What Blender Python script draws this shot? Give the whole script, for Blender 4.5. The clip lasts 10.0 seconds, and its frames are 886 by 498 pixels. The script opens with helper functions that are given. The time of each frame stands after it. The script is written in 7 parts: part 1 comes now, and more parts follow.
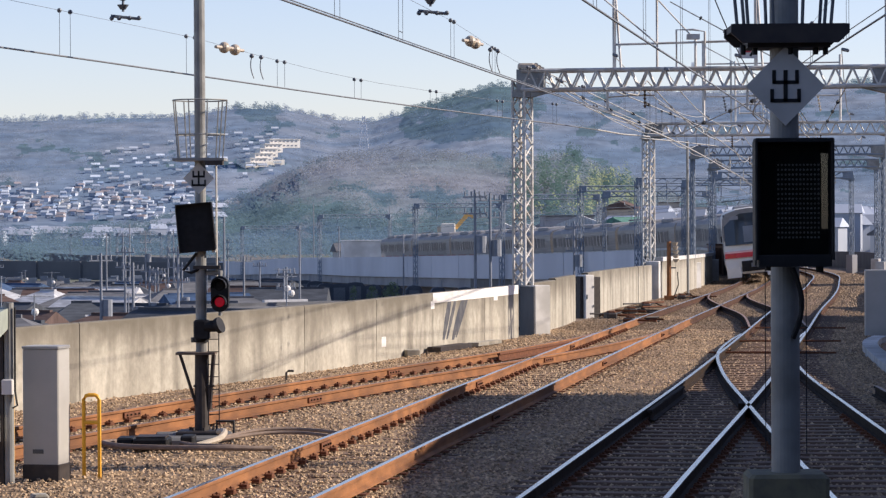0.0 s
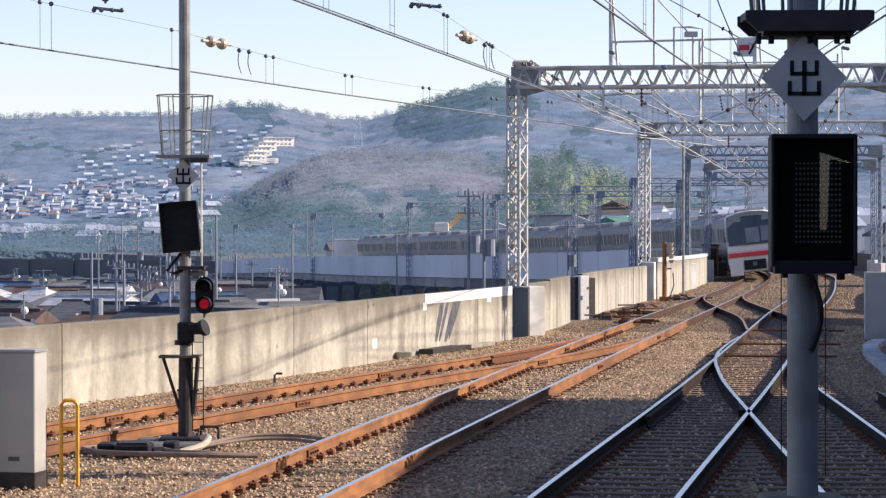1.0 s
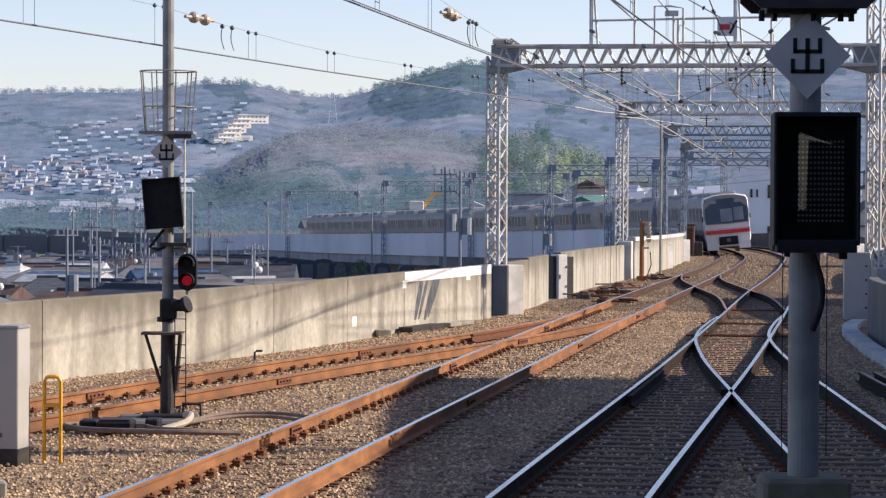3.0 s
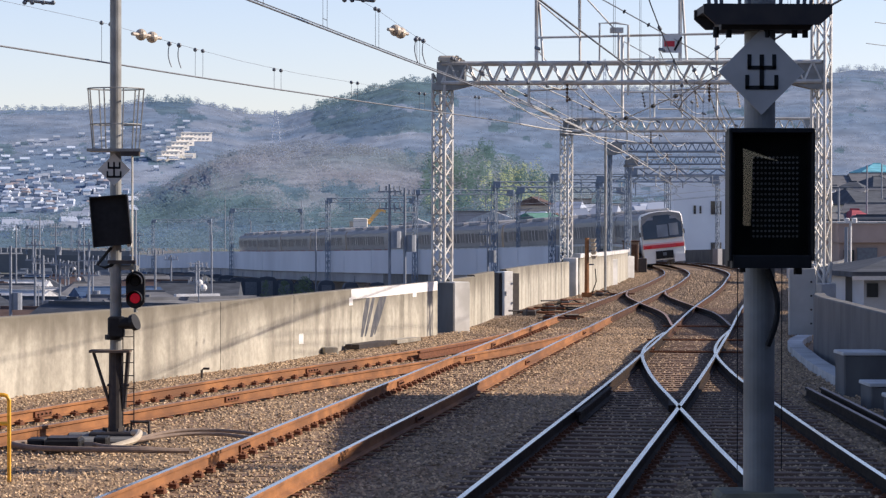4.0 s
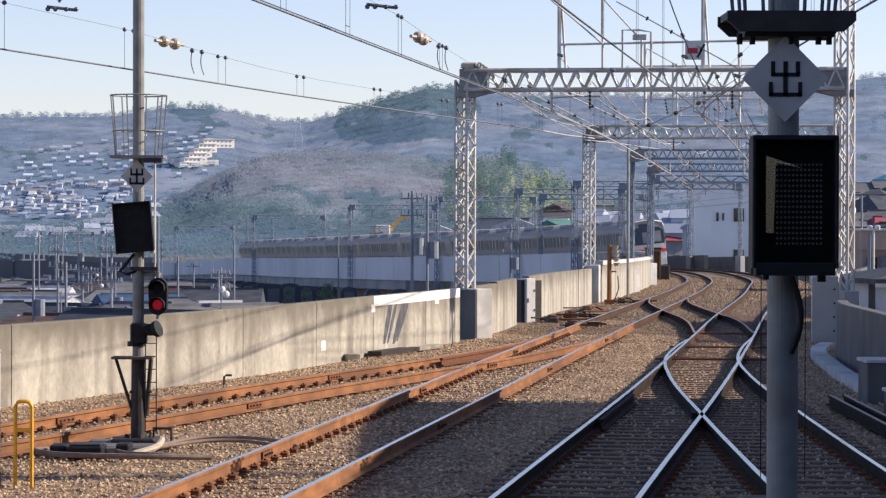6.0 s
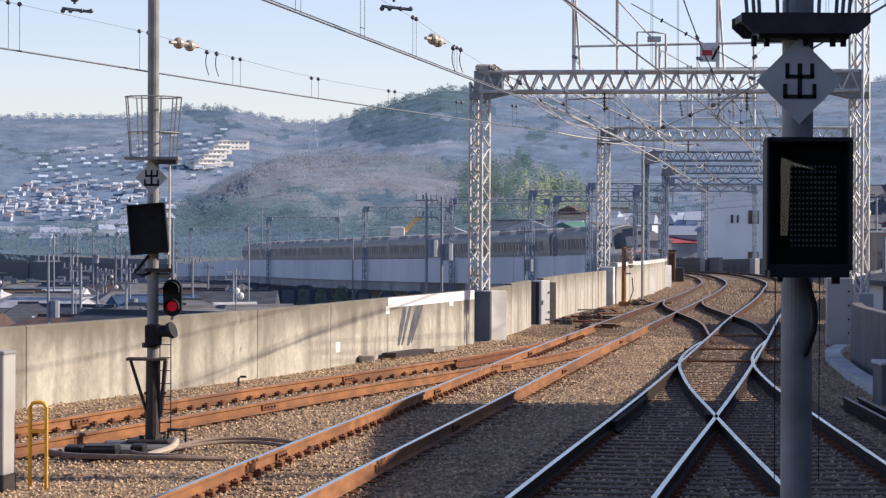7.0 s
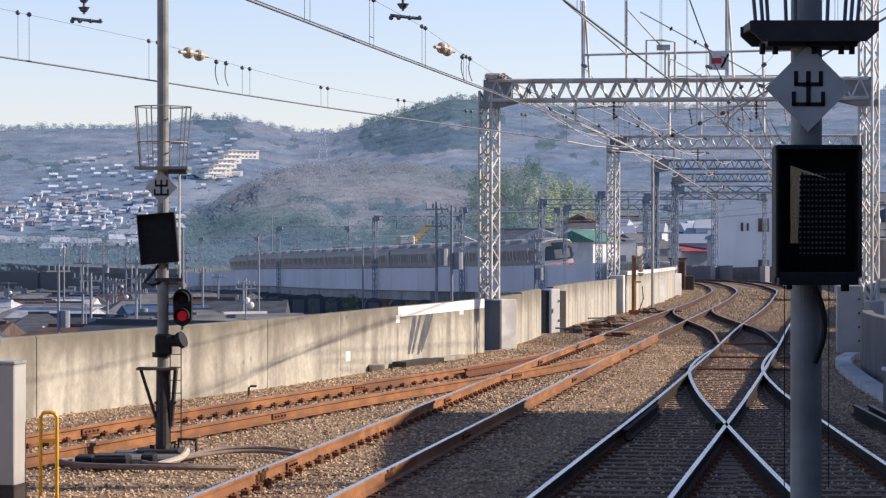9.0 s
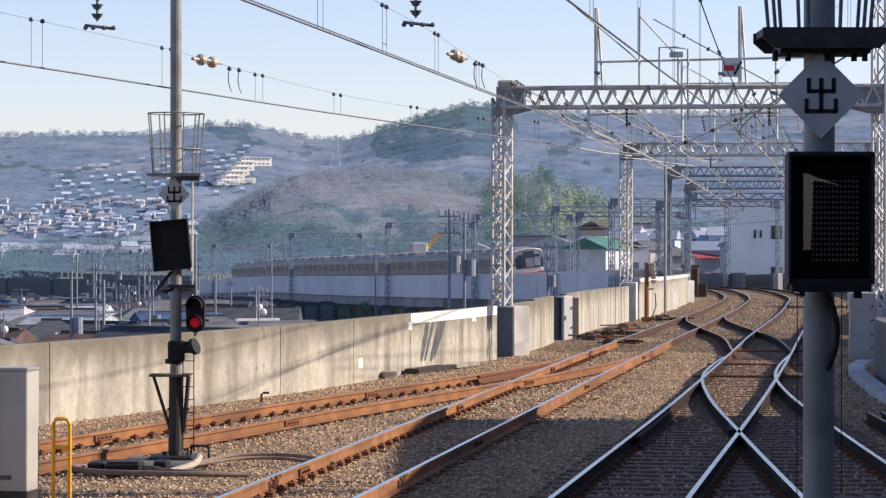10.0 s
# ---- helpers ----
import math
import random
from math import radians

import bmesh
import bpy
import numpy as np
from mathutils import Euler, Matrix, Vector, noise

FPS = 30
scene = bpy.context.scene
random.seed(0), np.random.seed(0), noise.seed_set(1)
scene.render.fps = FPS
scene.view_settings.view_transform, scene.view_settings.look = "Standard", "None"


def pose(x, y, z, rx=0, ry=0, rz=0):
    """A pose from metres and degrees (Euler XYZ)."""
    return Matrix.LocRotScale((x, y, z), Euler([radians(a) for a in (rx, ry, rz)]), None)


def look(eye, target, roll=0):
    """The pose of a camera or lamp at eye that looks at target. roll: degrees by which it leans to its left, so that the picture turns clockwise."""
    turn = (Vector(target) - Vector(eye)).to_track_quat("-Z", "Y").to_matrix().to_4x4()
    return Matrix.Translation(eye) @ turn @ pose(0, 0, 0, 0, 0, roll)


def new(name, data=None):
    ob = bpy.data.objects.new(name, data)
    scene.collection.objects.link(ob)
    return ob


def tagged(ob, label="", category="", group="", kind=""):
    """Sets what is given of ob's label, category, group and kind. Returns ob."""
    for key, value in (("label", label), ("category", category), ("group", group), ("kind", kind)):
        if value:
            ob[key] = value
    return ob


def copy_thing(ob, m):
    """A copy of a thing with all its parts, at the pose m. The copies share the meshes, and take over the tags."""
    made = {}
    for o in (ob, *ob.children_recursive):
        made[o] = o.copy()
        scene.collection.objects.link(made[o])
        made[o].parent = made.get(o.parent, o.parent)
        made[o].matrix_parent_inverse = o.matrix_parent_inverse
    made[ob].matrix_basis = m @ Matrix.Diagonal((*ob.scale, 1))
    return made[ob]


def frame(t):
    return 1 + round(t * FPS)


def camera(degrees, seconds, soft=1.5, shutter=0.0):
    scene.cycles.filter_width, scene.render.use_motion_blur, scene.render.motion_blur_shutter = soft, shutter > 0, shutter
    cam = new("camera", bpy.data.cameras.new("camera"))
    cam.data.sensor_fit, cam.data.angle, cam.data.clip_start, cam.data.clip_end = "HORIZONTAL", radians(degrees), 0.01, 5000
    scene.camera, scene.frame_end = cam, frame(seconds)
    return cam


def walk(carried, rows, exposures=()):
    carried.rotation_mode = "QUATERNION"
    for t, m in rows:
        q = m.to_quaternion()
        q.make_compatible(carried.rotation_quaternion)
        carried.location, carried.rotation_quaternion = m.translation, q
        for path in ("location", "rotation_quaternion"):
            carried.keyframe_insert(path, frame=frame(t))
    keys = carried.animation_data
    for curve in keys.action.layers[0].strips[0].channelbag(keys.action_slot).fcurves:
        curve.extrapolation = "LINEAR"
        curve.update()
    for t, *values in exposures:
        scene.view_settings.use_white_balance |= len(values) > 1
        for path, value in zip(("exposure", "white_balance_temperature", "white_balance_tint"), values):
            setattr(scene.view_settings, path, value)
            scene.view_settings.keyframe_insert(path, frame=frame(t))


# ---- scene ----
cam = camera(17.8, 10.0, soft=1.3)
PATH = [
    (0.0, (0.130, -1.950, 2.620), (-1.062, 98.050, 1.564), -0.32),
    (0.3, (0.127, -0.917, 2.628), (-1.001, 99.083, 1.425), -0.25),
    (0.5, (0.127, -0.917, 2.628), (-0.861, 99.083, 1.395), -0.25),
    (1, (0.136, -0.835, 2.631), (-0.830, 99.165, 1.542), -0.09),
    (1.5, (0.116, -0.863, 2.633), (-1.580, 99.137, 1.573), -0.03),
    (2, (0.144, -0.802, 2.634), (-2.937, 99.198, 1.475), 0.24),
    (2.5, (0.100, -0.784, 2.626), (-2.381, 99.216, 0.827), 0.39),
    (3, (0.014, -0.740, 2.623), (-0.031, 99.260, 0.771), 0.22),
    (3.2, (0.014, -0.740, 2.623), (0.669, 99.260, 0.871), 0.22),
    (4.3, (-0.058, -0.758, 2.619), (1.973, 99.242, 1.576), 0.04),
    (4.5, (-0.058, -0.758, 2.619), (1.853, 99.242, 1.696), 0.04),
    (5, (-0.056, -0.749, 2.617), (1.571, 99.251, 1.753), -0.00),
    (5.5, (-0.049, -0.728, 2.621), (1.382, 99.272, 1.617), 0.04),
    (7, (-0.045, -0.747, 2.619), (0.598, 99.253, 1.684), 0.19),
    (7.5, (-0.047, -0.726, 2.621), (0.462, 99.274, 1.854), 0.10),
    (8, (-0.045, -0.748, 2.618), (0.338, 99.252, 1.936), 0.03),
    (8.5, (-0.045, -0.750, 2.618), (0.277, 99.250, 1.967), 0.03),
    (9, (-0.042, -0.758, 2.618), (0.247, 99.242, 1.997), 0.02),
    (9.5, (-0.044, -0.744, 2.618), (0.184, 99.256, 2.027), 0.02),
    (10, (-0.042, -0.765, 2.616), (-0.203, 99.235, 2.242), 0.06),
]
walk(cam, [(t, look(eye, target, roll)) for t, eye, target, roll in PATH],
     exposures=[(0.0, 0.26, 5900, 18), (0.5, 0.45, 5900, 18), (1.0, 0.50, 5900, 18), (1.5, 0.33, 5900, 18), (2.0, 0.31, 5900, 18), (10.0, 0.31, 5900, 18)])

# ---- light ----
SUN_AZ, SUN_EL = 6.0, 28.0        # degrees ahead of +x, degrees up
TO_SUN = Vector((math.cos(radians(SUN_AZ)) * math.cos(radians(SUN_EL)),
                 math.sin(radians(SUN_AZ)) * math.cos(radians(SUN_EL)), math.sin(radians(SUN_EL))))
world = bpy.data.worlds.new("sky")
scene.world = world
world.use_nodes = True
sky = world.node_tree.nodes.new("ShaderNodeTexSky")
sky.sky_type, sky.sun_disc = "NISHITA", False
sky.sun_elevation, sky.sun_rotation = radians(SUN_EL), radians(90 - SUN_AZ)
sky.air_density, sky.dust_density, sky.ozone_density = 0.85, 0.35, 0.3
back = world.node_tree.nodes["Background"]
back.inputs["Strength"].default_value = 0.122
tint = world.node_tree.nodes.new("ShaderNodeMix")
tint.data_type, tint.blend_type = "RGBA", "MULTIPLY"
tint.inputs["Factor"].default_value, tint.inputs["B"].default_value = 1.0, (1.03, 0.965, 1.02, 1)   # thin winter haze
world.node_tree.links.new(sky.outputs[0], tint.inputs["A"])
world.node_tree.links.new(tint.outputs["Result"], back.inputs["Color"])
sun = new("sun", bpy.data.lights.new("sun", "SUN"))
sun.data.energy, sun.data.angle, sun.data.color = 5.7, radians(0.5), (1.0, 0.85, 0.63)
sun.matrix_world = look(TO_SUN * 100, (0, 0, 0))

# ---- materials ----
def mat(name, c1, c2=None, scale=5.0, rough=0.8, metal=0.0, bump=0.0, bscale=None, detail=6.0, spec=0.5,
        c3=None, s3=0.7, stretch=(1, 1, 1), island=0.0, emit=None, trans=0.0):
    """Two-scale noise colour with fine relief."""
    m = bpy.data.materials.new(name)
    m.use_nodes = True
    nt = m.node_tree
    N, L = nt.nodes, nt.links
    b = N["Principled BSDF"]
    b.inputs["Roughness"].default_value, b.inputs["Metallic"].default_value = rough, metal
    b.inputs["Specular IOR Level"].default_value = spec
    tc = N.new("ShaderNodeTexCoord")
    mp = N.new("ShaderNodeMapping")
    mp.inputs["Scale"].default_value = stretch
    L.new(tc.outputs["Object"], mp.inputs["Vector"])
    c2 = c2 or [v * 0.75 for v in c1]
    n1 = N.new("ShaderNodeTexNoise")
    n1.inputs["Scale"].default_value, n1.inputs["Detail"].default_value = scale, detail
    L.new(mp.outputs[0], n1.inputs["Vector"])
    r1 = N.new("ShaderNodeValToRGB")
    r1.color_ramp.elements[0].position, r1.color_ramp.elements[1].position = 0.35, 0.65
    r1.color_ramp.elements[0].color, r1.color_ramp.elements[1].color = (*c1, 1), (*c2, 1)
    L.new(n1.outputs["Fac"], r1.inputs["Fac"])
    col = r1.outputs["Color"]
    if c3:
        n3 = N.new("ShaderNodeTexNoise")
        n3.inputs["Scale"].default_value, n3.inputs["Detail"].default_value = s3, 4.0
        L.new(mp.outputs[0], n3.inputs["Vector"])
        r3 = N.new("ShaderNodeValToRGB")
        r3.color_ramp.elements[0].position, r3.color_ramp.elements[1].position = 0.46, 0.66
        L.new(n3.outputs["Fac"], r3.inputs["Fac"])
        mx = N.new("ShaderNodeMix")
        mx.data_type = "RGBA"
        mx.inputs["B"].default_value = (*c3, 1)
        L.new(r3.outputs["Color"], mx.inputs["Factor"])
        L.new(col, mx.inputs["A"])
        col = mx.outputs["Result"]
    if island:
        g = N.new("ShaderNodeNewGeometry")
        hs = N.new("ShaderNodeHueSaturation")
        mr = N.new("ShaderNodeMapRange")
        mr.inputs["To Min"].default_value, mr.inputs["To Max"].default_value = 1 - island, 1 + island
        L.new(g.outputs["Random Per Island"], mr.inputs["Value"])
        L.new(mr.outputs[0], hs.inputs["Value"])
        L.new(col, hs.inputs["Color"])
        col = hs.outputs["Color"]
    L.new(col, b.inputs["Base Color"])
    if bump:
        n2 = N.new("ShaderNodeTexNoise")
        n2.inputs["Scale"].default_value, n2.inputs["Detail"].default_value = bscale or scale * 4, 5.0
        L.new(mp.outputs[0], n2.inputs["Vector"])
        bp = N.new("ShaderNodeBump")
        bp.inputs["Strength"].default_value, bp.inputs["Distance"].default_value = bump, 0.02
        L.new(n2.outputs["Fac"], bp.inputs["Height"])
        L.new(bp.outputs[0], b.inputs["Normal"])
    if trans:
        tb = N.new("ShaderNodeBsdfTranslucent")
        ms = N.new("ShaderNodeMixShader")
        ms.inputs[0].default_value = trans
        L.new(col, tb.inputs["Color"])
        L.new(b.outputs[0], ms.inputs[1])
        L.new(tb.outputs[0], ms.inputs[2])
        L.new(ms.outputs[0], N["Material Output"].inputs["Surface"])
    if emit:
        b.inputs["Emission Color"].default_value, b.inputs["Emission Strength"].default_value = (*emit[:3], 1), emit[3]
    return m


def wall_concrete():
    """Old concrete with run-off streaks and a dirty weathered top edge."""
    m = mat("stained_concrete", (0.475, 0.445, 0.365), (0.35, 0.325, 0.262), 0.9, 0.92, bump=0.2, bscale=18, c3=(0.22, 0.20, 0.16), s3=1.5, stretch=(1, 1, 0.14))
    N, L = m.node_tree.nodes, m.node_tree.links
    b = N["Principled BSDF"]
    col = b.inputs["Base Color"].links[0].from_socket
    tc, sep, nz = N.new("ShaderNodeTexCoord"), N.new("ShaderNodeSeparateXYZ"), N.new("ShaderNodeTexNoise")
    nz.inputs["Scale"].default_value = 1.7
    L.new(tc.outputs["Object"], sep.inputs[0])
    L.new(tc.outputs["Object"], nz.inputs["Vector"])
    ad = N.new("ShaderNodeMath")
    ad.operation = "MULTIPLY_ADD"
    ad.inputs[1].default_value = 0.8
    L.new(nz.outputs["Fac"], ad.inputs[0])
    L.new(sep.outputs["Z"], ad.inputs[2])
    mr = N.new("ShaderNodeMapRange")
    mr.inputs["From Min"].default_value, mr.inputs["From Max"].default_value = 0.80, 1.42
    mr.inputs["To Max"].default_value = 0.9
    fine, fr, fm = N.new("ShaderNodeTexNoise"), N.new("ShaderNodeMapRange"), N.new("ShaderNodeHueSaturation")
    fine.inputs["Scale"].default_value, fine.inputs["Detail"].default_value, fine.inputs["Roughness"].default_value = 7.0, 9.0, 0.7
    L.new(tc.outputs["Object"], fine.inputs["Vector"])
    fr.inputs["From Min"].default_value, fr.inputs["From Max"].default_value = 0.32, 0.66
    fr.inputs["To Min"].default_value, fr.inputs["To Max"].default_value = 0.76, 1.12
    L.new(fine.outputs["Fac"], fr.inputs["Value"])
    L.new(fr.outputs[0], fm.inputs["Value"])
    L.new(col, fm.inputs["Color"])
    col = fm.outputs["Color"]
    L.new(ad.outputs[0], mr.inputs["Value"])
    mx = N.new("ShaderNodeMix")
    mx.data_type = "RGBA"
    mx.inputs["B"].default_value = (0.13, 0.115, 0.085, 1)
    L.new(mr.outputs[0], mx.inputs["Factor"])
    L.new(col, mx.inputs["A"])
    L.new(mx.outputs["Result"], b.inputs["Base Color"])
    return m


M = {}
M["ballast"] = mat("ballast", (0.42, 0.29, 0.165), (0.12, 0.08, 0.05), 9, 0.95, bump=1.0, bscale=16, detail=8, c3=(0.26, 0.165, 0.095), s3=0.25)
M["ballastbrown"] = mat("dusty_brown_ballast", (0.27, 0.19, 0.115), (0.10, 0.07, 0.045), 7, 0.95, bump=1.0, bscale=14, detail=8, c3=(0.15, 0.10, 0.065), s3=0.3)
M["stonebrown"] = mat("dusty_brown_stone", (0.31, 0.225, 0.145), (0.19, 0.135, 0.085), 3, 0.9, bump=0.3, island=0.45)
M["railbrown"] = mat("dark_brown_rail_steel", (0.10, 0.055, 0.036), (0.055, 0.032, 0.024), 6, 0.9, bump=0.2, bscale=60, stretch=(1, 0.3, 1), spec=0.12)
M["stone"] = mat("stone", (0.52, 0.375, 0.225), (0.33, 0.23, 0.135), 3, 0.9, bump=0.3, island=0.55)
M["rust"] = mat("rusty_rail_steel", (0.33, 0.15, 0.058), (0.20, 0.092, 0.04), 6, 0.85, bump=0.2, bscale=60, stretch=(1, 0.3, 1), c3=(0.15, 0.072, 0.036), s3=0.9, spec=0.3)
M["darkrust"] = mat("dark_greasy_rail_steel", (0.042, 0.028, 0.02), (0.02, 0.015, 0.012), 6, 0.85, bump=0.2, bscale=60, spec=0.12)
M["railhead"] = mat("polished_rail_head", (0.80, 0.76, 0.70), (0.66, 0.62, 0.56), 3, 0.24, metal=1.0, stretch=(1, 0.05, 1))
M["rusthead"] = mat("dull_brown_rail_head", (0.34, 0.22, 0.15), (0.24, 0.15, 0.10), 5, 0.5, metal=0.3)
M["sleeper"] = mat("weathered_sleeper", (0.205, 0.15, 0.112), (0.115, 0.088, 0.069), 7, 0.9, bump=0.5, bscale=30, c3=(0.25, 0.165, 0.115), s3=1.2, spec=0.2)
M["clip"] = mat("rusty_fastening", (0.19, 0.08, 0.042), (0.10, 0.045, 0.026), 20, 0.85, spec=0.2)
M["steel"] = mat("galvanised_steel", (0.64, 0.635, 0.60), (0.53, 0.525, 0.495), 8, 0.5, metal=0.1, bump=0.1, bscale=40, c3=(0.46, 0.42, 0.36), s3=1.5)
M["darksteel"] = mat("dark_grey_steel", (0.16, 0.18, 0.20), (0.11, 0.12, 0.14), 8, 0.55, metal=0.3)
# Steel of the far portals; the haze before them is in its colour.
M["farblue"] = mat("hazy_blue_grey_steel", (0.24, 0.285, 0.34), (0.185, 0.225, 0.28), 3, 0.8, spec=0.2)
M["mast"] = mat("grey_mast_paint", (0.30, 0.305, 0.29), (0.225, 0.23, 0.22), 6, 0.5, bump=0.1, c3=(0.17, 0.165, 0.15), s3=2.0)
M["black"] = mat("black_paint", (0.014, 0.014, 0.015), (0.022, 0.022, 0.023), 12, 0.55, spec=0.2)
M["blackrust"] = mat("sooty_brown_steel", (0.045, 0.035, 0.03), (0.025, 0.02, 0.02), 12, 0.6)
M["signwhite"] = mat("sign_white_enamel", (0.74, 0.72, 0.67), (0.66, 0.64, 0.60), 9, 0.4)
# Darker copy of the sign enamel; the plates' shade is in its colour.
M["platewhite"] = mat("shade_grey_sign_enamel", (0.62, 0.595, 0.54), (0.53, 0.51, 0.465), 5, 0.5, c3=(0.48, 0.46, 0.42), s3=3.0)
M["concrete"] = wall_concrete()
M["newconcrete"] = mat("pale_repair_mortar", (0.78, 0.76, 0.72), (0.68, 0.66, 0.62), 3, 0.9, bump=0.15)
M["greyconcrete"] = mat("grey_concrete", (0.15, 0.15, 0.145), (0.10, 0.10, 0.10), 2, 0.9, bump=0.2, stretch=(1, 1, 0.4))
M["cabinet"] = mat("beige_cabinet_paint", (0.44, 0.43, 0.40), (0.40, 0.39, 0.36), 3, 0.5, c3=(0.36, 0.35, 0.32), s3=1.2)
M["yellow"] = mat("yellow_paint", (0.85, 0.46, 0.03), (0.75, 0.38, 0.02), 9, 0.5)
M["insulator"] = mat("brown_porcelain", (0.10, 0.05, 0.03), (0.06, 0.035, 0.025), 9, 0.25)
M["cream"] = mat("cream_porcelain", (0.54, 0.46, 0.35), (0.40, 0.34, 0.26), 9, 0.3)
# Lit copy of the grey wire; sunlight on the wires is in its colour.
M["brightwire"] = mat("sunlit_pale_wire", (0.44, 0.425, 0.385), (0.34, 0.33, 0.30), 9, 0.5, metal=0.2)
M["wire"] = mat("grey_wire", (0.17, 0.175, 0.18), (0.13, 0.135, 0.14), 9, 0.5, metal=0.4)
M["red_lens"] = mat("lit_red_lens", (0.30, 0.008, 0.015), (0.2, 0.006, 0.01), 20, 0.25, emit=(1.0, 0.015, 0.05, 0.13))
M["dark_lens"] = mat("unlit_lens", (0.02, 0.02, 0.02), (0.03, 0.03, 0.03), 20, 0.1)
M["redpaint"] = mat("red_paint", (0.60, 0.035, 0.05), (0.52, 0.03, 0.045), 5, 0.45)
# Paler copy of the window glass with distance haze put into the colour.
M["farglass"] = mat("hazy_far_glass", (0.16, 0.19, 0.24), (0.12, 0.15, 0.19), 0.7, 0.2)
M["glass"] = mat("dark_window_glass", (0.018, 0.024, 0.03), (0.03, 0.038, 0.045), 0.7, 0.06, spec=0.8)
M["stainless"] = mat("brushed_stainless", (0.27, 0.262, 0.25), (0.215, 0.208, 0.20), 3, 0.5, metal=0.1, stretch=(1, 0.1, 4))
M["trainroof"] = mat("grey_roof_paint", (0.30, 0.30, 0.30), (0.24, 0.24, 0.25), 2, 0.7)
M["darkband"] = mat("dark_red_band", (0.25, 0.07, 0.08), (0.2, 0.06, 0.07), 2, 0.5)
# Pane colour is lightened to hold haze and reflection on the far cars.
M["trainglass"] = mat("dim_car_window", (0.075, 0.08, 0.085), (0.12, 0.12, 0.12), 0.7, 0.3, spec=0.25)
M["cabwhite"] = mat("ivory_cab_paint", (0.80, 0.79, 0.74), (0.74, 0.73, 0.68), 2, 0.4)
M["viaduct"] = mat("pale_viaduct_panel", (0.60, 0.62, 0.66), (0.53, 0.55, 0.59), 0.2, 0.85, c3=(0.48, 0.50, 0.54), s3=0.08, stretch=(1, 1, 0.6))
M["viaductdark"] = mat("grey_viaduct_concrete", (0.34, 0.34, 0.35), (0.25, 0.25, 0.26), 0.4, 0.9)
M["townground"] = mat("town_ground", (0.16, 0.155, 0.15), (0.10, 0.10, 0.10), 0.08, 0.95, c3=(0.12, 0.13, 0.08), s3=0.02)


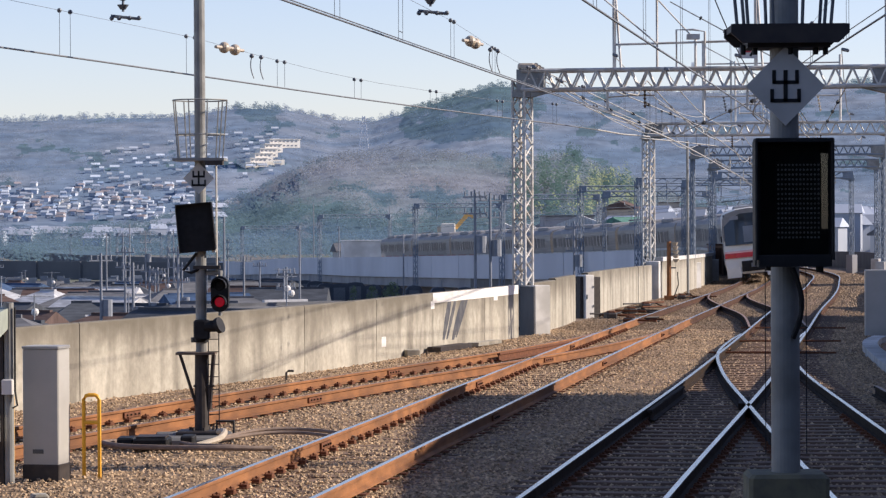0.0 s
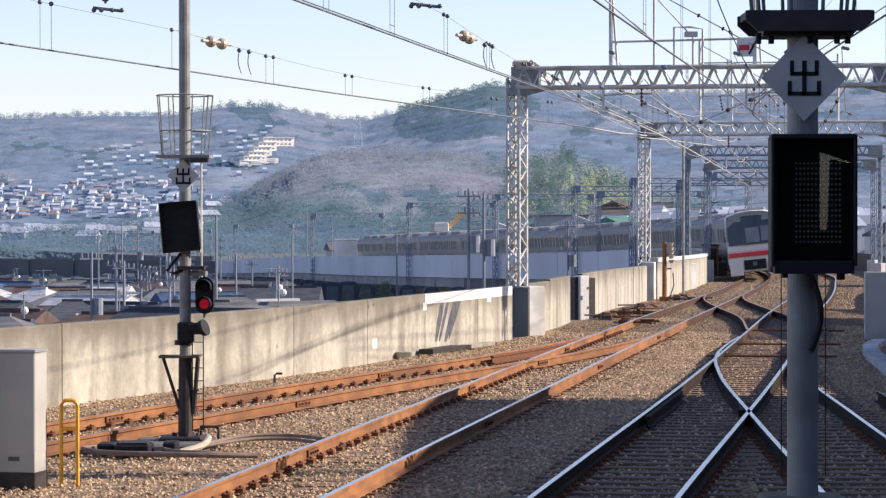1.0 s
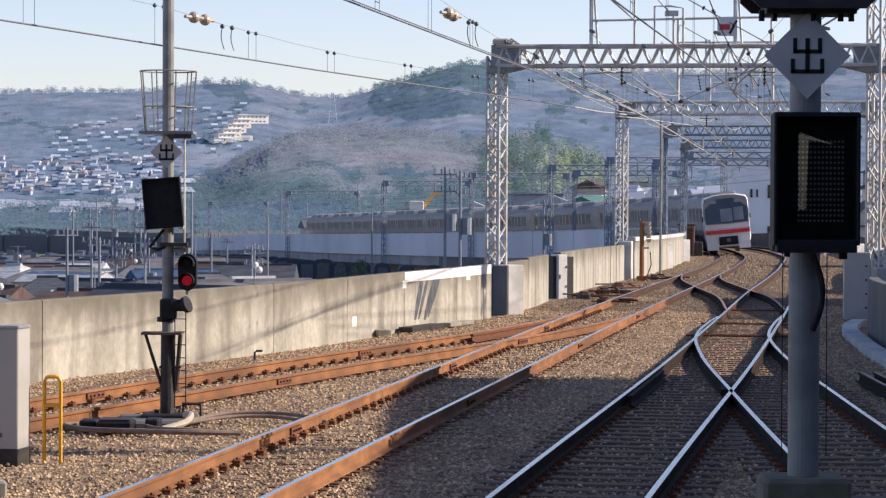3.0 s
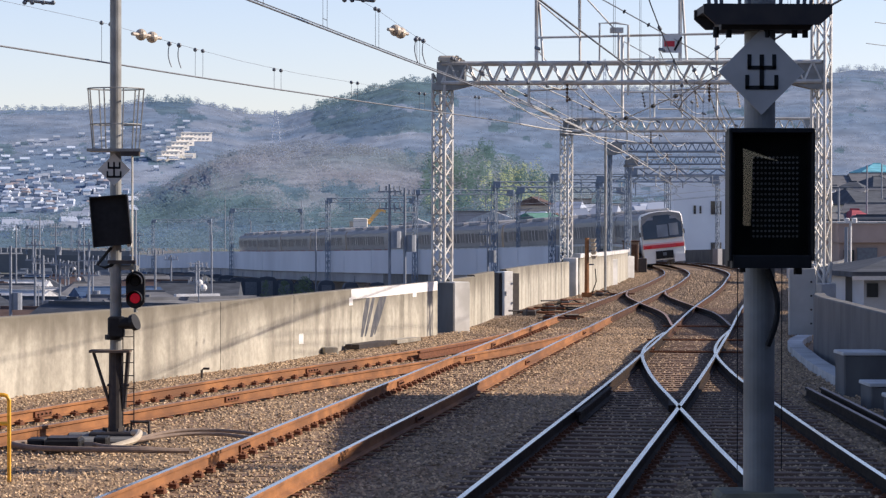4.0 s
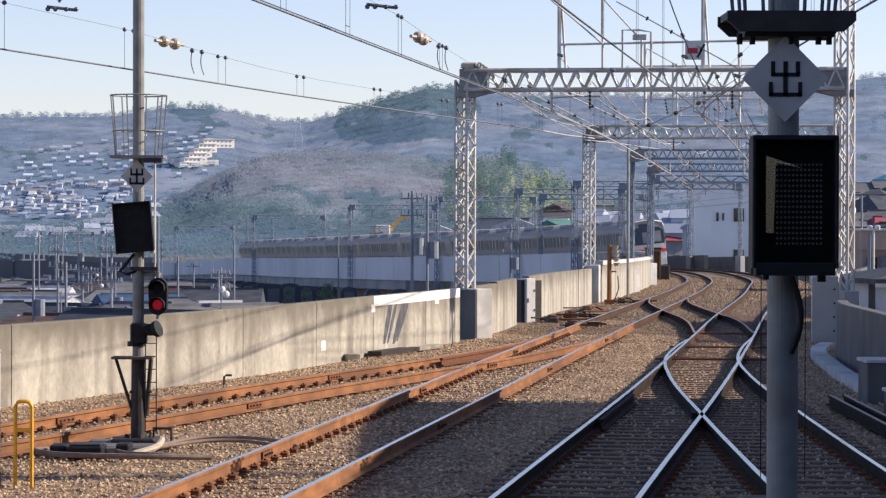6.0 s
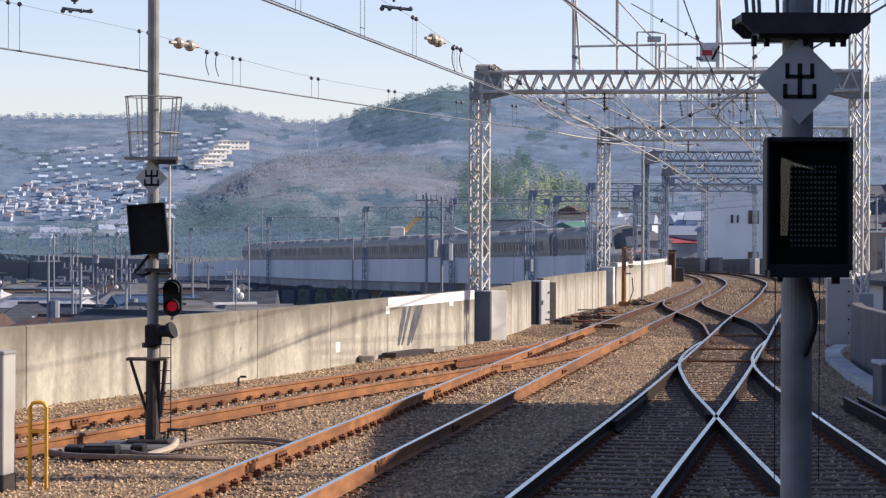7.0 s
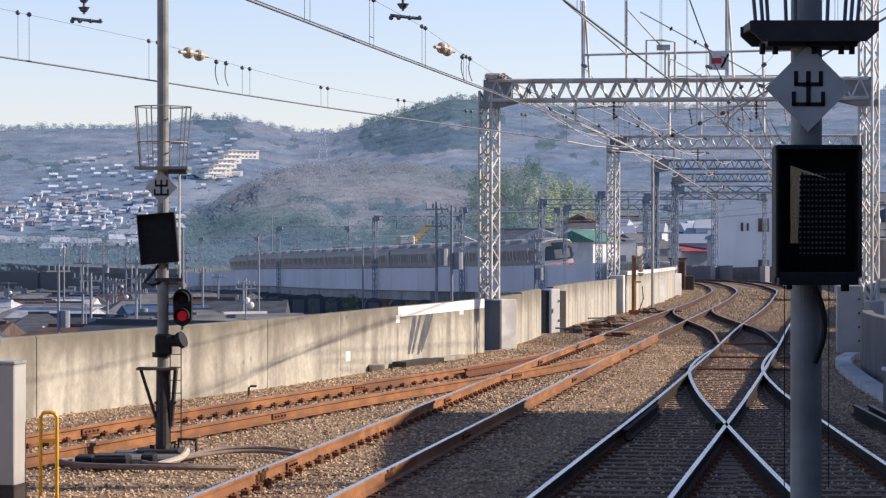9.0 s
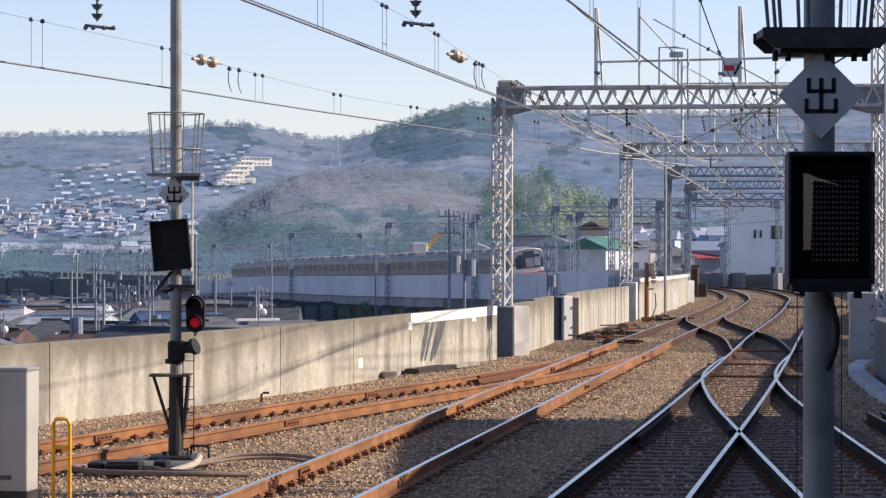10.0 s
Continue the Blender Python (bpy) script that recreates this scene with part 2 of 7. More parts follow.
# ---- building helpers ----
class Geo:
    """Collects simple solids into one mesh."""

    def __init__(self):
        self.v, self.f, self.m = [], [], []

    def add(self, vs, fs, mi=0):
        o = len(self.v)
        self.v += [tuple(p) for p in vs]
        self.f += [tuple(i + o for i in q) for q in fs]
        self.m += [mi] * len(fs)
        return self

    def box(self, c, s, rz=0.0, mi=0, rx=0.0, ry=0.0):
        r = Euler((rx, ry, rz)).to_matrix()
        vs = [Vector(c) + r @ Vector((x * s[0] / 2, y * s[1] / 2, z * s[2] / 2))
              for z in (-1, 1) for x, y in ((-1, -1), (1, -1), (1, 1), (-1, 1))]
        return self.add(vs, [(3, 2, 1, 0), (4, 5, 6, 7), (0, 1, 5, 4), (1, 2, 6, 5), (2, 3, 7, 6), (3, 0, 4, 7)], mi)

    def bbox(self, c, s, bev=0.01, rz=0.0, mi=0):
        """A box with chamfered upright and top edges."""
        hx, hy, hz = s[0] / 2, s[1] / 2, s[2] / 2
        ring = [(-hx + bev, -hy), (hx - bev, -hy), (hx, -hy + bev), (hx, hy - bev), (hx - bev, hy), (-hx + bev, hy), (-hx, hy - bev), (-hx, -hy + bev)]
        r = Euler((0, 0, rz)).to_matrix()
        vs = []
        for z, k in ((-hz, 1.0), (hz - bev, 1.0), (hz, 1 - bev / max(hx, hy))):
            vs += [Vector(c) + r @ Vector((x * k, y * k, z)) for x, y in ring]
        fs = [tuple(range(7, -1, -1)), tuple(range(16, 24))]
        for q in (0, 8):
            fs += [(q + i, q + (i + 1) % 8, q + 8 + (i + 1) % 8, q + 8 + i) for i in range(8)]
        return self.add(vs, fs, mi)

    def tube(self, p, q, r, n=6, mi=0, r2=None):
        p, q = Vector(p), Vector(q)
        d = (q - p)
        if d.length < 1e-6:
            return self
        a = d.orthogonal().normalized()
        b = d.normalized().cross(a)
        r2 = r if r2 is None else r2
        vs = [p + (a * math.cos(2 * math.pi * i / n) + b * math.sin(2 * math.pi * i / n)) * r for i in range(n)]
        vs += [q + (a * math.cos(2 * math.pi * i / n) + b * math.sin(2 * math.pi * i / n)) * r2 for i in range(n)]
        fs = [(i, (i + 1) % n, n + (i + 1) % n, n + i) for i in range(n)] + [tuple(range(n - 1, -1, -1)), tuple(range(n, 2 * n))]
        return self.add(vs, fs, mi)

    def line(self, pts, r, n=5, mi=0):
        """One connected round bar through the points."""
        pts = [Vector(p) for p in pts]
        vs = []
        for i, p in enumerate(pts):
            d = (pts[min(i + 1, len(pts) - 1)] - pts[max(i - 1, 0)]).normalized()
            a = d.cross(Vector((0.31, 0.17, 0.93)))
            a = a.normalized() if a.length > 1e-4 else d.orthogonal().normalized()
            b = d.cross(a)
            vs += [p + (a * math.cos(2 * math.pi * k / n) + b * math.sin(2 * math.pi * k / n)) * r for k in range(n)]
        fs = [(i * n + k, i * n + (k + 1) % n, (i + 1) * n + (k + 1) % n, (i + 1) * n + k) for i in range(len(pts) - 1) for k in range(n)]
        fs += [tuple(range(n - 1, -1, -1)), tuple(range(len(vs) - n, len(vs)))]
        return self.add(vs, fs, mi)

    def sweep(self, prof, pts, closed=True, mats=None):
        """Sweeps a profile of (side, up) pairs along points."""
        k = len(prof)
        vs = []
        for i, p in enumerate(pts):
            p = Vector(p)
            t = (Vector(pts[min(i + 1, len(pts) - 1)]) - Vector(pts[max(i - 1, 0)]))
            t.z = 0
            t.normalize()
            s = Vector((t.y, -t.x, 0))
            vs += [p + s * a + Vector((0, 0, b)) for a, b in prof]
        o = len(self.v)
        self.v += [tuple(v) for v in vs]
        n = k if closed else k - 1
        for i in range(len(pts) - 1):
            for j in range(n):
                a, b = i * k + j, i * k + (j + 1) % k
                self.f.append((o + a, o + b, o + b + k, o + a + k))
                self.m.append(mats[j] if mats else 0)
        if closed:
            self.f += [tuple(o + j for j in range(k - 1, -1, -1)), tuple(o + (len(pts) - 1) * k + j for j in range(k))]
            self.m += [0, 0]
        return self

    def ball(self, c, r, seg=8, rings=5, sz=1.0, mi=0):
        vs = [(c[0], c[1], c[2] + r * sz)]
        for i in range(1, rings):
            a = math.pi * i / rings
            vs += [(c[0] + r * math.sin(a) * math.cos(2 * math.pi * j / seg), c[1] + r * math.sin(a) * math.sin(2 * math.pi * j / seg), c[2] + r * sz * math.cos(a)) for j in range(seg)]
        vs.append((c[0], c[1], c[2] - r * sz))
        fs = [(0, 1 + j, 1 + (j + 1) % seg) for j in range(seg)]
        for i in range(rings - 2):
            o = 1 + i * seg
            fs += [(o + j, o + seg + j, o + seg + (j + 1) % seg, o + (j + 1) % seg) for j in range(seg)]
        o = 1 + (rings - 2) * seg
        fs += [(o + j, len(vs) - 1, o + (j + 1) % seg) for j in range(seg)]
        return self.add(vs, fs, mi)

    def mesh(self, name, *mats, smooth=False):
        me = bpy.data.meshes.new(name)
        me.from_pydata(self.v, [], self.f)
        for q in mats:
            me.materials.append(q)
        if len(mats) > 1:
            me.polygons.foreach_set("material_index", self.m)
        if smooth:
            me.shade_smooth()
        me.update()
        return me


def part(name, geo, mats, parent=None, label="", m=None, smooth=False):
    """Links a Geo (or a mesh) as one object, under parent where one is given."""
    mats = mats if isinstance(mats, (list, tuple)) else [mats]
    me = geo if isinstance(geo, bpy.types.Mesh) else geo.mesh(name, *[M[q] if isinstance(q, str) else q for q in mats], smooth=smooth)
    ob = new(name, me)
    if parent:
        ob.parent = parent
    if m is not None:
        ob.matrix_basis = m
    if label:
        ob["label"] = label
    return ob


def thing(name, label, category, group="", m=None, kind=""):
    ob = new(name)
    ob.empty_display_size = 0.2
    if m is not None:
        ob.matrix_basis = m
    return tagged(ob, label, category, group, kind)


# ---- plan ----
def spline(pts):
    """x as a smooth function of y through plan points."""
    ys = np.array([p[1] for p in pts], float)
    xs = np.array([p[0] for p in pts], float)
    s = np.gradient(xs, ys)

    def f(y):
        y = min(max(y, ys[0]), ys[-1])
        i = min(max(int(np.searchsorted(ys, y)) - 1, 0), len(ys) - 2)
        h = ys[i + 1] - ys[i]
        u = (y - ys[i]) / h
        return float((2 * u**3 - 3 * u**2 + 1) * xs[i] + (u**3 - 2 * u**2 + u) * h * s[i] + (3 * u**2 - 2 * u**3) * xs[i + 1] + (u**3 - u**2) * h * s[i + 1])
    return f


zt = spline([(0, -60), (0, 40), (0, 70), (-0.14, 95), (-0.36, 120), (-0.76, 170), (-0.96, 210), (-1.28, 228), (-1.69, 247), (-2.56, 300), (-3.18, 340), (-4.0, 400), (-5.6, 480), (-7.0, 620), (-8, 900)])
xD = spline([(-9.6, -26), (-5.8, 0), (-1.9, 26.2), (1.7, 50.2), (4.85, 71), (8.6, 97.2), (13.2, 132.3), (16.4, 160), (17.8, 178), (18.3, 193), (18.0, 205), (15.7, 225), (10.8, 247), (7.4, 260), (-2.3, 300), (-11, 340), (-22, 400), (-39, 480), (-77, 620), (-152, 900)])
xC = spline([(-6.5, -26), (-2.5, 0), (1.45, 26.2), (4.2, 44), (7, 63), (9.4, 80), (11.9, 97.2), (16.6, 132.3), (20, 160), (21.4, 178), (21.9, 193), (21.6, 205), (19.3, 225), (14.4, 247), (11.0, 260), (1.4, 300), (-7.3, 340), (-18.3, 400), (-35.3, 480), (-73, 620), (-148, 900)])
xB = spline([(3.6, -26), (3.6, 0), (4.22, 27), (4.60, 37.4), (5.02, 46.8), (5.50, 53), (6.25, 58.5), (7.0, 63)])
xE = spline([(-17, -4), (-9.5, 20), (-4.47, 36), (-2.07, 43.8), (1.86, 55.7), (3.45, 62), (4.85, 71)])
xX = spline([(7.28, 65), (8.02, 75), (8.28, 84), (8.75, 95), (9.55, 104)])
GAUGE = 1.372


# ---- ground and railway bed ----
def ground_sheet():
    g = Geo()
    g.add([(-3500, -600, -7.5), (3500, -600, -7.5), (3500, 4500, -9.5), (-3500, 4500, -9.5)], [(0, 1, 2, 3)])
    tagged(part("ground", g, "townground"), "grey town ground below the elevated railway", "ground", kind="structure")


xWall = spline([(-16.5, 14), (-9.4, 33), (-6.0, 42.4), (-3.1, 50.1), (-0.85, 58.2), (1.2, 66), (2.9, 77.5), (4.0, 86), (6.5, 103), (10.0, 129), (13.4, 160), (14.8, 178), (15.7, 193), (15.6, 205), (13.3, 225), (8.5, 247), (5.0, 260), (-0.2, 280)])
xRight = spline([(9.2, -40), (8.5, 20), (8.2, 45), (8.35, 50), (8.65, 56), (9.6, 61), (11.3, 67), (14.0, 85), (17.5, 110), (21.5, 132), (24.8, 160), (26.4, 178), (27.3, 193), (27.2, 205), (24.8, 225), (20.0, 247), (16.4, 260), (11, 280)])


def dusty(x, y):
    """Whether the ballast is coated with brown brake dust, as it is past the turnouts."""
    return y + 14 * noise.noise((x * 0.35, y * 0.12, 6.0)) > 72


def railway_bed():
    """The ballast bed on the concrete deck of the viaduct."""
    g = Geo()
    ys = [-40 + 1.5 * i for i in range(213)]
    cols = 14
    vs = []
    for y in ys:
        a, b = (xWall(max(y, 14)) - 0.1, xRight(y) + 0.1)
        for k in range(cols + 1):
            x = a + (b - a) * k / cols
            bump = 0.03 * noise.noise((x * 0.9, y * 0.9, 0))
            vs.append((x, y, zt(y) - 0.205 + bump))
    fs = [(r * (cols + 1) + k, r * (cols + 1) + k + 1, (r + 1) * (cols + 1) + k + 1, (r + 1) * (cols + 1) + k) for r in range(len(ys) - 1) for k in range(cols)]
    g.add(vs, fs)
    g.m = [int(dusty(*vs[f[0]][:2])) for f in fs]
    tagged(part("ballast_bed", g, ["ballast", "ballastbrown"], smooth=True), "brown crushed stone ballast between the tracks", "ballast", kind="structure")
    d = Geo()
    pts = [(0.5 * (xWall(max(y, 14)) + xRight(y)), y, zt(y)) for y in range(-40, 281, 8)]
    for p, q in zip(pts, pts[1:]):
        wa, wb = xRight(p[1]) - xWall(max(p[1], 14)) + 0.6, xRight(q[1]) - xWall(max(q[1], 14)) + 0.6
        vs = []
        for c, w in ((p, wa), (q, wb)):
            vs += [(c[0] - w / 2, c[1], c[2] - 0.5), (c[0] + w / 2, c[1], c[2] - 0.5), (c[0] + w / 2, c[1], c[2] - 2.2), (c[0] - w / 2, c[1], c[2] - 2.2)]
        d.add(vs, [(0, 1, 5, 4), (1, 2, 6, 5), (2, 3, 7, 6), (3, 0, 4, 7)])
    tagged(part("viaduct_deck", d, "greyconcrete"), "grey concrete deck of the elevated railway", "viaduct", kind="structure")
    s = Geo()
    rnd = random.Random(4)
    n = 0
    while n < 125000:
        y = 25 + 60 * rnd.random() ** 1.7
        a, b = xWall(y) + 0.25, xRight(y) - 0.3
        x = a + (b - a) * rnd.random()
        n += 1
        r = rnd.uniform(0.015, 0.035)
        z = zt(y) - 0.20 + rnd.uniform(-0.005, 0.03)
        o = [(rnd.uniform(0.6, 1.2)) for _ in range(6)]
        an = rnd.random() * 6.28
        ca, sa = math.cos(an) * r, math.sin(an) * r
        s.add([(x + ca * o[0], y + sa * o[0], z), (x - sa * o[1], y + ca * o[1], z + 0.3 * r), (x - ca * o[2], y - sa * o[2], z), (x + sa * o[3], y - ca * o[3], z - 0.2 * r), (x, y, z + 0.75 * r * o[4])],
              [(0, 1, 4), (1, 2, 4), (2, 3, 4), (3, 0, 4)], int(dusty(x, y)))
    for _ in range(22000):
        y = 85 + 95 * rnd.random() ** 1.5
        a, b = xWall(y) + 0.4, xRight(y) - 0.3
        x = a + (b - a) * rnd.random()
        r, an = rnd.uniform(0.05, 0.11), rnd.random() * 6.28
        z = zt(y) - 0.20
        ca, sa = math.cos(an) * r, math.sin(an) * r
        s.add([(x + ca, y + sa, z), (x - sa, y + ca, z), (x - ca, y - sa, z), (x + sa, y - ca, z), (x, y, z + 0.06)], [(0, 1, 4), (1, 2, 4), (2, 3, 4), (3, 0, 4)], 1)
    tagged(part("ballast_stones", s, ["stone", "stonebrown"]), "loose tan and grey ballast stones", "ballast", kind="stuff")


RAIL = [(-0.065, -0.155), (0.065, -0.155), (0.065, -0.143), (0.010, -0.125), (0.010, -0.045), (0.034, -0.035), (0.034, -0.010), (0.029, 0.0), (-0.029, 0.0), (-0.034, -0.010), (-0.034, -0.035), (-0.010, -0.045), (-0.010, -0.125), (-0.065, -0.143)]
RMATS = [0, 0, 0, 0, 0, 0, 0, 1, 0, 0, 0, 0, 0, 0]


def rail_pts(f, side, y0, y1, step=1.2, dz=0.0):
    out = []
    n = max(2, int((y1 - y0) / step))
    for i in range(n + 1):
        y = y0 + (y1 - y0) * i / n
        s = (f(y + 0.3) - f(y - 0.3)) / 0.6
        k = 1 / math.hypot(1, s)
        o = side * GAUGE / 2
        yy = y - s * k * o
        out.append((f(y) + k * o, yy, zt(yy) + dz))
    return out


sleeper_me = {}


def sleeper_meshes():
    g = Geo()
    g.bbox((0, 0, -0.225), (2.3, 0.22, 0.13), 0.012)
    sleeper_me["sleeper"] = g.mesh("sleeper", M["sleeper"])
    for name, sides in (("clip", (-1, 1)), ("clip_left", (1,)), ("clip_right", (-1,))):
        c = Geo()
        for s in sides:
            c.box((s * 0.10, 0, -0.140), (0.09, 0.12, 0.028))
            c.tube((s * 0.075, 0, -0.13), (s * 0.11, 0, -0.098), 0.014, 5)
            c.tube((s * 0.07, -0.04, -0.118), (s * 0.12, 0.05, -0.115), 0.011, 5)
        c.box((0, 0, -0.162), (0.30, 0.17, 0.015))
        sleeper_me[name] = c.mesh("rail_fastening", M["clip"])


def track(label, f, y0, y1, head, web, sleepers=None, sl_step=0.58, rails=(-1, 1), cut=None, sink=0.0):
    t = thing("railway_track", label, "railway track", "tracks")
    for s in rails:
        a, b = (cut or {}).get(s, (y0, y1))
        part("rail", Geo().sweep(RAIL, rail_pts(f, s, a, b), mats=RMATS), [web, head], t)
    if sleepers:
        y = sleepers[0]
        while y < sleepers[1]:
            sl = (f(y + 0.3) - f(y - 0.3)) / 0.6
            m = Matrix.Translation((f(y), y, zt(y))) @ Euler((0, 0, -math.atan(sl) + random.uniform(-0.012, 0.012))).to_matrix().to_4x4()
            ob = part("sleeper", sleeper_me["sleeper"], None, t, m=Matrix.Translation((0, 0, -sink)) @ m)
            for s in (-1, 1):
                part("rail_fastening", sleeper_me["clip" if not sink else ("clip_left" if s < 0 else "clip_right")], None, ob, m=Matrix.Translation((s * GAUGE / 2, 0, sink)))
            y += sl_step + random.uniform(-0.02, 0.02)
    return t


def tracks():
    sleeper_meshes()
    track("straight main track with shiny rail heads on dark sleepers", xC, -20, 62, "railhead", "darkrust", (25, 37.5))
    track("curving main track with shiny heads and rusty webs", xC, 62, 330, "railhead", "railbrown")
    track("running track with polished heads and rusty orange webs", xD, -20, 72, "railhead", "rust", (25, 68), sink=0.035)
    track("curving running track with polished heads and dark brown webs", xD, 72, 330, "railhead", "railbrown", sink=0.035)
    track("converging platform track with shiny rails meeting at a frog", xB, -20, 62.5, "railhead", "darkrust", (25, 37.5), cut={-1: (-20, 61.5), 1: (-20, 63)})
    track("disused rusty siding track joining the main line", xE, 6, 70.5, "rusthead", "rust", (26, 58), sink=0.045)
    track("crossover track with dark worn rails between the main lines", xX, 65.5, 103, "rusthead", "darkrust")
    # bolted joints in the rusty rails
    for f, side, y in ((xD, -1, 31.6), (xD, -1, 44.0), (xD, 1, 36.4), (xD, 1, 50.5), (xE, -1, 37.0), (xE, -1, 47.5), (xE, 1, 40.5), (xE, 1, 52.0), (xD, -1, 57.0), (xD, 1, 63.0), (xC, -1, 55.0)):
        a, b = [Vector(p) for p in rail_pts(f, side, y, y + 0.62, 0.62)][::2]
        j = thing("rail_joint", "dark greasy bolted fishplate joint in a rail", "rail joint", "rail joints", Matrix.Translation((a + b) / 2) @ Euler((0, 0, -math.atan2(b.x - a.x, b.y - a.y))).to_matrix().to_4x4())
        for q in (-1, 1):
            part("fishplate", Geo().box((q * 0.026, 0, -0.083), (0.022, 0.56, 0.075)), "clip", j)
            for k in (-0.2, -0.07, 0.07, 0.2):
                part("bolt", Geo().tube((q * 0.036, k, -0.083), (q * 0.058, k, -0.083), 0.013, 6), "darkrust", j)
    # long timbers under the turnout
    tim = thing("turnout_timbers", "long weathered timbers under the turnout rails", "turnout timbers")
    y = 37.7
    while y < 100:
        x0, x1 = xC(y) - 1.0, (xB(min(y, 62.9)) if y < 62 else xC(y)) + 1.25
        ob = part("timber", sleeper_me["sleeper"], None, tim, m=Matrix.Translation(((x0 + x1) / 2, y, zt(y) - 0.004)) @ Euler((0, 0, -0.12 + random.uniform(-0.02, 0.02))).to_matrix().to_4x4() @ Matrix.Diagonal(((x1 - x0) / 2.3, 1.05, 1, 1)))
        y += 0.55 + random.uniform(-0.03, 0.03)
    # guard and wing rails at the frog, blade rods
    frog = thing("turnout_frog", "dark steel frog casting where two rails cross", "railway turnout")
    part("frog_nose", Geo().box((3.96, 38.7, -0.05), (0.16, 1.4, 0.09), -0.1), "darkrust", frog)
    rods = thing("switch_rods", "rusty steel stretcher rods across the turnout blades", "switch rods")
    for i, y in enumerate((54.4, 59.6, 67.0)):
        x = xC(y)
        part("rod", Geo().tube((x - 1.0, y + 0.14, zt(y) - 0.08), (x + 1.5, y - 0.2, zt(y) - 0.08), 0.022, 6), "clip", rods)
    # check rails beside the stock rails
    chk = thing("check_rail", "short rusty check rail beside a running rail", "check rail")
    part("rail", Geo().sweep(RAIL, [(xC(y) - 0.58, y, 0.01) for y in (36.5, 38, 40, 42)], mats=RMATS), ["darkrust", "darkrust"], chk)
    chk = thing("check_rail", "short rusty check rail beside a running rail", "check rail")
    part("rail", Geo().sweep(RAIL, [(xE(y) - 0.5, y, 0.01) for y in (53, 54.5, 56.5, 58.5)], mats=RMATS), ["clip", "clip"], chk)


# ---- parapets ----
def parapets():
    w = tagged(new("parapet_wall"), "stained concrete parapet wall with water streaks", "parapet wall", kind="structure")
    ys = [14 + 4.0 * i for i in range(13)] + [65.2]
    seg = [(a, b) for a, b in zip(ys, ys[1:])] + [(67.2, 71), (71, 76.5), (80.2, 88), (88, 97.5), (97.7, 103.2), (104.5, 116), (116, 130), (130, 146), (146, 163), (163, 182), (182, 205), (205, 230), (230, 255), (255, 280)]
    for k, (a, b) in enumerate(seg):
        off = 0.0 if b < 104 else 0.25
        n = max(2, int((b - a) / 3))
        pts = [(xWall(y) + off, y, zt(y)) for y in np.linspace(a + 0.012, b - 0.012, n + 1)]
        top = 1.04 if a < 70 else (1.08 if a < 100 else 1.2)
        prof = [(-0.10, -1.6), (0.10, -1.6), (0.10, top - 0.02), (0.08, top), (-0.08, top), (-0.10, top - 0.02)]
        part("wall_panel", Geo().sweep(prof, pts), "concrete", w)
        if b > 104:
            part("coping", Geo().sweep([(-0.13, top + 0.004), (0.13, top + 0.004), (0.13, top + 0.16), (-0.13, top + 0.16)], pts), "footing", w)
    # fresh mortar on the top of one panel
    pts = [(xWall(y), y, 0) for y in np.linspace(58.0, 65.15, 5)]
    part("mortar_band", Geo().sweep([(-0.105, 0.84), (0.106, 0.84), (0.106, 1.05), (-0.105, 1.05)], pts), "newconcrete", w, "pale fresh repair mortar")
    for y, z, h in ((57.9, 0.80, 0.16), (62.9, 0.80, 0.1), (54.4, 0.18, 0.2)):
        part("mortar_patch", Geo().box((xWall(y) + 0.105, y, z), (0.012, 0.28, h), -0.35), "newconcrete", w)
    # thin dark blue-grey streaks down the repaired panel
    for y, dy, z0, sw in ((59.3, 0.55, 0.98, 0.10), (59.75, 0.75, 0.98, 0.07), (60.35, 0.9, 0.95, 0.12), (60.7, 1.0, 0.99, 0.06)):
        g = Geo()
        vs = []
        for u in np.linspace(0, 1, 7):
            yy = y - dy * u
            ww = sw * (0.8 + 0.9 * math.sin(3.0 * u + 0.2))
            vs += [(xWall(yy - ww) + 0.109, yy - ww, z0 - 0.95 * u), (xWall(yy + ww) + 0.109, yy + ww, z0 - 0.95 * u)]
        g.add(vs, [(2 * k, 2 * k + 1, 2 * k + 3, 2 * k + 2) for k in range(6)])
        part("dark_streak", g, "soot", w)
    # pale post at the setback
    part("pilaster", Geo().bbox((6.72, 103.9, 0.25), (0.5, 0.8, 1.5), 0.02, -0.14), "footing", w)
    r = tagged(new("parapet_wall_right"), "shaded grey concrete parapet wall with curved top", "parapet wall", kind="structure")
    edges = [-40, -10, 10, 20, 30, 38, 45, 51, 57, 85, 110, 132, 160, 180, 204, 221, 258, 280]
    for a, b in zip(edges, edges[1:]):
        if a == 57:
            continue
        pts = [(xRight(y), y, zt(y)) for y in np.linspace(a + 0.01, b - 0.01, 6)]
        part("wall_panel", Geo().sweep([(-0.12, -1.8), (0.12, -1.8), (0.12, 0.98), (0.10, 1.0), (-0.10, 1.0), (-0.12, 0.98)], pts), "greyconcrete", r)


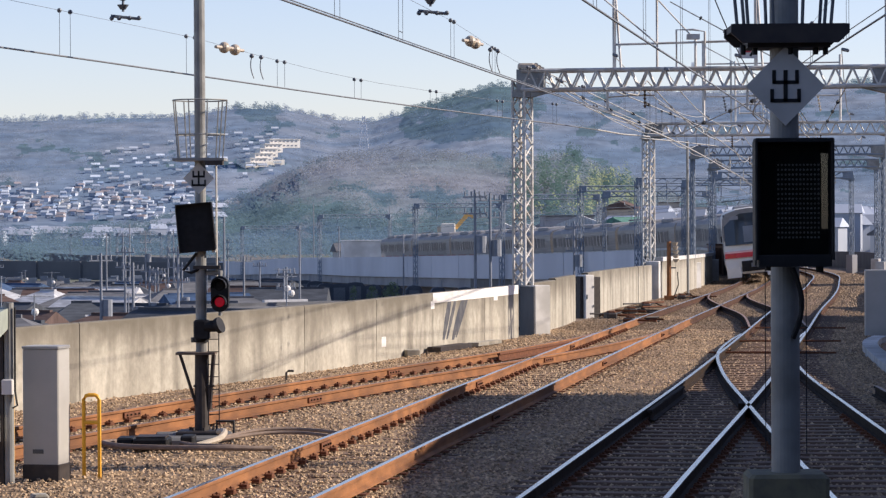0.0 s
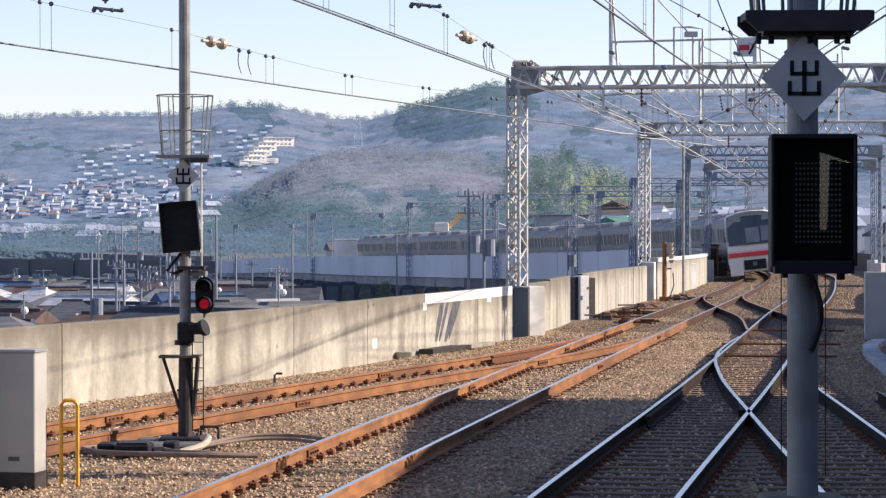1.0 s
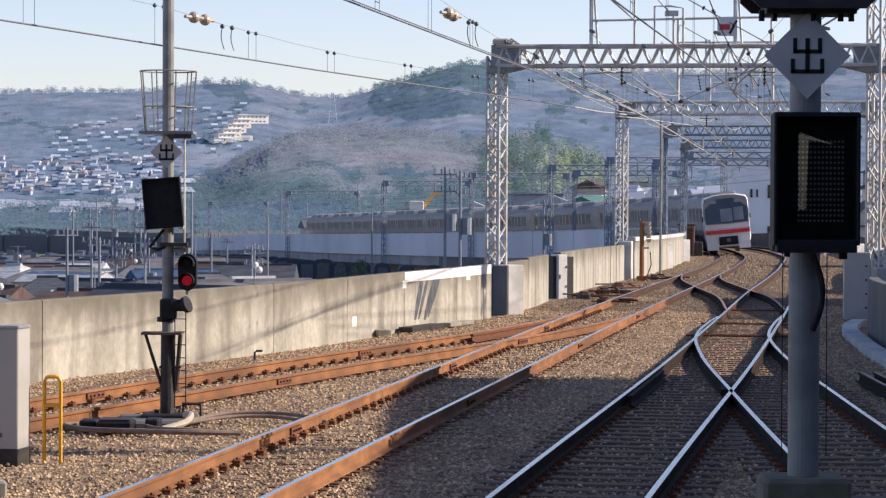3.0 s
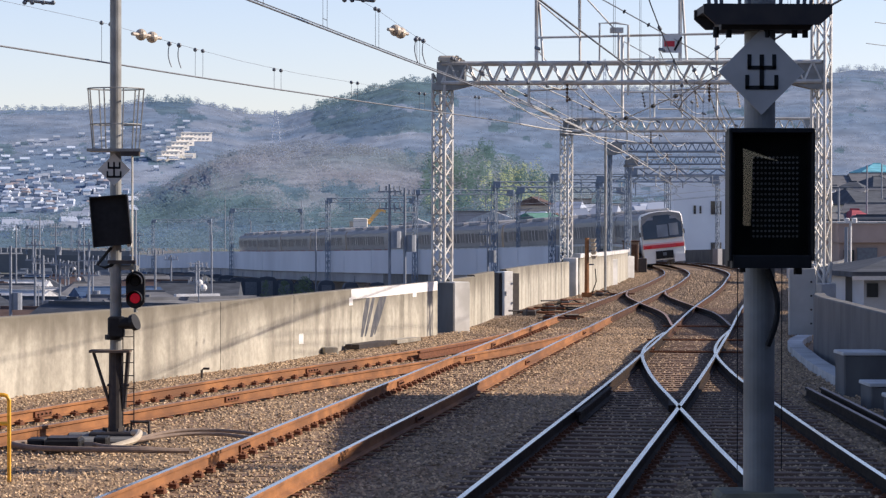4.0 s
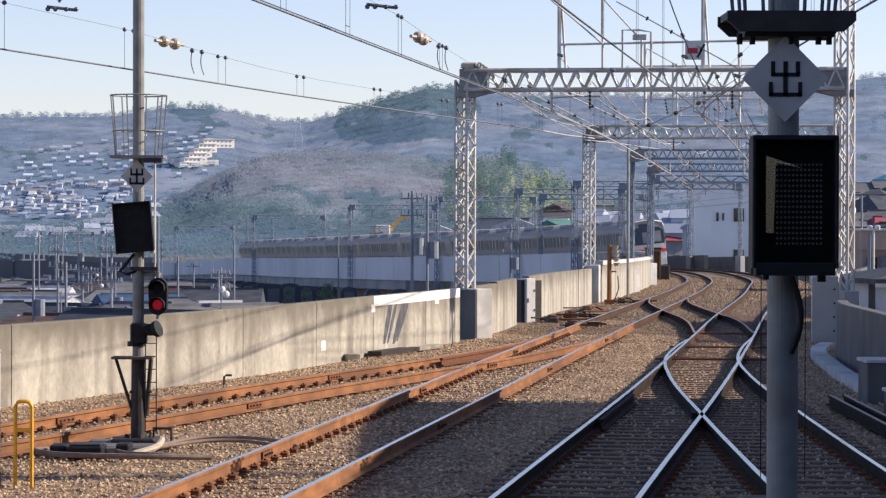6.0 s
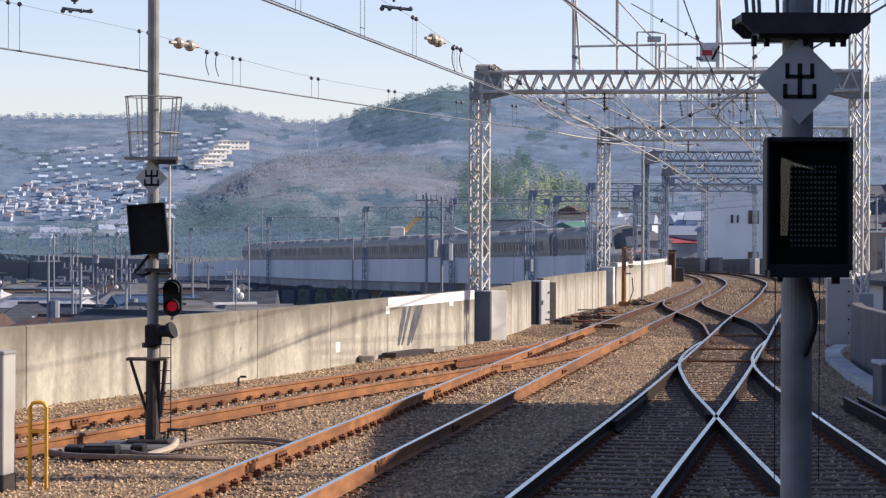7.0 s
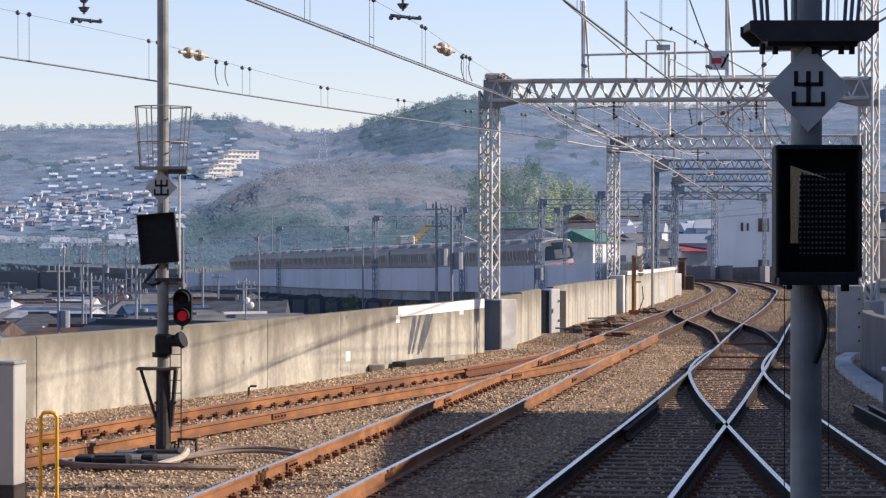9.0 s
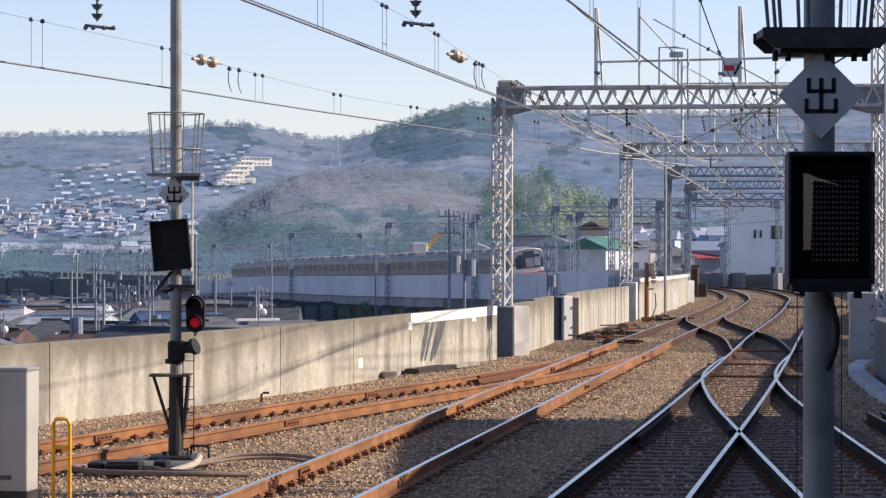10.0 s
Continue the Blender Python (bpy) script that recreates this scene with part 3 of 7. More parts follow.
# ---- overhead line supports ----
def lattice(g, p, q, w, n, r=0.026, chord=0.045, up=None, dp=None):
    """A square lattice girder from p to q: four angle chords and zigzag lacing."""
    p, q = Vector(p), Vector(q)
    d = (q - p).normalized()
    a = Vector(up) if up else Vector((0, 0, 1))
    b = d.cross(a).normalized()
    a = b.cross(d).normalized()
    h = w if dp is None else dp
    cor = [a * (i * h / 2) + b * (j * w / 2) for i, j in ((-1, -1), (1, -1), (1, 1), (-1, 1))]
    for c in cor:
        g.tube(p + c, q + c, chord, 6)
    for k in range(n):
        u, v = p.lerp(q, k / n), p.lerp(q, (k + 1) / n)
        for i in range(4):
            c0, c1 = cor[i], cor[(i + 1) % 4]
            if (k + i // 2) % 2:
                c0, c1 = c1, c0
            g.tube(u + c0, v + c1, r, 6)
    return g


def insulator(g, p, q, r=0.06, n=4, mi=0):
    p, q = Vector(p), Vector(q)
    g.tube(p, q, 0.018, 5, mi)
    for k in range(n):
        c = p.lerp(q, (k + 0.5) / n)
        e = (q - p).normalized() * 0.03
        g.tube(c - e, c + e, r, 8, mi, r * 0.45)


M["soot"] = mat("blue_grey_streak", (0.055, 0.06, 0.075), (0.11, 0.11, 0.115), 4, 0.95)


M["footing"] = mat("pale_footing_concrete", (0.60, 0.59, 0.56), (0.50, 0.49, 0.46), 2, 0.9, bump=0.15, c3=(0.40, 0.39, 0.36), s3=1.0)


def gantry(y, xl, xr, z_beam, depth=0.46, col=0.37, detail=1, top=None, base=1.0, steel="steel", skew=None, foot=0.0, low=None):
    zb = zt(y)
    yr = y - (xr - xl) * (0.14 if skew is None else skew)
    g = thing("catenary_gantry", "galvanised lattice portal carrying overhead wires across the tracks" if detail else "distant lattice portal coloured haze blue over the viaduct tracks", "overhead gantry", "catenary gantries")
    L, R = Vector((xl, y, zb)), Vector((xr, yr, zb))
    n = 16 if detail else 10
    for c, zz in ((L, z_beam), (R, top or z_beam)):
        z0 = low if low is not None and c is L else base
        part("column", lattice(Geo(), c + Vector((0, 0, z0)), c + Vector((0, 0, zz)), col, n if z0 == base else 2 * n, 0.024 if col > 0.3 else 0.018, 0.038 if col > 0.3 else 0.028, up=(0.55, 0.83, 0)), steel, g)
        h = max(z0, 0) + 0.7
        part("footing", Geo().bbox(tuple(c + Vector((foot if c is L else 0, 0, z0 - h / 2))), (0.52, 0.52, h), 0.02, -0.85), "footing" if detail else "viaductdark", g)
    up = Vector((0, 0, z_beam))
    part("beam", lattice(Geo(), L + up, R + up, depth, 44 if detail else 14, 0.024, 0.048), steel, g)
    for c, s in ((L, 1), (R, -1)):
        e = (R - L).normalized() * s
        k = Geo()
        k.box(tuple(c + up + e * 0.22), (0.66, 0.46, depth * 1.15), -0.14)
        k.box(tuple(c + up + Vector((0, 0, -depth * 0.72))), (0.44, 0.42, depth * 0.32), -0.14)
        p = [c + up + e * a + Vector((0, b, z)) for b in (-0.2, 0.2) for a, z in ((0.2, -depth * 0.56), (0.85, -depth * 0.56), (0.2, -depth * 0.9))]
        k.add(p, [(0, 1, 2), (5, 4, 3), (0, 3, 4, 1), (1, 4, 5, 2), (2, 5, 3, 0)])
        part("bracket", k, "mast" if detail else steel, g)
    return g, L, R


def hanger_set(g, x, y, z, zc):
    """Insulator under the beam with the registration arm for one track."""
    s = Geo()
    insulator(s, (x, y, z), (x, y, z - 0.45), 0.04, 5)
    part("insulator", s, "insulator", g)
    part("hanger_frame", Geo().line([(x - 0.24, y, z + 0.02), (x - 0.24, y, z - 0.14), (x + 0.24, y, z - 0.14), (x + 0.24, y, z + 0.02)], 0.022, 4), "steel", g)
    a = Geo()
    a.tube((x - 0.9, y, z - 0.05), (x - 0.9, y, zc + 0.55), 0.03, 5)
    a.tube((x - 0.9, y, zc + 0.6), (x - 0.1, y, zc + 0.12), 0.02, 5)
    a.tube((x - 0.9, y, zc + 0.9), (x - 0.2, y, zc + 0.95), 0.018, 5)
    part("registration_arm", a, "steel", g)


WIRE_Z, MESS_Z = 4.62, 5.45


def gantries():
    spec = [(33.8, -8.6, 8.2, 6.6, 1), (66.6, 1.25, 10.1, 5.95, 1), (107.0, 6.75, 16.2, 6.25, 1)]
    for i, (y, a, b, z, d) in enumerate(spec):
        g, L, R = gantry(y, a, b, z, col=0.33, top=(8.6 if i == 1 else z + 0.4), foot=0.3 if i == 1 else 0.0)
        if i == 0:
            for x in (-4.25, -0.42):
                yy = y - (x - a) * 0.14
                iz = Geo()
                insulator(iz, (x, yy, z - 0.25), (x, yy, 5.22), 0.075, 10)
                iz.tube((x - 0.15, yy, 5.17), (x + 0.2, yy, 5.13), 0.02, 5)
                for q in (-0.14, -0.05, 0.08, 0.2):
                    iz.ball((x + q, yy, 5.14), 0.03, 6, 4)
                iz.tube((x, yy, z - 0.25), (x, yy, z - 0.1), 0.05, 5)
                part("insulator_string", iz, "darksteel", g)
            continue
        for f in (xE, xD, xC, xB):
            if (f is xE and y > 60) or (f is xB and y > 60):
                continue
            yy = y - (f(y) - a) * 0.14
            hanger_set(g, f(y), yy, zt(y) + z - 0.25, zt(y) + WIRE_Z)
        if i == 1:
            # dark plate that paints in the shade on the footing's left side
            c = L + Vector((0.3, 0, 0.12)) + Euler((0, 0, -0.85)).to_matrix() @ Vector((0, -0.275, 0))
            part("shade_plate", Geo().box(tuple(c), (0.50, 0.02, 1.7), -0.85), "greyconcrete", g, "dark plate deepening the shade on the footing")
        if i == 2:
            # taller frame of pipes above the second beam
            up = Geo()
            zz = zt(y) + z + 0.2
            for x, hh, r in ((8.86, 3.2, 0.06), (9.9, 2.4, 0.035), (10.06, 2.4, 0.035), (11.1, 1.1, 0.03), (12.4, 2.6, 0.05), (14.0, 2.6, 0.05)):
                yy = y - (x - a) * 0.14
                up.tube((x, yy, zz), (x, yy, zz + hh), r, 6)
            for hh in (1.05, 2.3):
                up.tube((8.86, y - 0.3, zz + hh), (14.0, y - 1.0, zz + hh), 0.03, 6)
            up.line([(10.2, y - 0.5, zz + 0.75), (11.2, y - 0.6, zz + 0.75), (11.2, y - 0.6, zz + 0.4), (10.2, y - 0.5, zz + 0.4), (10.2, y - 0.5, zz + 0.75)], 0.03, 4)
            up.tube((8.86, y - 0.3, zz + 3.0), (12.4, y - 0.8, zz + 1.0), 0.02, 5)
            part("upper_frame", up, "steel", g)
            for x in (9.6, 11.6, 13.2):
                iz = Geo()
                insulator(iz, (x, y - 0.6, zz + 1.05), (x + 0.1, y - 0.6, zz + 0.45), 0.06, 5)
                part("insulator", iz, "cream" if x > 11 else "darksteel", g)
        if i == 1:
            # frame of pipes above the beam
            up = Geo()
            zz = z + 0.23
            for x in (3.47, 4.49, 5.4, 6.83, 7.67):
                yy = y - (x - a) * 0.14
                up.tube((x, yy, zz), (x, yy, zz + (1.9 if x in (3.47, 4.49, 6.83) else 0.75)), 0.045 if x in (3.47, 6.83) else 0.03, 6)
            up.tube((3.47, 66.3, zz + 0.62), (8.9, 65.5, zz + 0.70), 0.028, 6)
            up.tube((4.49, 66.1, zz + 1.7), (5.4, 66, zz + 0.7), 0.02, 6)
            up.tube((3.0, 66.2, zz + 1.9), (4.49, 66.1, zz + 0.62), 0.02, 6)
            for x in (3.47, 6.83):
                yy = y - (x - a) * 0.14
                up.tube((x + 0.16, yy, zz), (x + 0.03, yy, zz + 1.9), 0.03, 6)
                up.box((x + 0.08, yy, zz + 0.03), (0.36, 0.3, 0.06))
            up.line([(4.95, 66.05, zz), (4.95, 66.05, zz + 0.95), (5.35, 66.0, zz + 0.95), (5.62, 65.95, zz + 0.9), (5.62, 65.95, zz - 0.75)], 0.028, 6)
            part("upper_frame", up, "steel", g)
            an = Geo().bbox((1.35, 66.45, z + 0.36), (0.42, 0.3, 0.12), 0.04).tube((1.2, 66.5, z + 0.2), (1.2, 66.5, z + 0.4), 0.03, 6).tube((1.5, 66.5, z + 0.2), (1.5, 66.5, z + 0.4), 0.03, 6)
            insulator(an, (1.55, 66.3, z + 0.38), (1.95, 67.6, z + 0.2), 0.07, 5)
            part("wire_anchor", an, "cream", g)
            sg = Geo().box((6.62, 65.6, 6.62), (0.46, 0.02, 0.42))
            tagged(part("marker_board", sg, "signwhite"), "small white board with red and black marks on the gantry", "marker board")
            mb = bpy.data.objects["marker_board"]
            part("red_mark", Geo().box((6.56, 65.585, 6.62), (0.24, 0.008, 0.13)), "redpaint", mb)
            part("black_mark", Geo().box((6.76, 65.585, 6.62), (0.05, 0.008, 0.36), ry=0.5), "black", mb)
            lamp = Geo().tube((5.35, 65.7, 6.9), (5.35, 65.4, 6.95), 0.02, 5).box((5.3, 65.4, 6.92), (0.3, 0.25, 0.12))
            tagged(part("floodlight", lamp, "steel"), "small grey floodlight on the gantry", "floodlight")
    for y in (128, 150, 178, 206, 236):
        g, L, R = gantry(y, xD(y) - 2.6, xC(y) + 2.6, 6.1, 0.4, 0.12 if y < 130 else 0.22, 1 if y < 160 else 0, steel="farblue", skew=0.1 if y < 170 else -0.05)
        hanger_set(g, xD(y), y, zt(y) + 5.9, zt(y) + WIRE_Z)
        hanger_set(g, xC(y), y, zt(y) + 5.9, zt(y) + WIRE_Z)
    # far portals whose near columns rise from the ground in front of the viaduct wall
    for y in (221.0, 240.0, 265.5, 303.0, 374.0, 462.0, 545, 610, 690):
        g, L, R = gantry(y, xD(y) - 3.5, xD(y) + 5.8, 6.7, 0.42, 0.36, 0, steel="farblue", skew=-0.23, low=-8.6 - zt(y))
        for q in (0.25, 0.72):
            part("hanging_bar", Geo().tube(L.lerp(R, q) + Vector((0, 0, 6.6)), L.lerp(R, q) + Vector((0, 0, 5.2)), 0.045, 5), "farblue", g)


def gap_low(y):
    """Height of the messenger over the contact wire in the first span."""
    return float(np.interp(y, (10, 30, 38, 41.3, 44.6, 52, 66), (1.2, 0.62, 0.53, 0.40, 0.31, 0.30, 0.72)))


def wires():
    for f, y0, y1, lab in ((xE, 8, 108, "thin siding contact wire with droppers"), (xD, 5, 330, "contact wire over the main track with droppers"), (xC, 5, 330, "contact wire over the straight track with droppers"), (xB, 5, 62, "contact wire over the platform track with droppers")):
        t = thing("overhead_wire", lab, "overhead wire", "overhead wires")
        sup = [10, 33.8, 66.6, 107, 128, 150, 178, 206, 236, 262, 300, 345]
        fx = (lambda y, f=f: f(y) if (f is not xE or y < 71) else xD(y) - 0.5)
        wz = (lambda y, f=f: zt(y) + (4.85 - 0.23 * min(max((y - 60) / 40, 0), 1) if f is xD else 4.62 if f is not xE else float(np.interp(y, (20, 52, 62, 71, 92, 107), (4.86, 4.53, 4.50, 4.68, 5.2, 5.6)))))
        cont = [(fx(y), y, wz(y)) for y in np.arange(y0, y1, 3.0)]
        part("contact_wire", Geo().line([p for p in cont if p[1] < 62], 0.012, 5), "wire", t)
        if y1 > 70:
            part("contact_wire", Geo().line([p for p in cont if 58 < p[1] < 112], 0.018, 5), "brightwire", t)
            if f is not xE:
                part("contact_wire", Geo().line([p for p in cont if p[1] > 106], 0.014, 5), "wire", t)
                part("second_wire", Geo().line([(a + 0.5, b, c + 0.5) for a, b, c in cont if b > 64], 0.014, 4), "brightwire", t)
        if f is not xE:
            part("feeder_wire", Geo().line([(a - 0.06, b, c + 0.05) for a, b, c in cont], 0.007, 4), "wire", t)
        mess = []
        for y in np.arange(y0, y1, 2.5):
            i = max(1, min(len(sup) - 1, int(np.searchsorted(sup, y))))
            u = (y - sup[i - 1]) / (sup[i] - sup[i - 1])
            gap = 0.31 + 0.0009 * (y - 50) ** 2 if y < 66 else 0.72 + 0.5 * (2 * u - 1) ** 2
            if f in (xE, xD) and y < 66:
                gap = gap_low(y)
            if f is xC and y < 66:
                gap = 0.62 + 0.0032 * max(0, 56 - y) ** 2
            mess.append((fx(y), y, wz(y) + gap))
        part("messenger_wire", Geo().line([p for p in mess if p[1] < 66], 0.012 if f is xC else 0.0025, 4), "wire", t)
        if y1 > 110:
            part("messenger_wire", Geo().line([p for p in mess if p[1] > 62], 0.016, 5), "brightwire", t)
        near = {xE: (26.6, 30.3, 34.0, 37.9, 41.3, 44.6, 48.1, 51.6, 55.2, 58.8), xD: (25.4, 29.5, 33.5, 37.6, 41.6, 45.7, 49.7, 53.8, 57.8, 61.9)}.get(f, ())
        hung = [(fx(y), y, wz(y) + gap_low(y)) for y in near] + [p for p in mess[2::2] if not near or p[1] > 66]
        for p in hung:
            if p[1] > 95:
                break
            for o in (-0.15, 0.15):
                q = (fx(p[1] + o), p[1] + o, p[2])
                part("dropper", Geo().ball(q, 0.032, 6, 4).tube(q, (q[0], q[1], wz(q[1])), 0.0035, 3), "darksteel", t)
            if int(p[1]) % 3 == 0:
                part("spacer", Geo().tube((fx(p[1] - 0.15), p[1] - 0.15, wz(p[1]) + 0.12), (fx(p[1] + 0.15), p[1] + 0.15, wz(p[1]) + 0.12), 0.006, 4), "darksteel", t)


def feeders():
    """Feeder and earth wires slung from portal to portal, with bell insulators at each one."""
    stops = [(33.8, -8.6, 6.8), (66.6, 1.25, 6.3), (107.0, 6.75, 6.5), (128, xD(128) - 2.6, 6.4), (150, xD(150) - 2.6, 6.4), (178, xD(178) - 2.6, 6.4), (206, xD(206) - 2.6, 6.4)]
    for k, (off, dz, r) in enumerate(((0.25, 0.0, 0.012), (0.9, -0.35, 0.009), (2.2, 0.25, 0.009), (3.4, -0.1, 0.010), (5.1, 0.2, 0.008), (6.3, -0.25, 0.010), (7.6, 0.3, 0.009))):
        t = thing("feeder_wire", "sagging feeder wire with bell insulators between portals", "overhead wire", "feeder wires")
        pts = []
        for (y0, x0, z0), (y1, x1, z1) in zip(stops[1:], stops[2:]):
            for u in np.linspace(0, 1, 7):
                sag = 4 * 0.5 * u * (1 - u)
                y = y0 + (y1 - y0) * u
                pts.append((x0 + off + (x1 - x0) * u, y - 0.13 * off, zt(y0) * (1 - u) + zt(y1) * u + z0 + (z1 - z0) * u + dz - sag))
        part("wire", Geo().line(pts, r * 1.3, 5), "brightwire", t)
        for (y0, x0, z0) in stops[1:5]:
            g = Geo()
            insulator(g, (x0 + off, y0 - 0.13 * off - 0.1, zt(y0) + z0 + dz), (x0 + off + 0.05, y0 - 0.13 * off - 0.9, zt(y0) + z0 + dz - 0.08), 0.045, 4)
            part("insulator", g, "darksteel", t)
    # pull-off wires slanting from the first portal down to the contact wires
    for i, (a, b) in enumerate((((1.6, 66.2, 6.25), (7.1, 106.5, 6.15)), ((1.6, 66.2, 6.0), (7.4, 106.5, 5.85)), ((3.4, 66, 5.7), (9.2, 106, 5.9)), ((7.4, 65.4, 5.7), (5.3, 72, 4.75)), ((8.9, 65.2, 5.7), (13.2, 105, 5.9)), ((4.8, 66, 7.8), (7.6, 65.4, 6.2)))):
        t = thing("span_wire", "slanting pull-off wire with small black insulators", "overhead wire", "span wires")
        A, B = Vector(a), Vector(b)
        part("wire", Geo().tube(a, b, 0.015, 5), "brightwire", t)
        for u in (0.25, 0.45, 0.7):
            c = A.lerp(B, u)
            part("insulator", Geo().tube(c, A.lerp(B, u + 0.012), 0.05, 8), "black", t)
    # fan of wires at the upper right
    for i in range(3):
        t = thing("span_wire", "thin high wire with small black beads", "overhead wire", "span wires")
        a, b = Vector((9.4, 55 - i, 6.0 + 0.35 * i)), Vector((16.0, 70, 6.4 + 0.5 * i))
        part("wire", Geo().tube(a, b, 0.01, 4), "wire", t)
        for u in (0.3, 0.55):
            c = a.lerp(b, u)
            part("bead", Geo().ball(c, 0.04, 6, 4), "black", t)


# ---- signal masts ----
DIA = 0.39


def kanji_plate(parent, c, size, rot, big=1.0):
    """White diamond plate with the black departure character built from strokes."""
    pm = Matrix.Translation(c) @ Euler((0, 0, rot)).to_matrix().to_4x4()
    g = Geo()
    h = size / 2
    vs = [(0, -0.008, -h), (h, -0.008, 0), (0, -0.008, h), (-h, -0.008, 0), (0, 0.008, -h), (h, 0.008, 0), (0, 0.008, h), (-h, 0.008, 0)]
    g.add(vs, [(0, 1, 2, 3), (7, 6, 5, 4), (0, 4, 5, 1), (1, 5, 6, 2), (2, 6, 7, 3), (3, 7, 4, 0)])
    plate = part("sign_plate", g, "platewhite", parent, "white diamond plate with black departure character", m=pm)
    k = size / 0.39 * big
    s = Geo()
    y, t = -0.0105, 0.020 * k
    for cx, cz, w, hh in ((0, 0.0, t, 0.155), (-0.056, 0.046, t * 0.9, 0.064), (0.056, 0.046, t * 0.9, 0.064), (0, 0.018, 0.128, t * 0.9),
                          (-0.066, -0.046, t * 0.9, 0.062), (0.066, -0.046, t * 0.9, 0.062), (0, -0.072, 0.147, t * 0.9)):
        s.box((cx * k, y, cz * k), (w * (k if w >= 0.1 else 1), 0.004, hh * (k if hh > 0.02 else 1)))
    part("character", s, "black", plate)
    return plate


def left_mast():
    x, y, z0 = -3.41, 34.3, -0.17
    t = thing("signal_mast", "grey steel signal mast with a red lamp and ladder", "railway signal", "signals", Matrix.Translation((x, y, z0)))
    o = lambda a, b, c: (a, b, c - z0)
    part("pole", Geo().tube(o(0, 0, 0.0), o(0, 0, 6.8), 0.072, 14), "mast", t, smooth=False)
    part("pole_foot", Geo().tube(o(0, 0, -0.12), o(0, 0, 0.9), 0.095, 14, r2=0.085), "blackrust", t)
    b = Geo().bbox(o(0, 0, -0.13), (0.62, 0.5, 0.12), 0.02)
    for i in range(6):
        b.tube(o(0.15 * math.cos(i), 0.15 * math.sin(i), -0.08), o(0.15 * math.cos(i), 0.15 * math.sin(i), -0.03), 0.02, 6)
    part("base_plate", b, "blackrust", t)
    part("base_frame", Geo().line([o(0.2, -0.1, -0.12), o(0.2, -0.1, 0.05), o(0.42, -0.1, 0.05), o(0.42, -0.1, -0.12)], 0.022, 4), "blackrust", t)
    # working platform with guard cage
    for zz, rr in ((3.72, 0.315), (4.16, 0.35)):
        part("cage_ring", Geo().line([o(rr * math.cos(a), rr * math.sin(a), zz) for a in np.linspace(0, 2 * math.pi, 19)], 0.009, 5), "mast", t)
    for i in range(9):
        a = 2 * math.pi * i / 9 + 0.2
        part("cage_bar", Geo().tube(o(0.29 * math.cos(a), 0.29 * math.sin(a), 3.42), o(0.35 * math.cos(a), 0.35 * math.sin(a), 4.16), 0.009, 5), "mast", t)
    part("platform", Geo().box(o(0.0, 0, 3.40), (0.66, 0.55, 0.035)), "mast", t)
    part("platform_box", Geo().bbox(o(0.2, -0.22, 3.36), (0.24, 0.1, 0.07), 0.01), "blackrust", t)
    kanji_plate(t, o(-0.01, -0.10, 3.16), 0.40, 0, 1.2)
    part("plate_bracket", Geo().box(o(0.0, -0.07, 3.16), (0.12, 0.06, 0.12)), "steel", t)
    # route indicator case, turned away a little
    case = Geo().box((0, 0, 0), (0.44, 0.16, 0.62))
    ind = part("indicator_case", case, "black", t, "black route indicator case", m=Matrix.Translation(o(-0.06, -0.17, 2.53)) @ Euler((0, radians(-5), 0.15)).to_matrix().to_4x4())
    for bx, bz, sx, sz in ((0, 0.302, 0.46, 0.015), (-0.225, -0.01, 0.012, 0.605), (0.225, -0.01, 0.012, 0.605)):
        part("hood_plate", Geo().box((bx, -0.13, bz), (sx, 0.10, sz)), "black", ind)
    part("back_box", Geo().box((0.2, 0.14, 0.0), (0.12, 0.12, 0.6)), "cabinet", ind)
    part("conduit", Geo().line([o(-0.05, -0.06, 2.2), o(-0.22, -0.08, 1.98), o(-0.12, -0.08, 1.95), o(0.0, -0.05, 2.0)], 0.02, 5), "black", t)
    part("clamp", Geo().box(o(0.08, -0.03, 2.02), (0.34, 0.16, 0.045)), "blackrust", t)
    # two-aspect head
    head = Geo()
    ring = []
    for k in range(20):
        a = 2 * math.pi * k / 20
        ring.append((0.115 * math.cos(a), 0.115 * math.sin(a) + (0.115 if math.sin(a) >= 0 else -0.115)))
    n = len(ring)
    vs = [o(0.25 + a, -0.13, 1.68 + b) for a, b in ring] + [o(0.25 + a, 0.05, 1.68 + b) for a, b in ring]
    head.add(vs, [tuple(range(n)), tuple(range(2 * n - 1, n - 1, -1))] + [(i, i + n, (i + 1) % n + n, (i + 1) % n) for i in range(n)])
    hd = part("signal_head", head, "black", t, "black two-lamp signal head showing red")
    for zz, mm, nm in ((1.575, "red_lens", "red_lamp"), (1.785, "dark_lens", "dark_lamp")):
        part(nm, Geo().tube(o(0.25, -0.125, zz), o(0.25, -0.15, zz), 0.066, 18, r2=0.055), mm, hd)
        hood = Geo()
        for k in range(10):
            a, b = math.pi * (-0.1 + 1.2 * k / 10), math.pi * (-0.1 + 1.2 * (k + 1) / 10)
            p = [(0.095 * math.cos(q), 0.095 * math.sin(q)) for q in (a, b)]
            vs = [o(0.25 + p[0][0], -0.13, zz + p[0][1]), o(0.25 + p[1][0], -0.13, zz + p[1][1]), o(0.25 + p[1][0], -0.32, zz + p[1][1]), o(0.25 + p[0][0], -0.32, zz + p[0][1])]
            hood.add(vs, [(0, 1, 2, 3)])
        part("lamp_hood", hood, "black", hd)
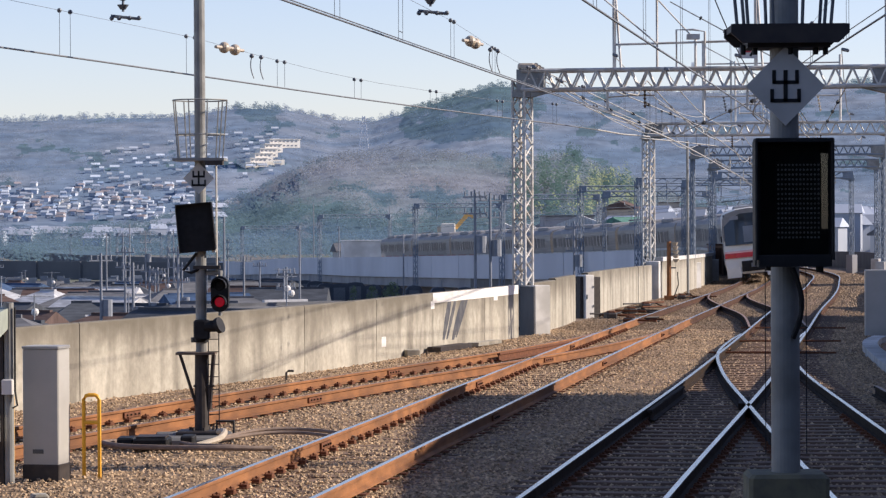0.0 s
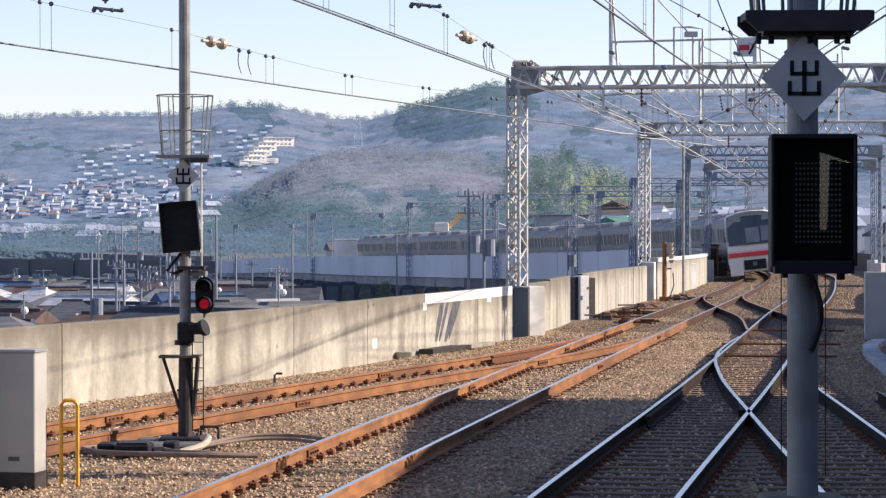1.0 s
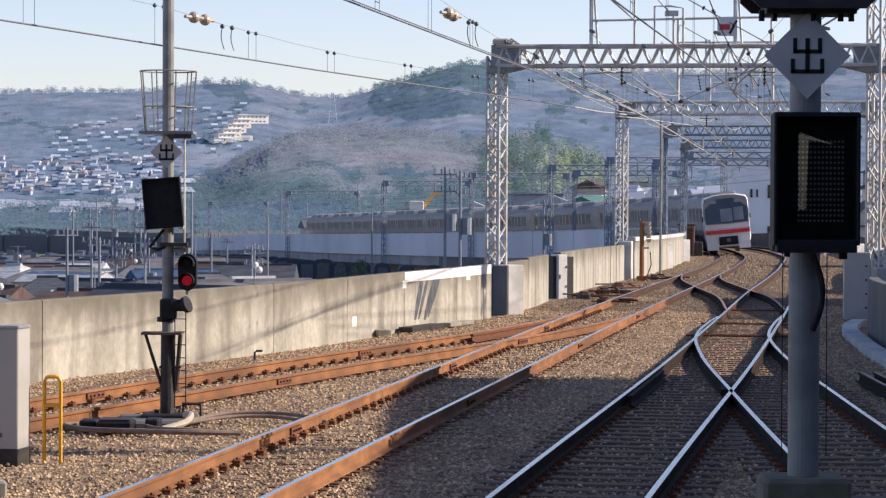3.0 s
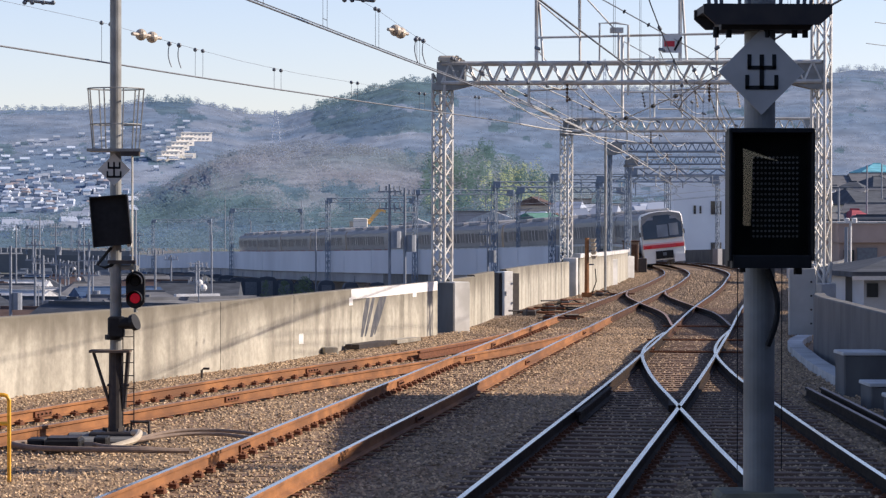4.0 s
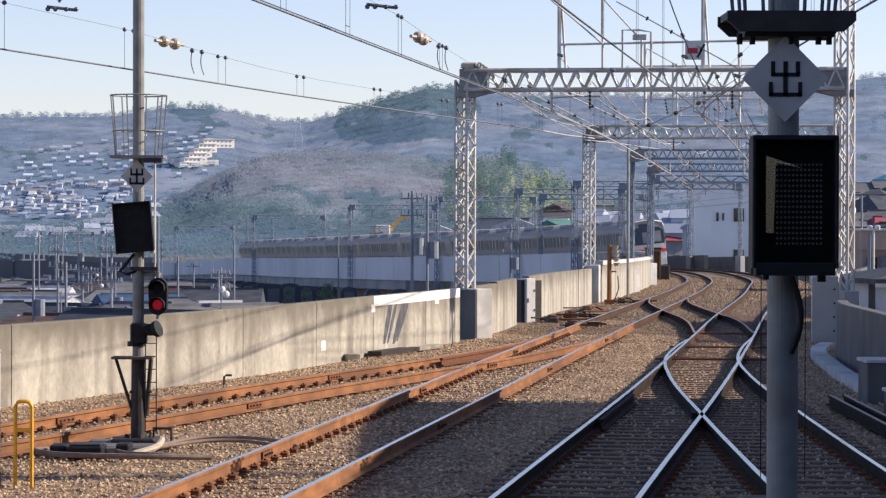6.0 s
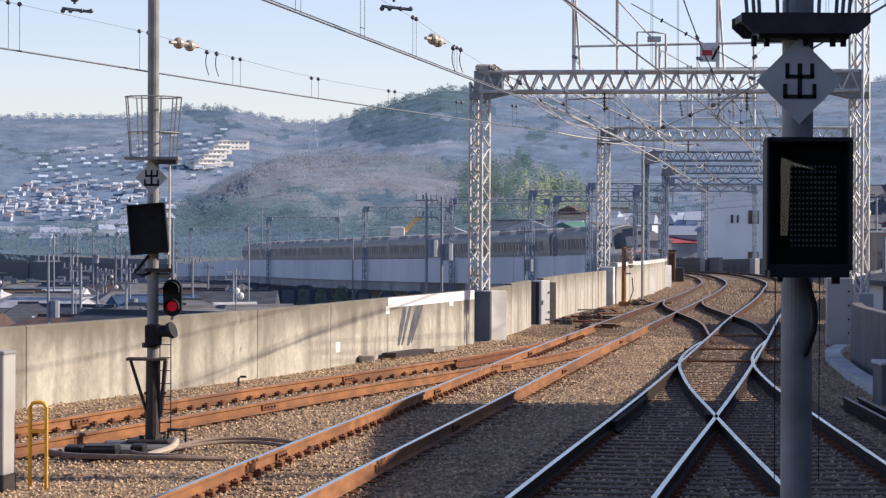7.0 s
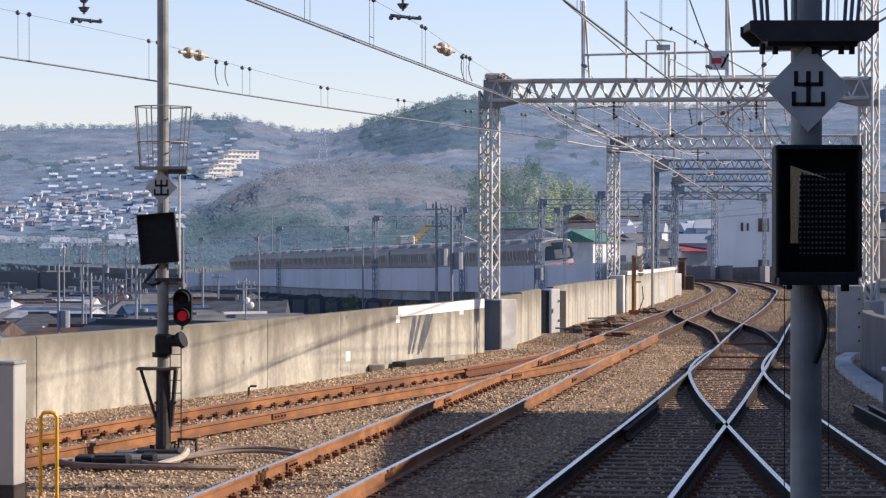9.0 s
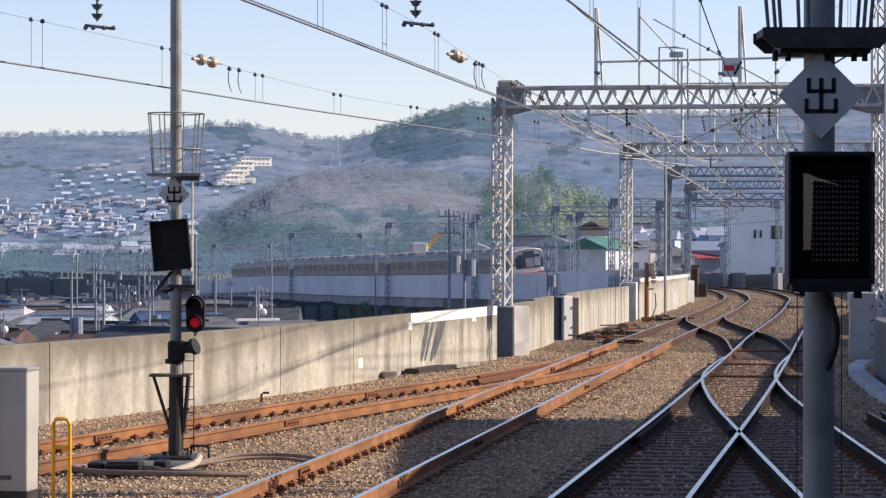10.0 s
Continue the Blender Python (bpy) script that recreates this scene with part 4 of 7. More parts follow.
    part("head_arm", Geo().tube(o(0.05, 0, 1.95), o(0.28, -0.02, 1.95), 0.03, 6).tube(o(0.25, -0.04, 1.98), o(0.25, -0.04, 1.4), 0.028, 6), "mast", t)
    part("lower_case", Geo().bbox(o(0.02, -0.12, 1.23), (0.2, 0.2, 0.24), 0.02).tube(o(0.06, -0.18, 1.27), o(0.22, -0.18, 1.27), 0.075, 12).tube(o(0.22, -0.18, 1.27), o(0.27, -0.2, 1.29), 0.1, 14, r2=0.105).tube(o(-0.02, 0, 1.06), o(-0.02, 0, 1.12), 0.115, 12), "black", t)
    st = Geo().box(o(-0.06, -0.05, 0.92), (0.5, 0.34, 0.03))
    part("step_plate", st, "sleeper", t, "weathered timber step")
    part("step_brace", Geo().tube(o(-0.27, -0.05, 0.90), o(-0.06, -0.02, 0.22), 0.022, 5).tube(o(0.16, -0.05, 0.9), o(0.1, -0.02, 0.2), 0.03, 5).tube(o(-0.1, -0.05, 0.5), o(0.17, -0.05, 0.5), 0.015, 5), "blackrust", t)
    lad = Geo()
    for dx in (0.10, 0.235):
        lad.tube(o(dx, -0.12, 1.2), o(dx, -0.12, 0.0), 0.009, 4)
    for i in range(7):
        lad.tube(o(0.10, -0.12, 1.1 - 0.16 * i), o(0.235, -0.12, 1.1 - 0.16 * i), 0.008, 4)
    part("ladder", lad, "blackrust", t)
    part("rear_pipe", Geo().tube(o(0.20, 0.05, 1.9), o(0.20, 0.05, 3.4), 0.014, 6), "steel", t)
    part("junction_box", Geo().box(o(0.17, 0.0, 2.25), (0.05, 0.07, 0.08)), "signwhite", t)


def right_mast():
    x, y = 1.715, 12.62
    t = thing("signal_mast", "grey steel mast with dark route indicator on the platform end", "railway signal", "signals", Matrix.Translation((x, y, 0)))
    part("pole", Geo().tube((0, 0, 1.12), (0, 0, 5.2), 0.074, 24), "mast", t)
    part("pole_base", Geo().bbox((0, 0, 1.20), (0.41, 0.36, 0.22), 0.02), "mossy", t, "mossy brown concrete base")
    kanji_plate(t, (-0.005, -0.10, 3.29), 0.405, 0.0)
    part("plate_bracket", Geo().box((0, -0.08, 3.29), (0.1, 0.05, 0.2)), "steel", t)
    part("platform", Geo().box((0.01, 0, 3.585), (0.58, 0.4, 0.035)), "blackrust", t, "dark steel working platform")
    for q in (-0.2, 0.2):   # tapered edge channels
        e = Geo().add([(x + 0.01, q + d, z) for d in (-0.015, 0.015) for x, z in ((-0.30, 3.60), (0.30, 3.60), (0.30, 3.555), (0.245, 3.505), (-0.245, 3.505), (-0.30, 3.555))],
                      [(0, 5, 4, 3, 2, 1), (6, 7, 8, 9, 10, 11)] + [(k, (k + 1) % 6, (k + 1) % 6 + 6, k + 6) for k in range(6)])
        part("edge_channel", e, "blackrust", t)
    part("support_plate", Geo().box((0.01, 0, 3.51), (0.42, 0.3, 0.05)), "blackrust", t)
    for i in range(10):
        a = 2 * math.pi * i / 10
        part("cage_bar", Geo().tube((0.24 * math.cos(a), 0.18 * math.sin(a), 3.6), (0.31 * math.cos(a), 0.24 * math.sin(a), 4.4), 0.009, 6), "darksteel", t)
    for zz, k in ((3.95, 1.13), (4.38, 1.28)):
        part("cage_ring", Geo().line([(0.24 * k * math.cos(a), 0.18 * k * math.sin(a), zz) for a in np.linspace(0, 6.2832, 19)], 0.009, 5), "darksteel", t)
    for a in (-0.22, -0.16, 0.02, 0.15, 0.2):
        part("bolt", Geo().tube((a, -0.1, 3.5), (a, -0.1, 3.45), 0.014, 6), "black", t)
    rot = Matrix.Translation((0.02, -0.20, 2.695)) @ Euler((0, 0, radians(0))).to_matrix().to_4x4()
    w, h, d = 0.40, 0.65, 0.2
    c = Geo().bbox((0, 0.05, -0.0), (w - 0.01, d - 0.08, h - 0.01), 0.01)
    case = part("indicator_case", c, "black", t, "black route indicator case with dark glass front", m=rot)
    for bx, bz, sx, sz in ((0, h / 2 - 0.010, w, 0.020), (0, -h / 2 + 0.03, w - 0.03, 0.06), (-w / 2 + 0.008, 0.012, 0.016, h - 0.045), (w / 2 - 0.008, 0.012, 0.016, h - 0.045)):
        part("bezel", Geo().bbox((bx, -0.045, bz), (sx, 0.11, sz), 0.006), "black", case)
    gl = part("front_glass", Geo().box((0, -0.062, 0.015), (w - 0.06, 0.004, h - 0.09)), "pane", case)
    gl.visible_shadow = False
    dots = Geo()
    for i in range(12):
        for j in range(16):
            dots.tube((-0.075 + 0.0185 * i, -0.014, 0.19 - 0.0245 * j), (-0.075 + 0.0185 * i, -0.012, 0.19 - 0.0245 * j), 0.0062, 6)
    part("lamp_matrix", dots, "dotgrey", case, "rows of small grey lamp dots")
    part("clip", Geo().tube((0.13, -0.03, -h / 2), (0.13, -0.03, -h / 2 - 0.03), 0.02, 6).tube((-0.13, -0.03, -h / 2), (-0.13, -0.03, -h / 2 - 0.02), 0.015, 6), "black", case)
    cab_pts = [(0.03 + 0.045 * math.sin(u * 3.1), -0.075 - 0.02 * math.sin(u * 3.1), 2.36 - 0.36 * u) for u in np.linspace(0, 1, 10)]
    part("cable", Geo().line(cab_pts, 0.014, 6), "black", t)
    part("thin_wire", Geo().tube((-0.10, 0.02, 2.4), (-0.10, 0.02, 1.4), 0.003, 4).tube((0.11, 0.02, 2.4), (0.11, 0.02, 1.4), 0.003, 4), "black", t)
    # platform end under the mast
    p = Geo().add([(-4.1, -40, 1.10), (4.2, -40, 1.10), (2.55, 13.1, 1.10), (0.85, 13.1, 1.10), (-4.1, -40, -0.5), (4.2, -40, -0.5), (2.55, 13.1, -0.5), (0.85, 13.1, -0.5)],
                  [(0, 1, 2, 3), (0, 4, 5, 1), (1, 5, 6, 2), (2, 6, 7, 3), (3, 7, 4, 0)])
    # lies below the lower edge of the view
    pl = part("platform_floor", p, "greyconcrete")
    tagged(pl, "grey concrete platform end", "platform", kind="structure")


# ---- train ----
def arc_table():
    ys = np.arange(100, 900, 1.0)
    xs = np.array([xD(v) for v in ys])
    s = np.concatenate([[0], np.cumsum(np.hypot(np.diff(xs), np.diff(ys)))])
    return ys, s


ARC_Y, ARC_S = arc_table()


def at_arc(s):
    y = float(np.interp(s, ARC_S, ARC_Y))
    return Vector((xD(y), y, zt(y)))


TRAIN_S0, TRAIN_V = 37.5, 12.1     # rear of the train along the line at the start, speed
CANT = (2.5, 5.6)                   # lean of the cars on the straight and in the curve
CARS = []


def body_shell(L, W=2.8):
    prof = [(-1.30, 0.95), (-1.40, 1.15), (-1.40, 2.6), (-1.33, 3.15), (-1.15, 3.42), (-0.6, 3.58), (0, 3.62), (0.6, 3.58), (1.15, 3.42), (1.33, 3.15), (1.40, 2.6), (1.40, 1.15), (1.30, 0.95)]
    g = Geo()
    n = len(prof)
    vs = [(a, -L / 2, b) for a, b in prof] + [(a, L / 2, b) for a, b in prof]
    mats = [0, 0, 0, 1, 1, 1, 1, 1, 1, 0, 0, 0, 0]
    for i in range(n):
        j = (i + 1) % n
        g.add([vs[i], vs[j], vs[j + n], vs[i + n]], [(0, 1, 2, 3)], mats[i])
    g.add(vs, [tuple(range(n - 1, -1, -1)), tuple(range(n, 2 * n))], 0)
    return g


def build_car(rear):
    L = 19.5
    t = thing("train_car", "ivory-fronted rear commuter train car with a red band" if rear else "stainless commuter train car with a dark red waist band", "train car", "train cars")
    part("body", body_shell(L), ["stainless", "trainroof"], t)
    for s in (-1, 1):
        part("waist_band", Geo().box((s * 1.404, 0, 1.42), (0.012, L - 0.1, 0.18)), "darkband", t, "dark red band")
        for k in range(4):
            yc = -7.2 + 4.8 * k
            d = Geo().box((s * 1.404, yc, 1.95), (0.014, 1.3, 1.9))
            door = part("door", d, "stainless", t)
            part("door_window", Geo().box((s * 1.413, yc - 0.33, 2.4), (0.008, 0.45, 0.75)).box((s * 1.413, yc + 0.33, 2.4), (0.008, 0.45, 0.75)), "trainglass", door)
        for k in range(3):
            yc = -4.8 + 4.8 * k
            for q in (-0.45, 0.45):
                part("window_post", Geo().box((s * 1.416, yc + q, 2.4), (0.012, 0.09, 0.86)), "cabwhite", t)
            part("window", Geo().box((s * 1.407, yc, 2.4), (0.012, 2.6, 0.85)), "trainglass", t)
        part("end_window", Geo().box((s * 1.407, 9.0, 2.4), (0.012, 0.9, 0.85)), "trainglass", t)
    for yc in (-6.4, 6.4):
        bg = part("bogie", Geo().box((0, yc, 0.55), (2.3, 3.0, 0.35)), "darksteel", t)
        for dy in (-1.05, 1.05):
            w = Geo()
            for s in (-1, 1):
                w.tube((s * 0.62, yc + dy, 0.43), (s * 0.76, yc + dy, 0.43), 0.43, 16)
            w.tube((-0.62, yc + dy, 0.43), (0.62, yc + dy, 0.43), 0.07, 8)
            part("wheelset", w, "darksteel", bg)
    part("underframe_gear", Geo().box((0.75, 0, 0.62), (0.9, 8.0, 0.6)).box((-0.75, 0.4, 0.62), (0.9, 7.2, 0.55)), "darksteel", t)
    for yc in (-5.5, 0.2, 5.6):
        part("roof_cooler", Geo().bbox((0, yc, 3.66), (1.7, 3.6, 0.24), 0.09), "trainroof", t)
    if rear:
        y = -L / 2
        face = [(-1.30, 0.42), (-1.41, 0.95), (-1.42, 2.6), (-1.405, 3.28), (-1.28, 3.50), (-0.7, 3.63), (0, 3.66), (0.7, 3.63), (1.28, 3.50), (1.405, 3.28), (1.42, 2.6), (1.41, 0.95), (1.30, 0.42)]
        n = len(face)
        g = Geo()
        rows = [(y + 0.9, 1.0, 0), (y - 0.05, 1.0, 0), (y - 0.22, 0.96, 0)]
        vs = []
        for yy, k, _ in rows:
            vs += [(a * k, yy + (0.16 * max(0, b - 2.0) if yy < y else 0) + 0.06 * a * a * (yy < y), 2.0 + (b - 2.0) * (k if b > 2 else 1)) for a, b in face]
        fs = [tuple(range(3 * n - 1, 2 * n - 1, -1))]
        for q in (0, n):
            fs += [(q + i, q + i + n, q + (i + 1) % n + n, q + (i + 1) % n) for i in range(n)]
        g.add(vs, fs)
        cab = part("cab_front", g, "cabwhite", t, "ivory painted cab front")
        # windscreen with two dark panes, door and light strip
        def pane(x0, x1, z0, z1, dy, mt, nm, lab=""):
            c = 5
            vs = []
            for zz in (z0, z1):
                for i in range(c + 1):
                    a = x0 + (x1 - x0) * i / c
                    vs.append((a, y - 0.225 + 0.16 * max(0, zz - 2.0) + 0.06 * a * a - dy, zz))
            fs = [(i, i + 1, i + c + 2, i + c + 1) for i in range(c)]
            b = [(p[0], p[1] + 0.03, p[2]) for p in vs]
            m = c + 1
            k = Geo().add(vs + b, fs + [(i + 1, i, 2 * m + i, 2 * m + i + 1) for i in range(c)] + [(m + i, m + i + 1, 3 * m + i + 1, 3 * m + i) for i in range(c)] + [(0, m, 3 * m, 2 * m), (m - 1, 3 * m - 1, 4 * m - 1, 2 * m - 1)])
            part(nm, k, mt, cab, lab)
        pane(-1.29, 1.29, 1.85, 3.38, 0.012, "glass", "windscreen", "dark wrap-round windscreen")
        pane(-0.36, 0.36, 1.95, 2.75, 0.02, "cabinside", "door_pane")
        pane(0.45, 1.05, 2.0, 2.8, 0.02, "cabinside", "side_pane")
        pane(-1.1, -0.55, 3.1, 3.28, 0.02, "trainroof", "route_display")
        pane(0.55, 1.1, 3.1, 3.28, 0.02, "trainroof", "number_display")
        pane(-1.36, 1.36, 1.22, 1.46, 0.012, "redpaint", "front_band", "red band")
        pane(-1.36, 1.36, 1.46, 1.56, 0.012, "pinkband", "upper_band")
        pane(-1.25, -0.8, 1.26, 1.40, 0.022, "taillamp", "tail_lamp", "red tail lamp")
        pane(0.8, 1.25, 1.26, 1.40, 0.022, "taillamp", "tail_lamp", "red tail lamp")
        part("coupler_recess", Geo().box((0, y - 0.24, 0.78), (1.15, 0.06, 0.52)), "black", cab)
        part("coupler", Geo().box((0, y - 0.32, 0.82), (0.22, 0.3, 0.2)), "darksteel", cab)
        for s in (-1, 1):
            part("skirt", Geo().box((s * 0.98, y - 0.12, 0.5), (0.7, 0.2, 0.5)), "cabwhite", cab)
        for s in (-1, 1):
            part("side_mirror", Geo().box((s * 1.46, y + 0.2, 2.2), (0.06, 0.1, 0.3)), "black", cab)
    return t


def pantograph(parent):
    g = Geo()
    for s in (-1, 1):
        g.tube((s * 0.6, 7.5, 3.95), (s * 0.35, 8.2, 4.35), 0.03, 5).tube((s * 0.35, 8.2, 4.35), (s * 0.55, 7.4, 4.62), 0.025, 5)
    g.tube((-0.8, 7.4, 4.64), (0.8, 7.4, 4.64), 0.03, 5).box((0, 7.6, 3.9), (1.3, 1.2, 0.12))
    part("pantograph", g, "darksteel", parent)


def train():
    rear = build_car(True)
    CARS.append(rear)
    mid = build_car(False)
    panto = build_car(False)
    pantograph(panto)
    CARS.extend([mid, panto])
    for i in range(7):
        CARS.append(copy_thing((mid, panto)[i % 2], Matrix()))


def motions():
    times = [0.5 * i for i in range(21)]
    for i, c in enumerate(CARS):
        rows = []
        for tt in times:
            s = TRAIN_S0 + TRAIN_V * tt + 0.08 * max(0, tt - 5) ** 2 + 20.0 * i
            a, b = at_arc(s + 3.0), at_arc(s + 16.5)
            mid = (a + b) / 2
            rows.append((tt, Matrix.Translation(mid) @ (b - a).to_track_quat("Y", "Z").to_matrix().to_4x4() @ Euler((0, radians(-float(np.interp(mid.y, (84, 116), CANT))), 0)).to_matrix().to_4x4()))
        walk(c, rows)


# ---- far viaduct ----
M["shedgrey"] = mat("dark_box_grey", (0.075, 0.088, 0.11), (0.05, 0.06, 0.078), 0.6, 0.8)
# Both leaf colours are lightened to hold the haze in front of them.
M["shrubgreen"] = mat("shrub_leaves", (0.20, 0.25, 0.14), (0.13, 0.18, 0.11), 1.0, 0.9, island=0.3, spec=0.1, trans=0.3)
M["shrubbrown"] = mat("dry_shrub_leaves", (0.34, 0.24, 0.19), (0.24, 0.18, 0.15), 1.0, 0.9, island=0.3, spec=0.1, trans=0.3)
M["whiteblock"] = mat("white_block_render", (0.80, 0.81, 0.83), (0.73, 0.74, 0.77), 0.3, 0.9, c3=(0.68, 0.69, 0.72), s3=0.12)
M["viaductold"] = mat("weathered_dark_wall", (0.13, 0.138, 0.15), (0.10, 0.108, 0.118), 0.2, 0.9)


def far_viaduct():
    w = tagged(new("far_viaduct"), "pale grey viaduct wall with piers curving through the town", "viaduct", kind="structure")
    y = 222.0
    while y < 860:
        L = 12.5 if y < 470 else 20
        pts = [(xD(v) - 2.9, v, zt(v)) for v in (y + 0.06, y + L / 2, y + L - 0.06)]
        dark = y > 474
        part("wall_panel", Geo().sweep([(-0.15, -1.05), (0.15, -1.05), (0.15, 1.25 if not dark else 1.9), (-0.15, 1.25 if not dark else 1.9)], pts), "viaductold" if dark else "viaduct", w)
        c = pts[0]
        part("pier", Geo().box((c[0] + 3.5, c[1], (c[2] - 2.2 - 9) / 2), (7.0, 1.0, 9 + c[2] - 2.2), 0.2), "viaductdark", w)
        y += L
    d = Geo()
    pts = [(xD(v) + 1.8, v, zt(v)) for v in np.arange(220, 880, 10)]
    d.sweep([(-4.4, -0.2), (4.6, -0.2), (4.6, -2.0), (-4.4, -2.0)], pts)
    part("deck", d, "viaductdark", w)
    pts = [(xC(v) + 3.0, v, zt(v)) for v in np.arange(220, 880, 10)]
    part("far_wall", Geo().sweep([(-0.15, -2.1), (0.15, -2.1), (0.15, 1.1), (-0.15, 1.1)], pts), "viaductold", w)


def old_viaduct():
    """Low dark wall of an older line that leaves to the left."""
    w = tagged(new("old_viaduct"), "low dark weathered viaduct wall crossing the town", "viaduct", kind="structure")
    a, b = Vector((-43.5, 487, 0)), Vector((-128, 560, 0))
    n = 9
    for k in range(n):
        p, q = a.lerp(b, (k + 0.01) / n), a.lerp(b, (k + 0.99) / n)
        part("wall_panel", Geo().sweep([(-0.2, -9.3), (0.2, -9.3), (0.2, -4.7), (-0.2, -4.7)], [tuple(p), tuple(q)]), "viaductold", w)
        part("pilaster", Geo().box((p.x, p.y - 0.4, -7.1), (0.5, 0.4, 4.4), 0.7), "viaductold", w)


# ---- hills ----
def px_profile(pts):
    xs, ys = [p[0] for p in pts], [p[1] for p in pts]
    return lambda a: float(np.interp(a, xs, ys))


# skyline as slope over the horizon by bearing
RIDGE = px_profile([(-0.30, 0.030), (-0.22, 0.036), (-0.137, 0.038), (-0.107, 0.0385), (-0.085, 0.0415), (-0.068, 0.041), (-0.05, 0.037), (-0.037, 0.0365), (-0.022, 0.041), (-0.008, 0.045), (0.006, 0.049), (0.022, 0.048), (0.045, 0.046), (0.09, 0.046), (0.13, 0.049), (0.165, 0.053), (0.2, 0.050), (0.28, 0.045), (0.36, 0.035)])
FRONT = px_profile([(-0.30, -0.004), (-0.16, -0.002), (-0.115, 0.004), (-0.08, 0.012), (-0.062, 0.022), (-0.048, 0.026), (-0.02, 0.0275), (0.0, 0.026), (0.012, 0.024), (0.03, 0.026), (0.045, 0.022), (0.06, 0.014), (0.08, 0.008), (0.12, 0.004), (0.2, 0.002), (0.36, 0.0)])


def smooth(u):
    u = min(max(u, 0), 1)
    return u * u * (3 - 2 * u)


def hill_z(x, y):
    a = x / max(y, 1)
    r = RIDGE(a) * 2800 * (smooth((y - 1500) / 1300)) * (1 if y < 2800 else max(0.6, 1 - (y - 2800) / 3000))
    f = FRONT(a) * 1300 * smooth((y - 850) / 450) * (1 - smooth((y - 1300) / 450)) if y < 1750 else 0
    rough = 4.0 * noise.noise((x * 0.006, y * 0.006, 0.3)) + 2.0 * noise.noise((x * 0.02, y * 0.02, 1.3))
    return -9.0 + max(r, 0) + max(f, 0) + rough * smooth((y - 900) / 300)


def hill_top(x, y):
    """Height of the tree tops."""
    return hill_z(x, y) + 3.0 * smooth((y - 840) / 120)


def on_slope(a, e, y0=1480):
    """Distance at which a sight line of bearing a and slope e meets the hill."""
    y = y0
    while y < 2790 and (hill_top(a * y, y) - 2.6) / y < e:
        y += 4
    return y


def cover(a, x, y, e):
    """Which kind of woodland grows here: 0 bare, 1 evergreen, 2 mauve foothill."""
    v = noise.noise((a * 55, e * 180, 5.0)) + 0.6 * noise.noise((a * 170, e * 420, 2.0)) + 0.45 * noise.noise((x * 0.09, y * 0.03, 7.0))
    if y < 1500:
        return 1 if v > 0.22 + 55 * (e - 0.008) - 0.35 * smooth((-0.055 - a) / 0.02) else 2
    crest = smooth((a + 0.031) / 0.007) * (1 - smooth((a - 0.012) / 0.022)) * smooth((e - 0.0255 - 0.05 * max(0, a + 0.01)) / 0.004)
    knoll = smooth((a + 0.088) / 0.006) * (1 - smooth((a + 0.066) / 0.006)) * smooth((e - 0.030) / 0.004)
    return 1 if v > 0.5 - 1.0 * crest - 0.75 * knoll else 0


def hills():
    """One surface whose fine swells stand for the tree tops."""
    ys = list(np.linspace(820, 1330, 150)) + list(np.linspace(1345, 1500, 8)) + list(np.linspace(1520, 2830, 170)) + [2900, 3100, 3400, 3700]
    na = 640
    vs, fs, mi = [], [], []
    for y in ys:
        for i in range(na + 1):
            u = i / na
            a = -0.34 + 0.12 * u / 0.06 if u < 0.06 else (-0.22 + 0.49 * (u - 0.06) / 0.88 if u < 0.94 else 0.27 + 0.11 * (u - 0.94) / 0.06)
            x = a * y
            k = 0.6 if y < 1500 else 1.0
            n = noise.noise((x * 0.16 / k, y * 0.06 / k, 0.0))
            z = hill_top(x, y) + k * (0.85 * n + 0.45 * noise.noise((x * 0.4 / k, y * 0.15 / k, 3.0))) * smooth((y - 840) / 80) - (0.6 if y < 830 else 0)
            vs.append((x, y, z))
    w = na + 1
    for r in range(len(ys) - 1):
        for i in range(na):
            x, y, z = vs[r * w + i]
            fs.append((r * w + i, r * w + i + 1, (r + 1) * w + i + 1, (r + 1) * w + i))
            mi.append(cover(x / y, x, y, (z - 2.6) / y))
    g = Geo()
    g.v, g.f, g.m = vs, fs, mi
    tagged(part("hills", g, ["hillsoil", "hillgreen", "hillbrown"], smooth=True), "wooded winter hills behind the town, coloured with haze blue", "hills", kind="structure")


def tree_shards(g, rnd, x, y, z, r, h, n, spread=1.0):
    """A ragged crown of small leaf and twig clumps on a trunk."""
    for _ in range(n):
        a, u = rnd.random() * 6.283, rnd.random()
        rr = r * math.sqrt(rnd.random()) * (1 - 0.55 * u * u)
        cx, cy, cz = x + rr * math.cos(a), y + rr * math.sin(a), z + 2.0 + h * (0.2 + 0.8 * u)
        s = r * rnd.uniform(0.22, 0.42) * spread
        n = Vector((rnd.uniform(0.05, 0.75), rnd.uniform(-0.95, -0.2), rnd.uniform(0.35, 1.0))).normalized()   # clumps face both sun and camera, so none turns dark
        u1 = n.orthogonal().normalized()
        u2 = n.cross(u1)
        b = rnd.random() * 6.283
        g.add([Vector((cx, cy, cz)) + (u1 * math.cos(b + q) + u2 * math.sin(b + q)) * (s * rnd.uniform(0.7, 1.2)) for q in (0, 2.1, 4.2)], [(0, 1, 2)])


def in_town(a, e):
    """Whether a bearing and height over the horizon lie on the built-up lower slope."""
    return -0.19 < a < -0.062 and -0.02 < e < 0.0125 - max(0, a + 0.10) * 0.35


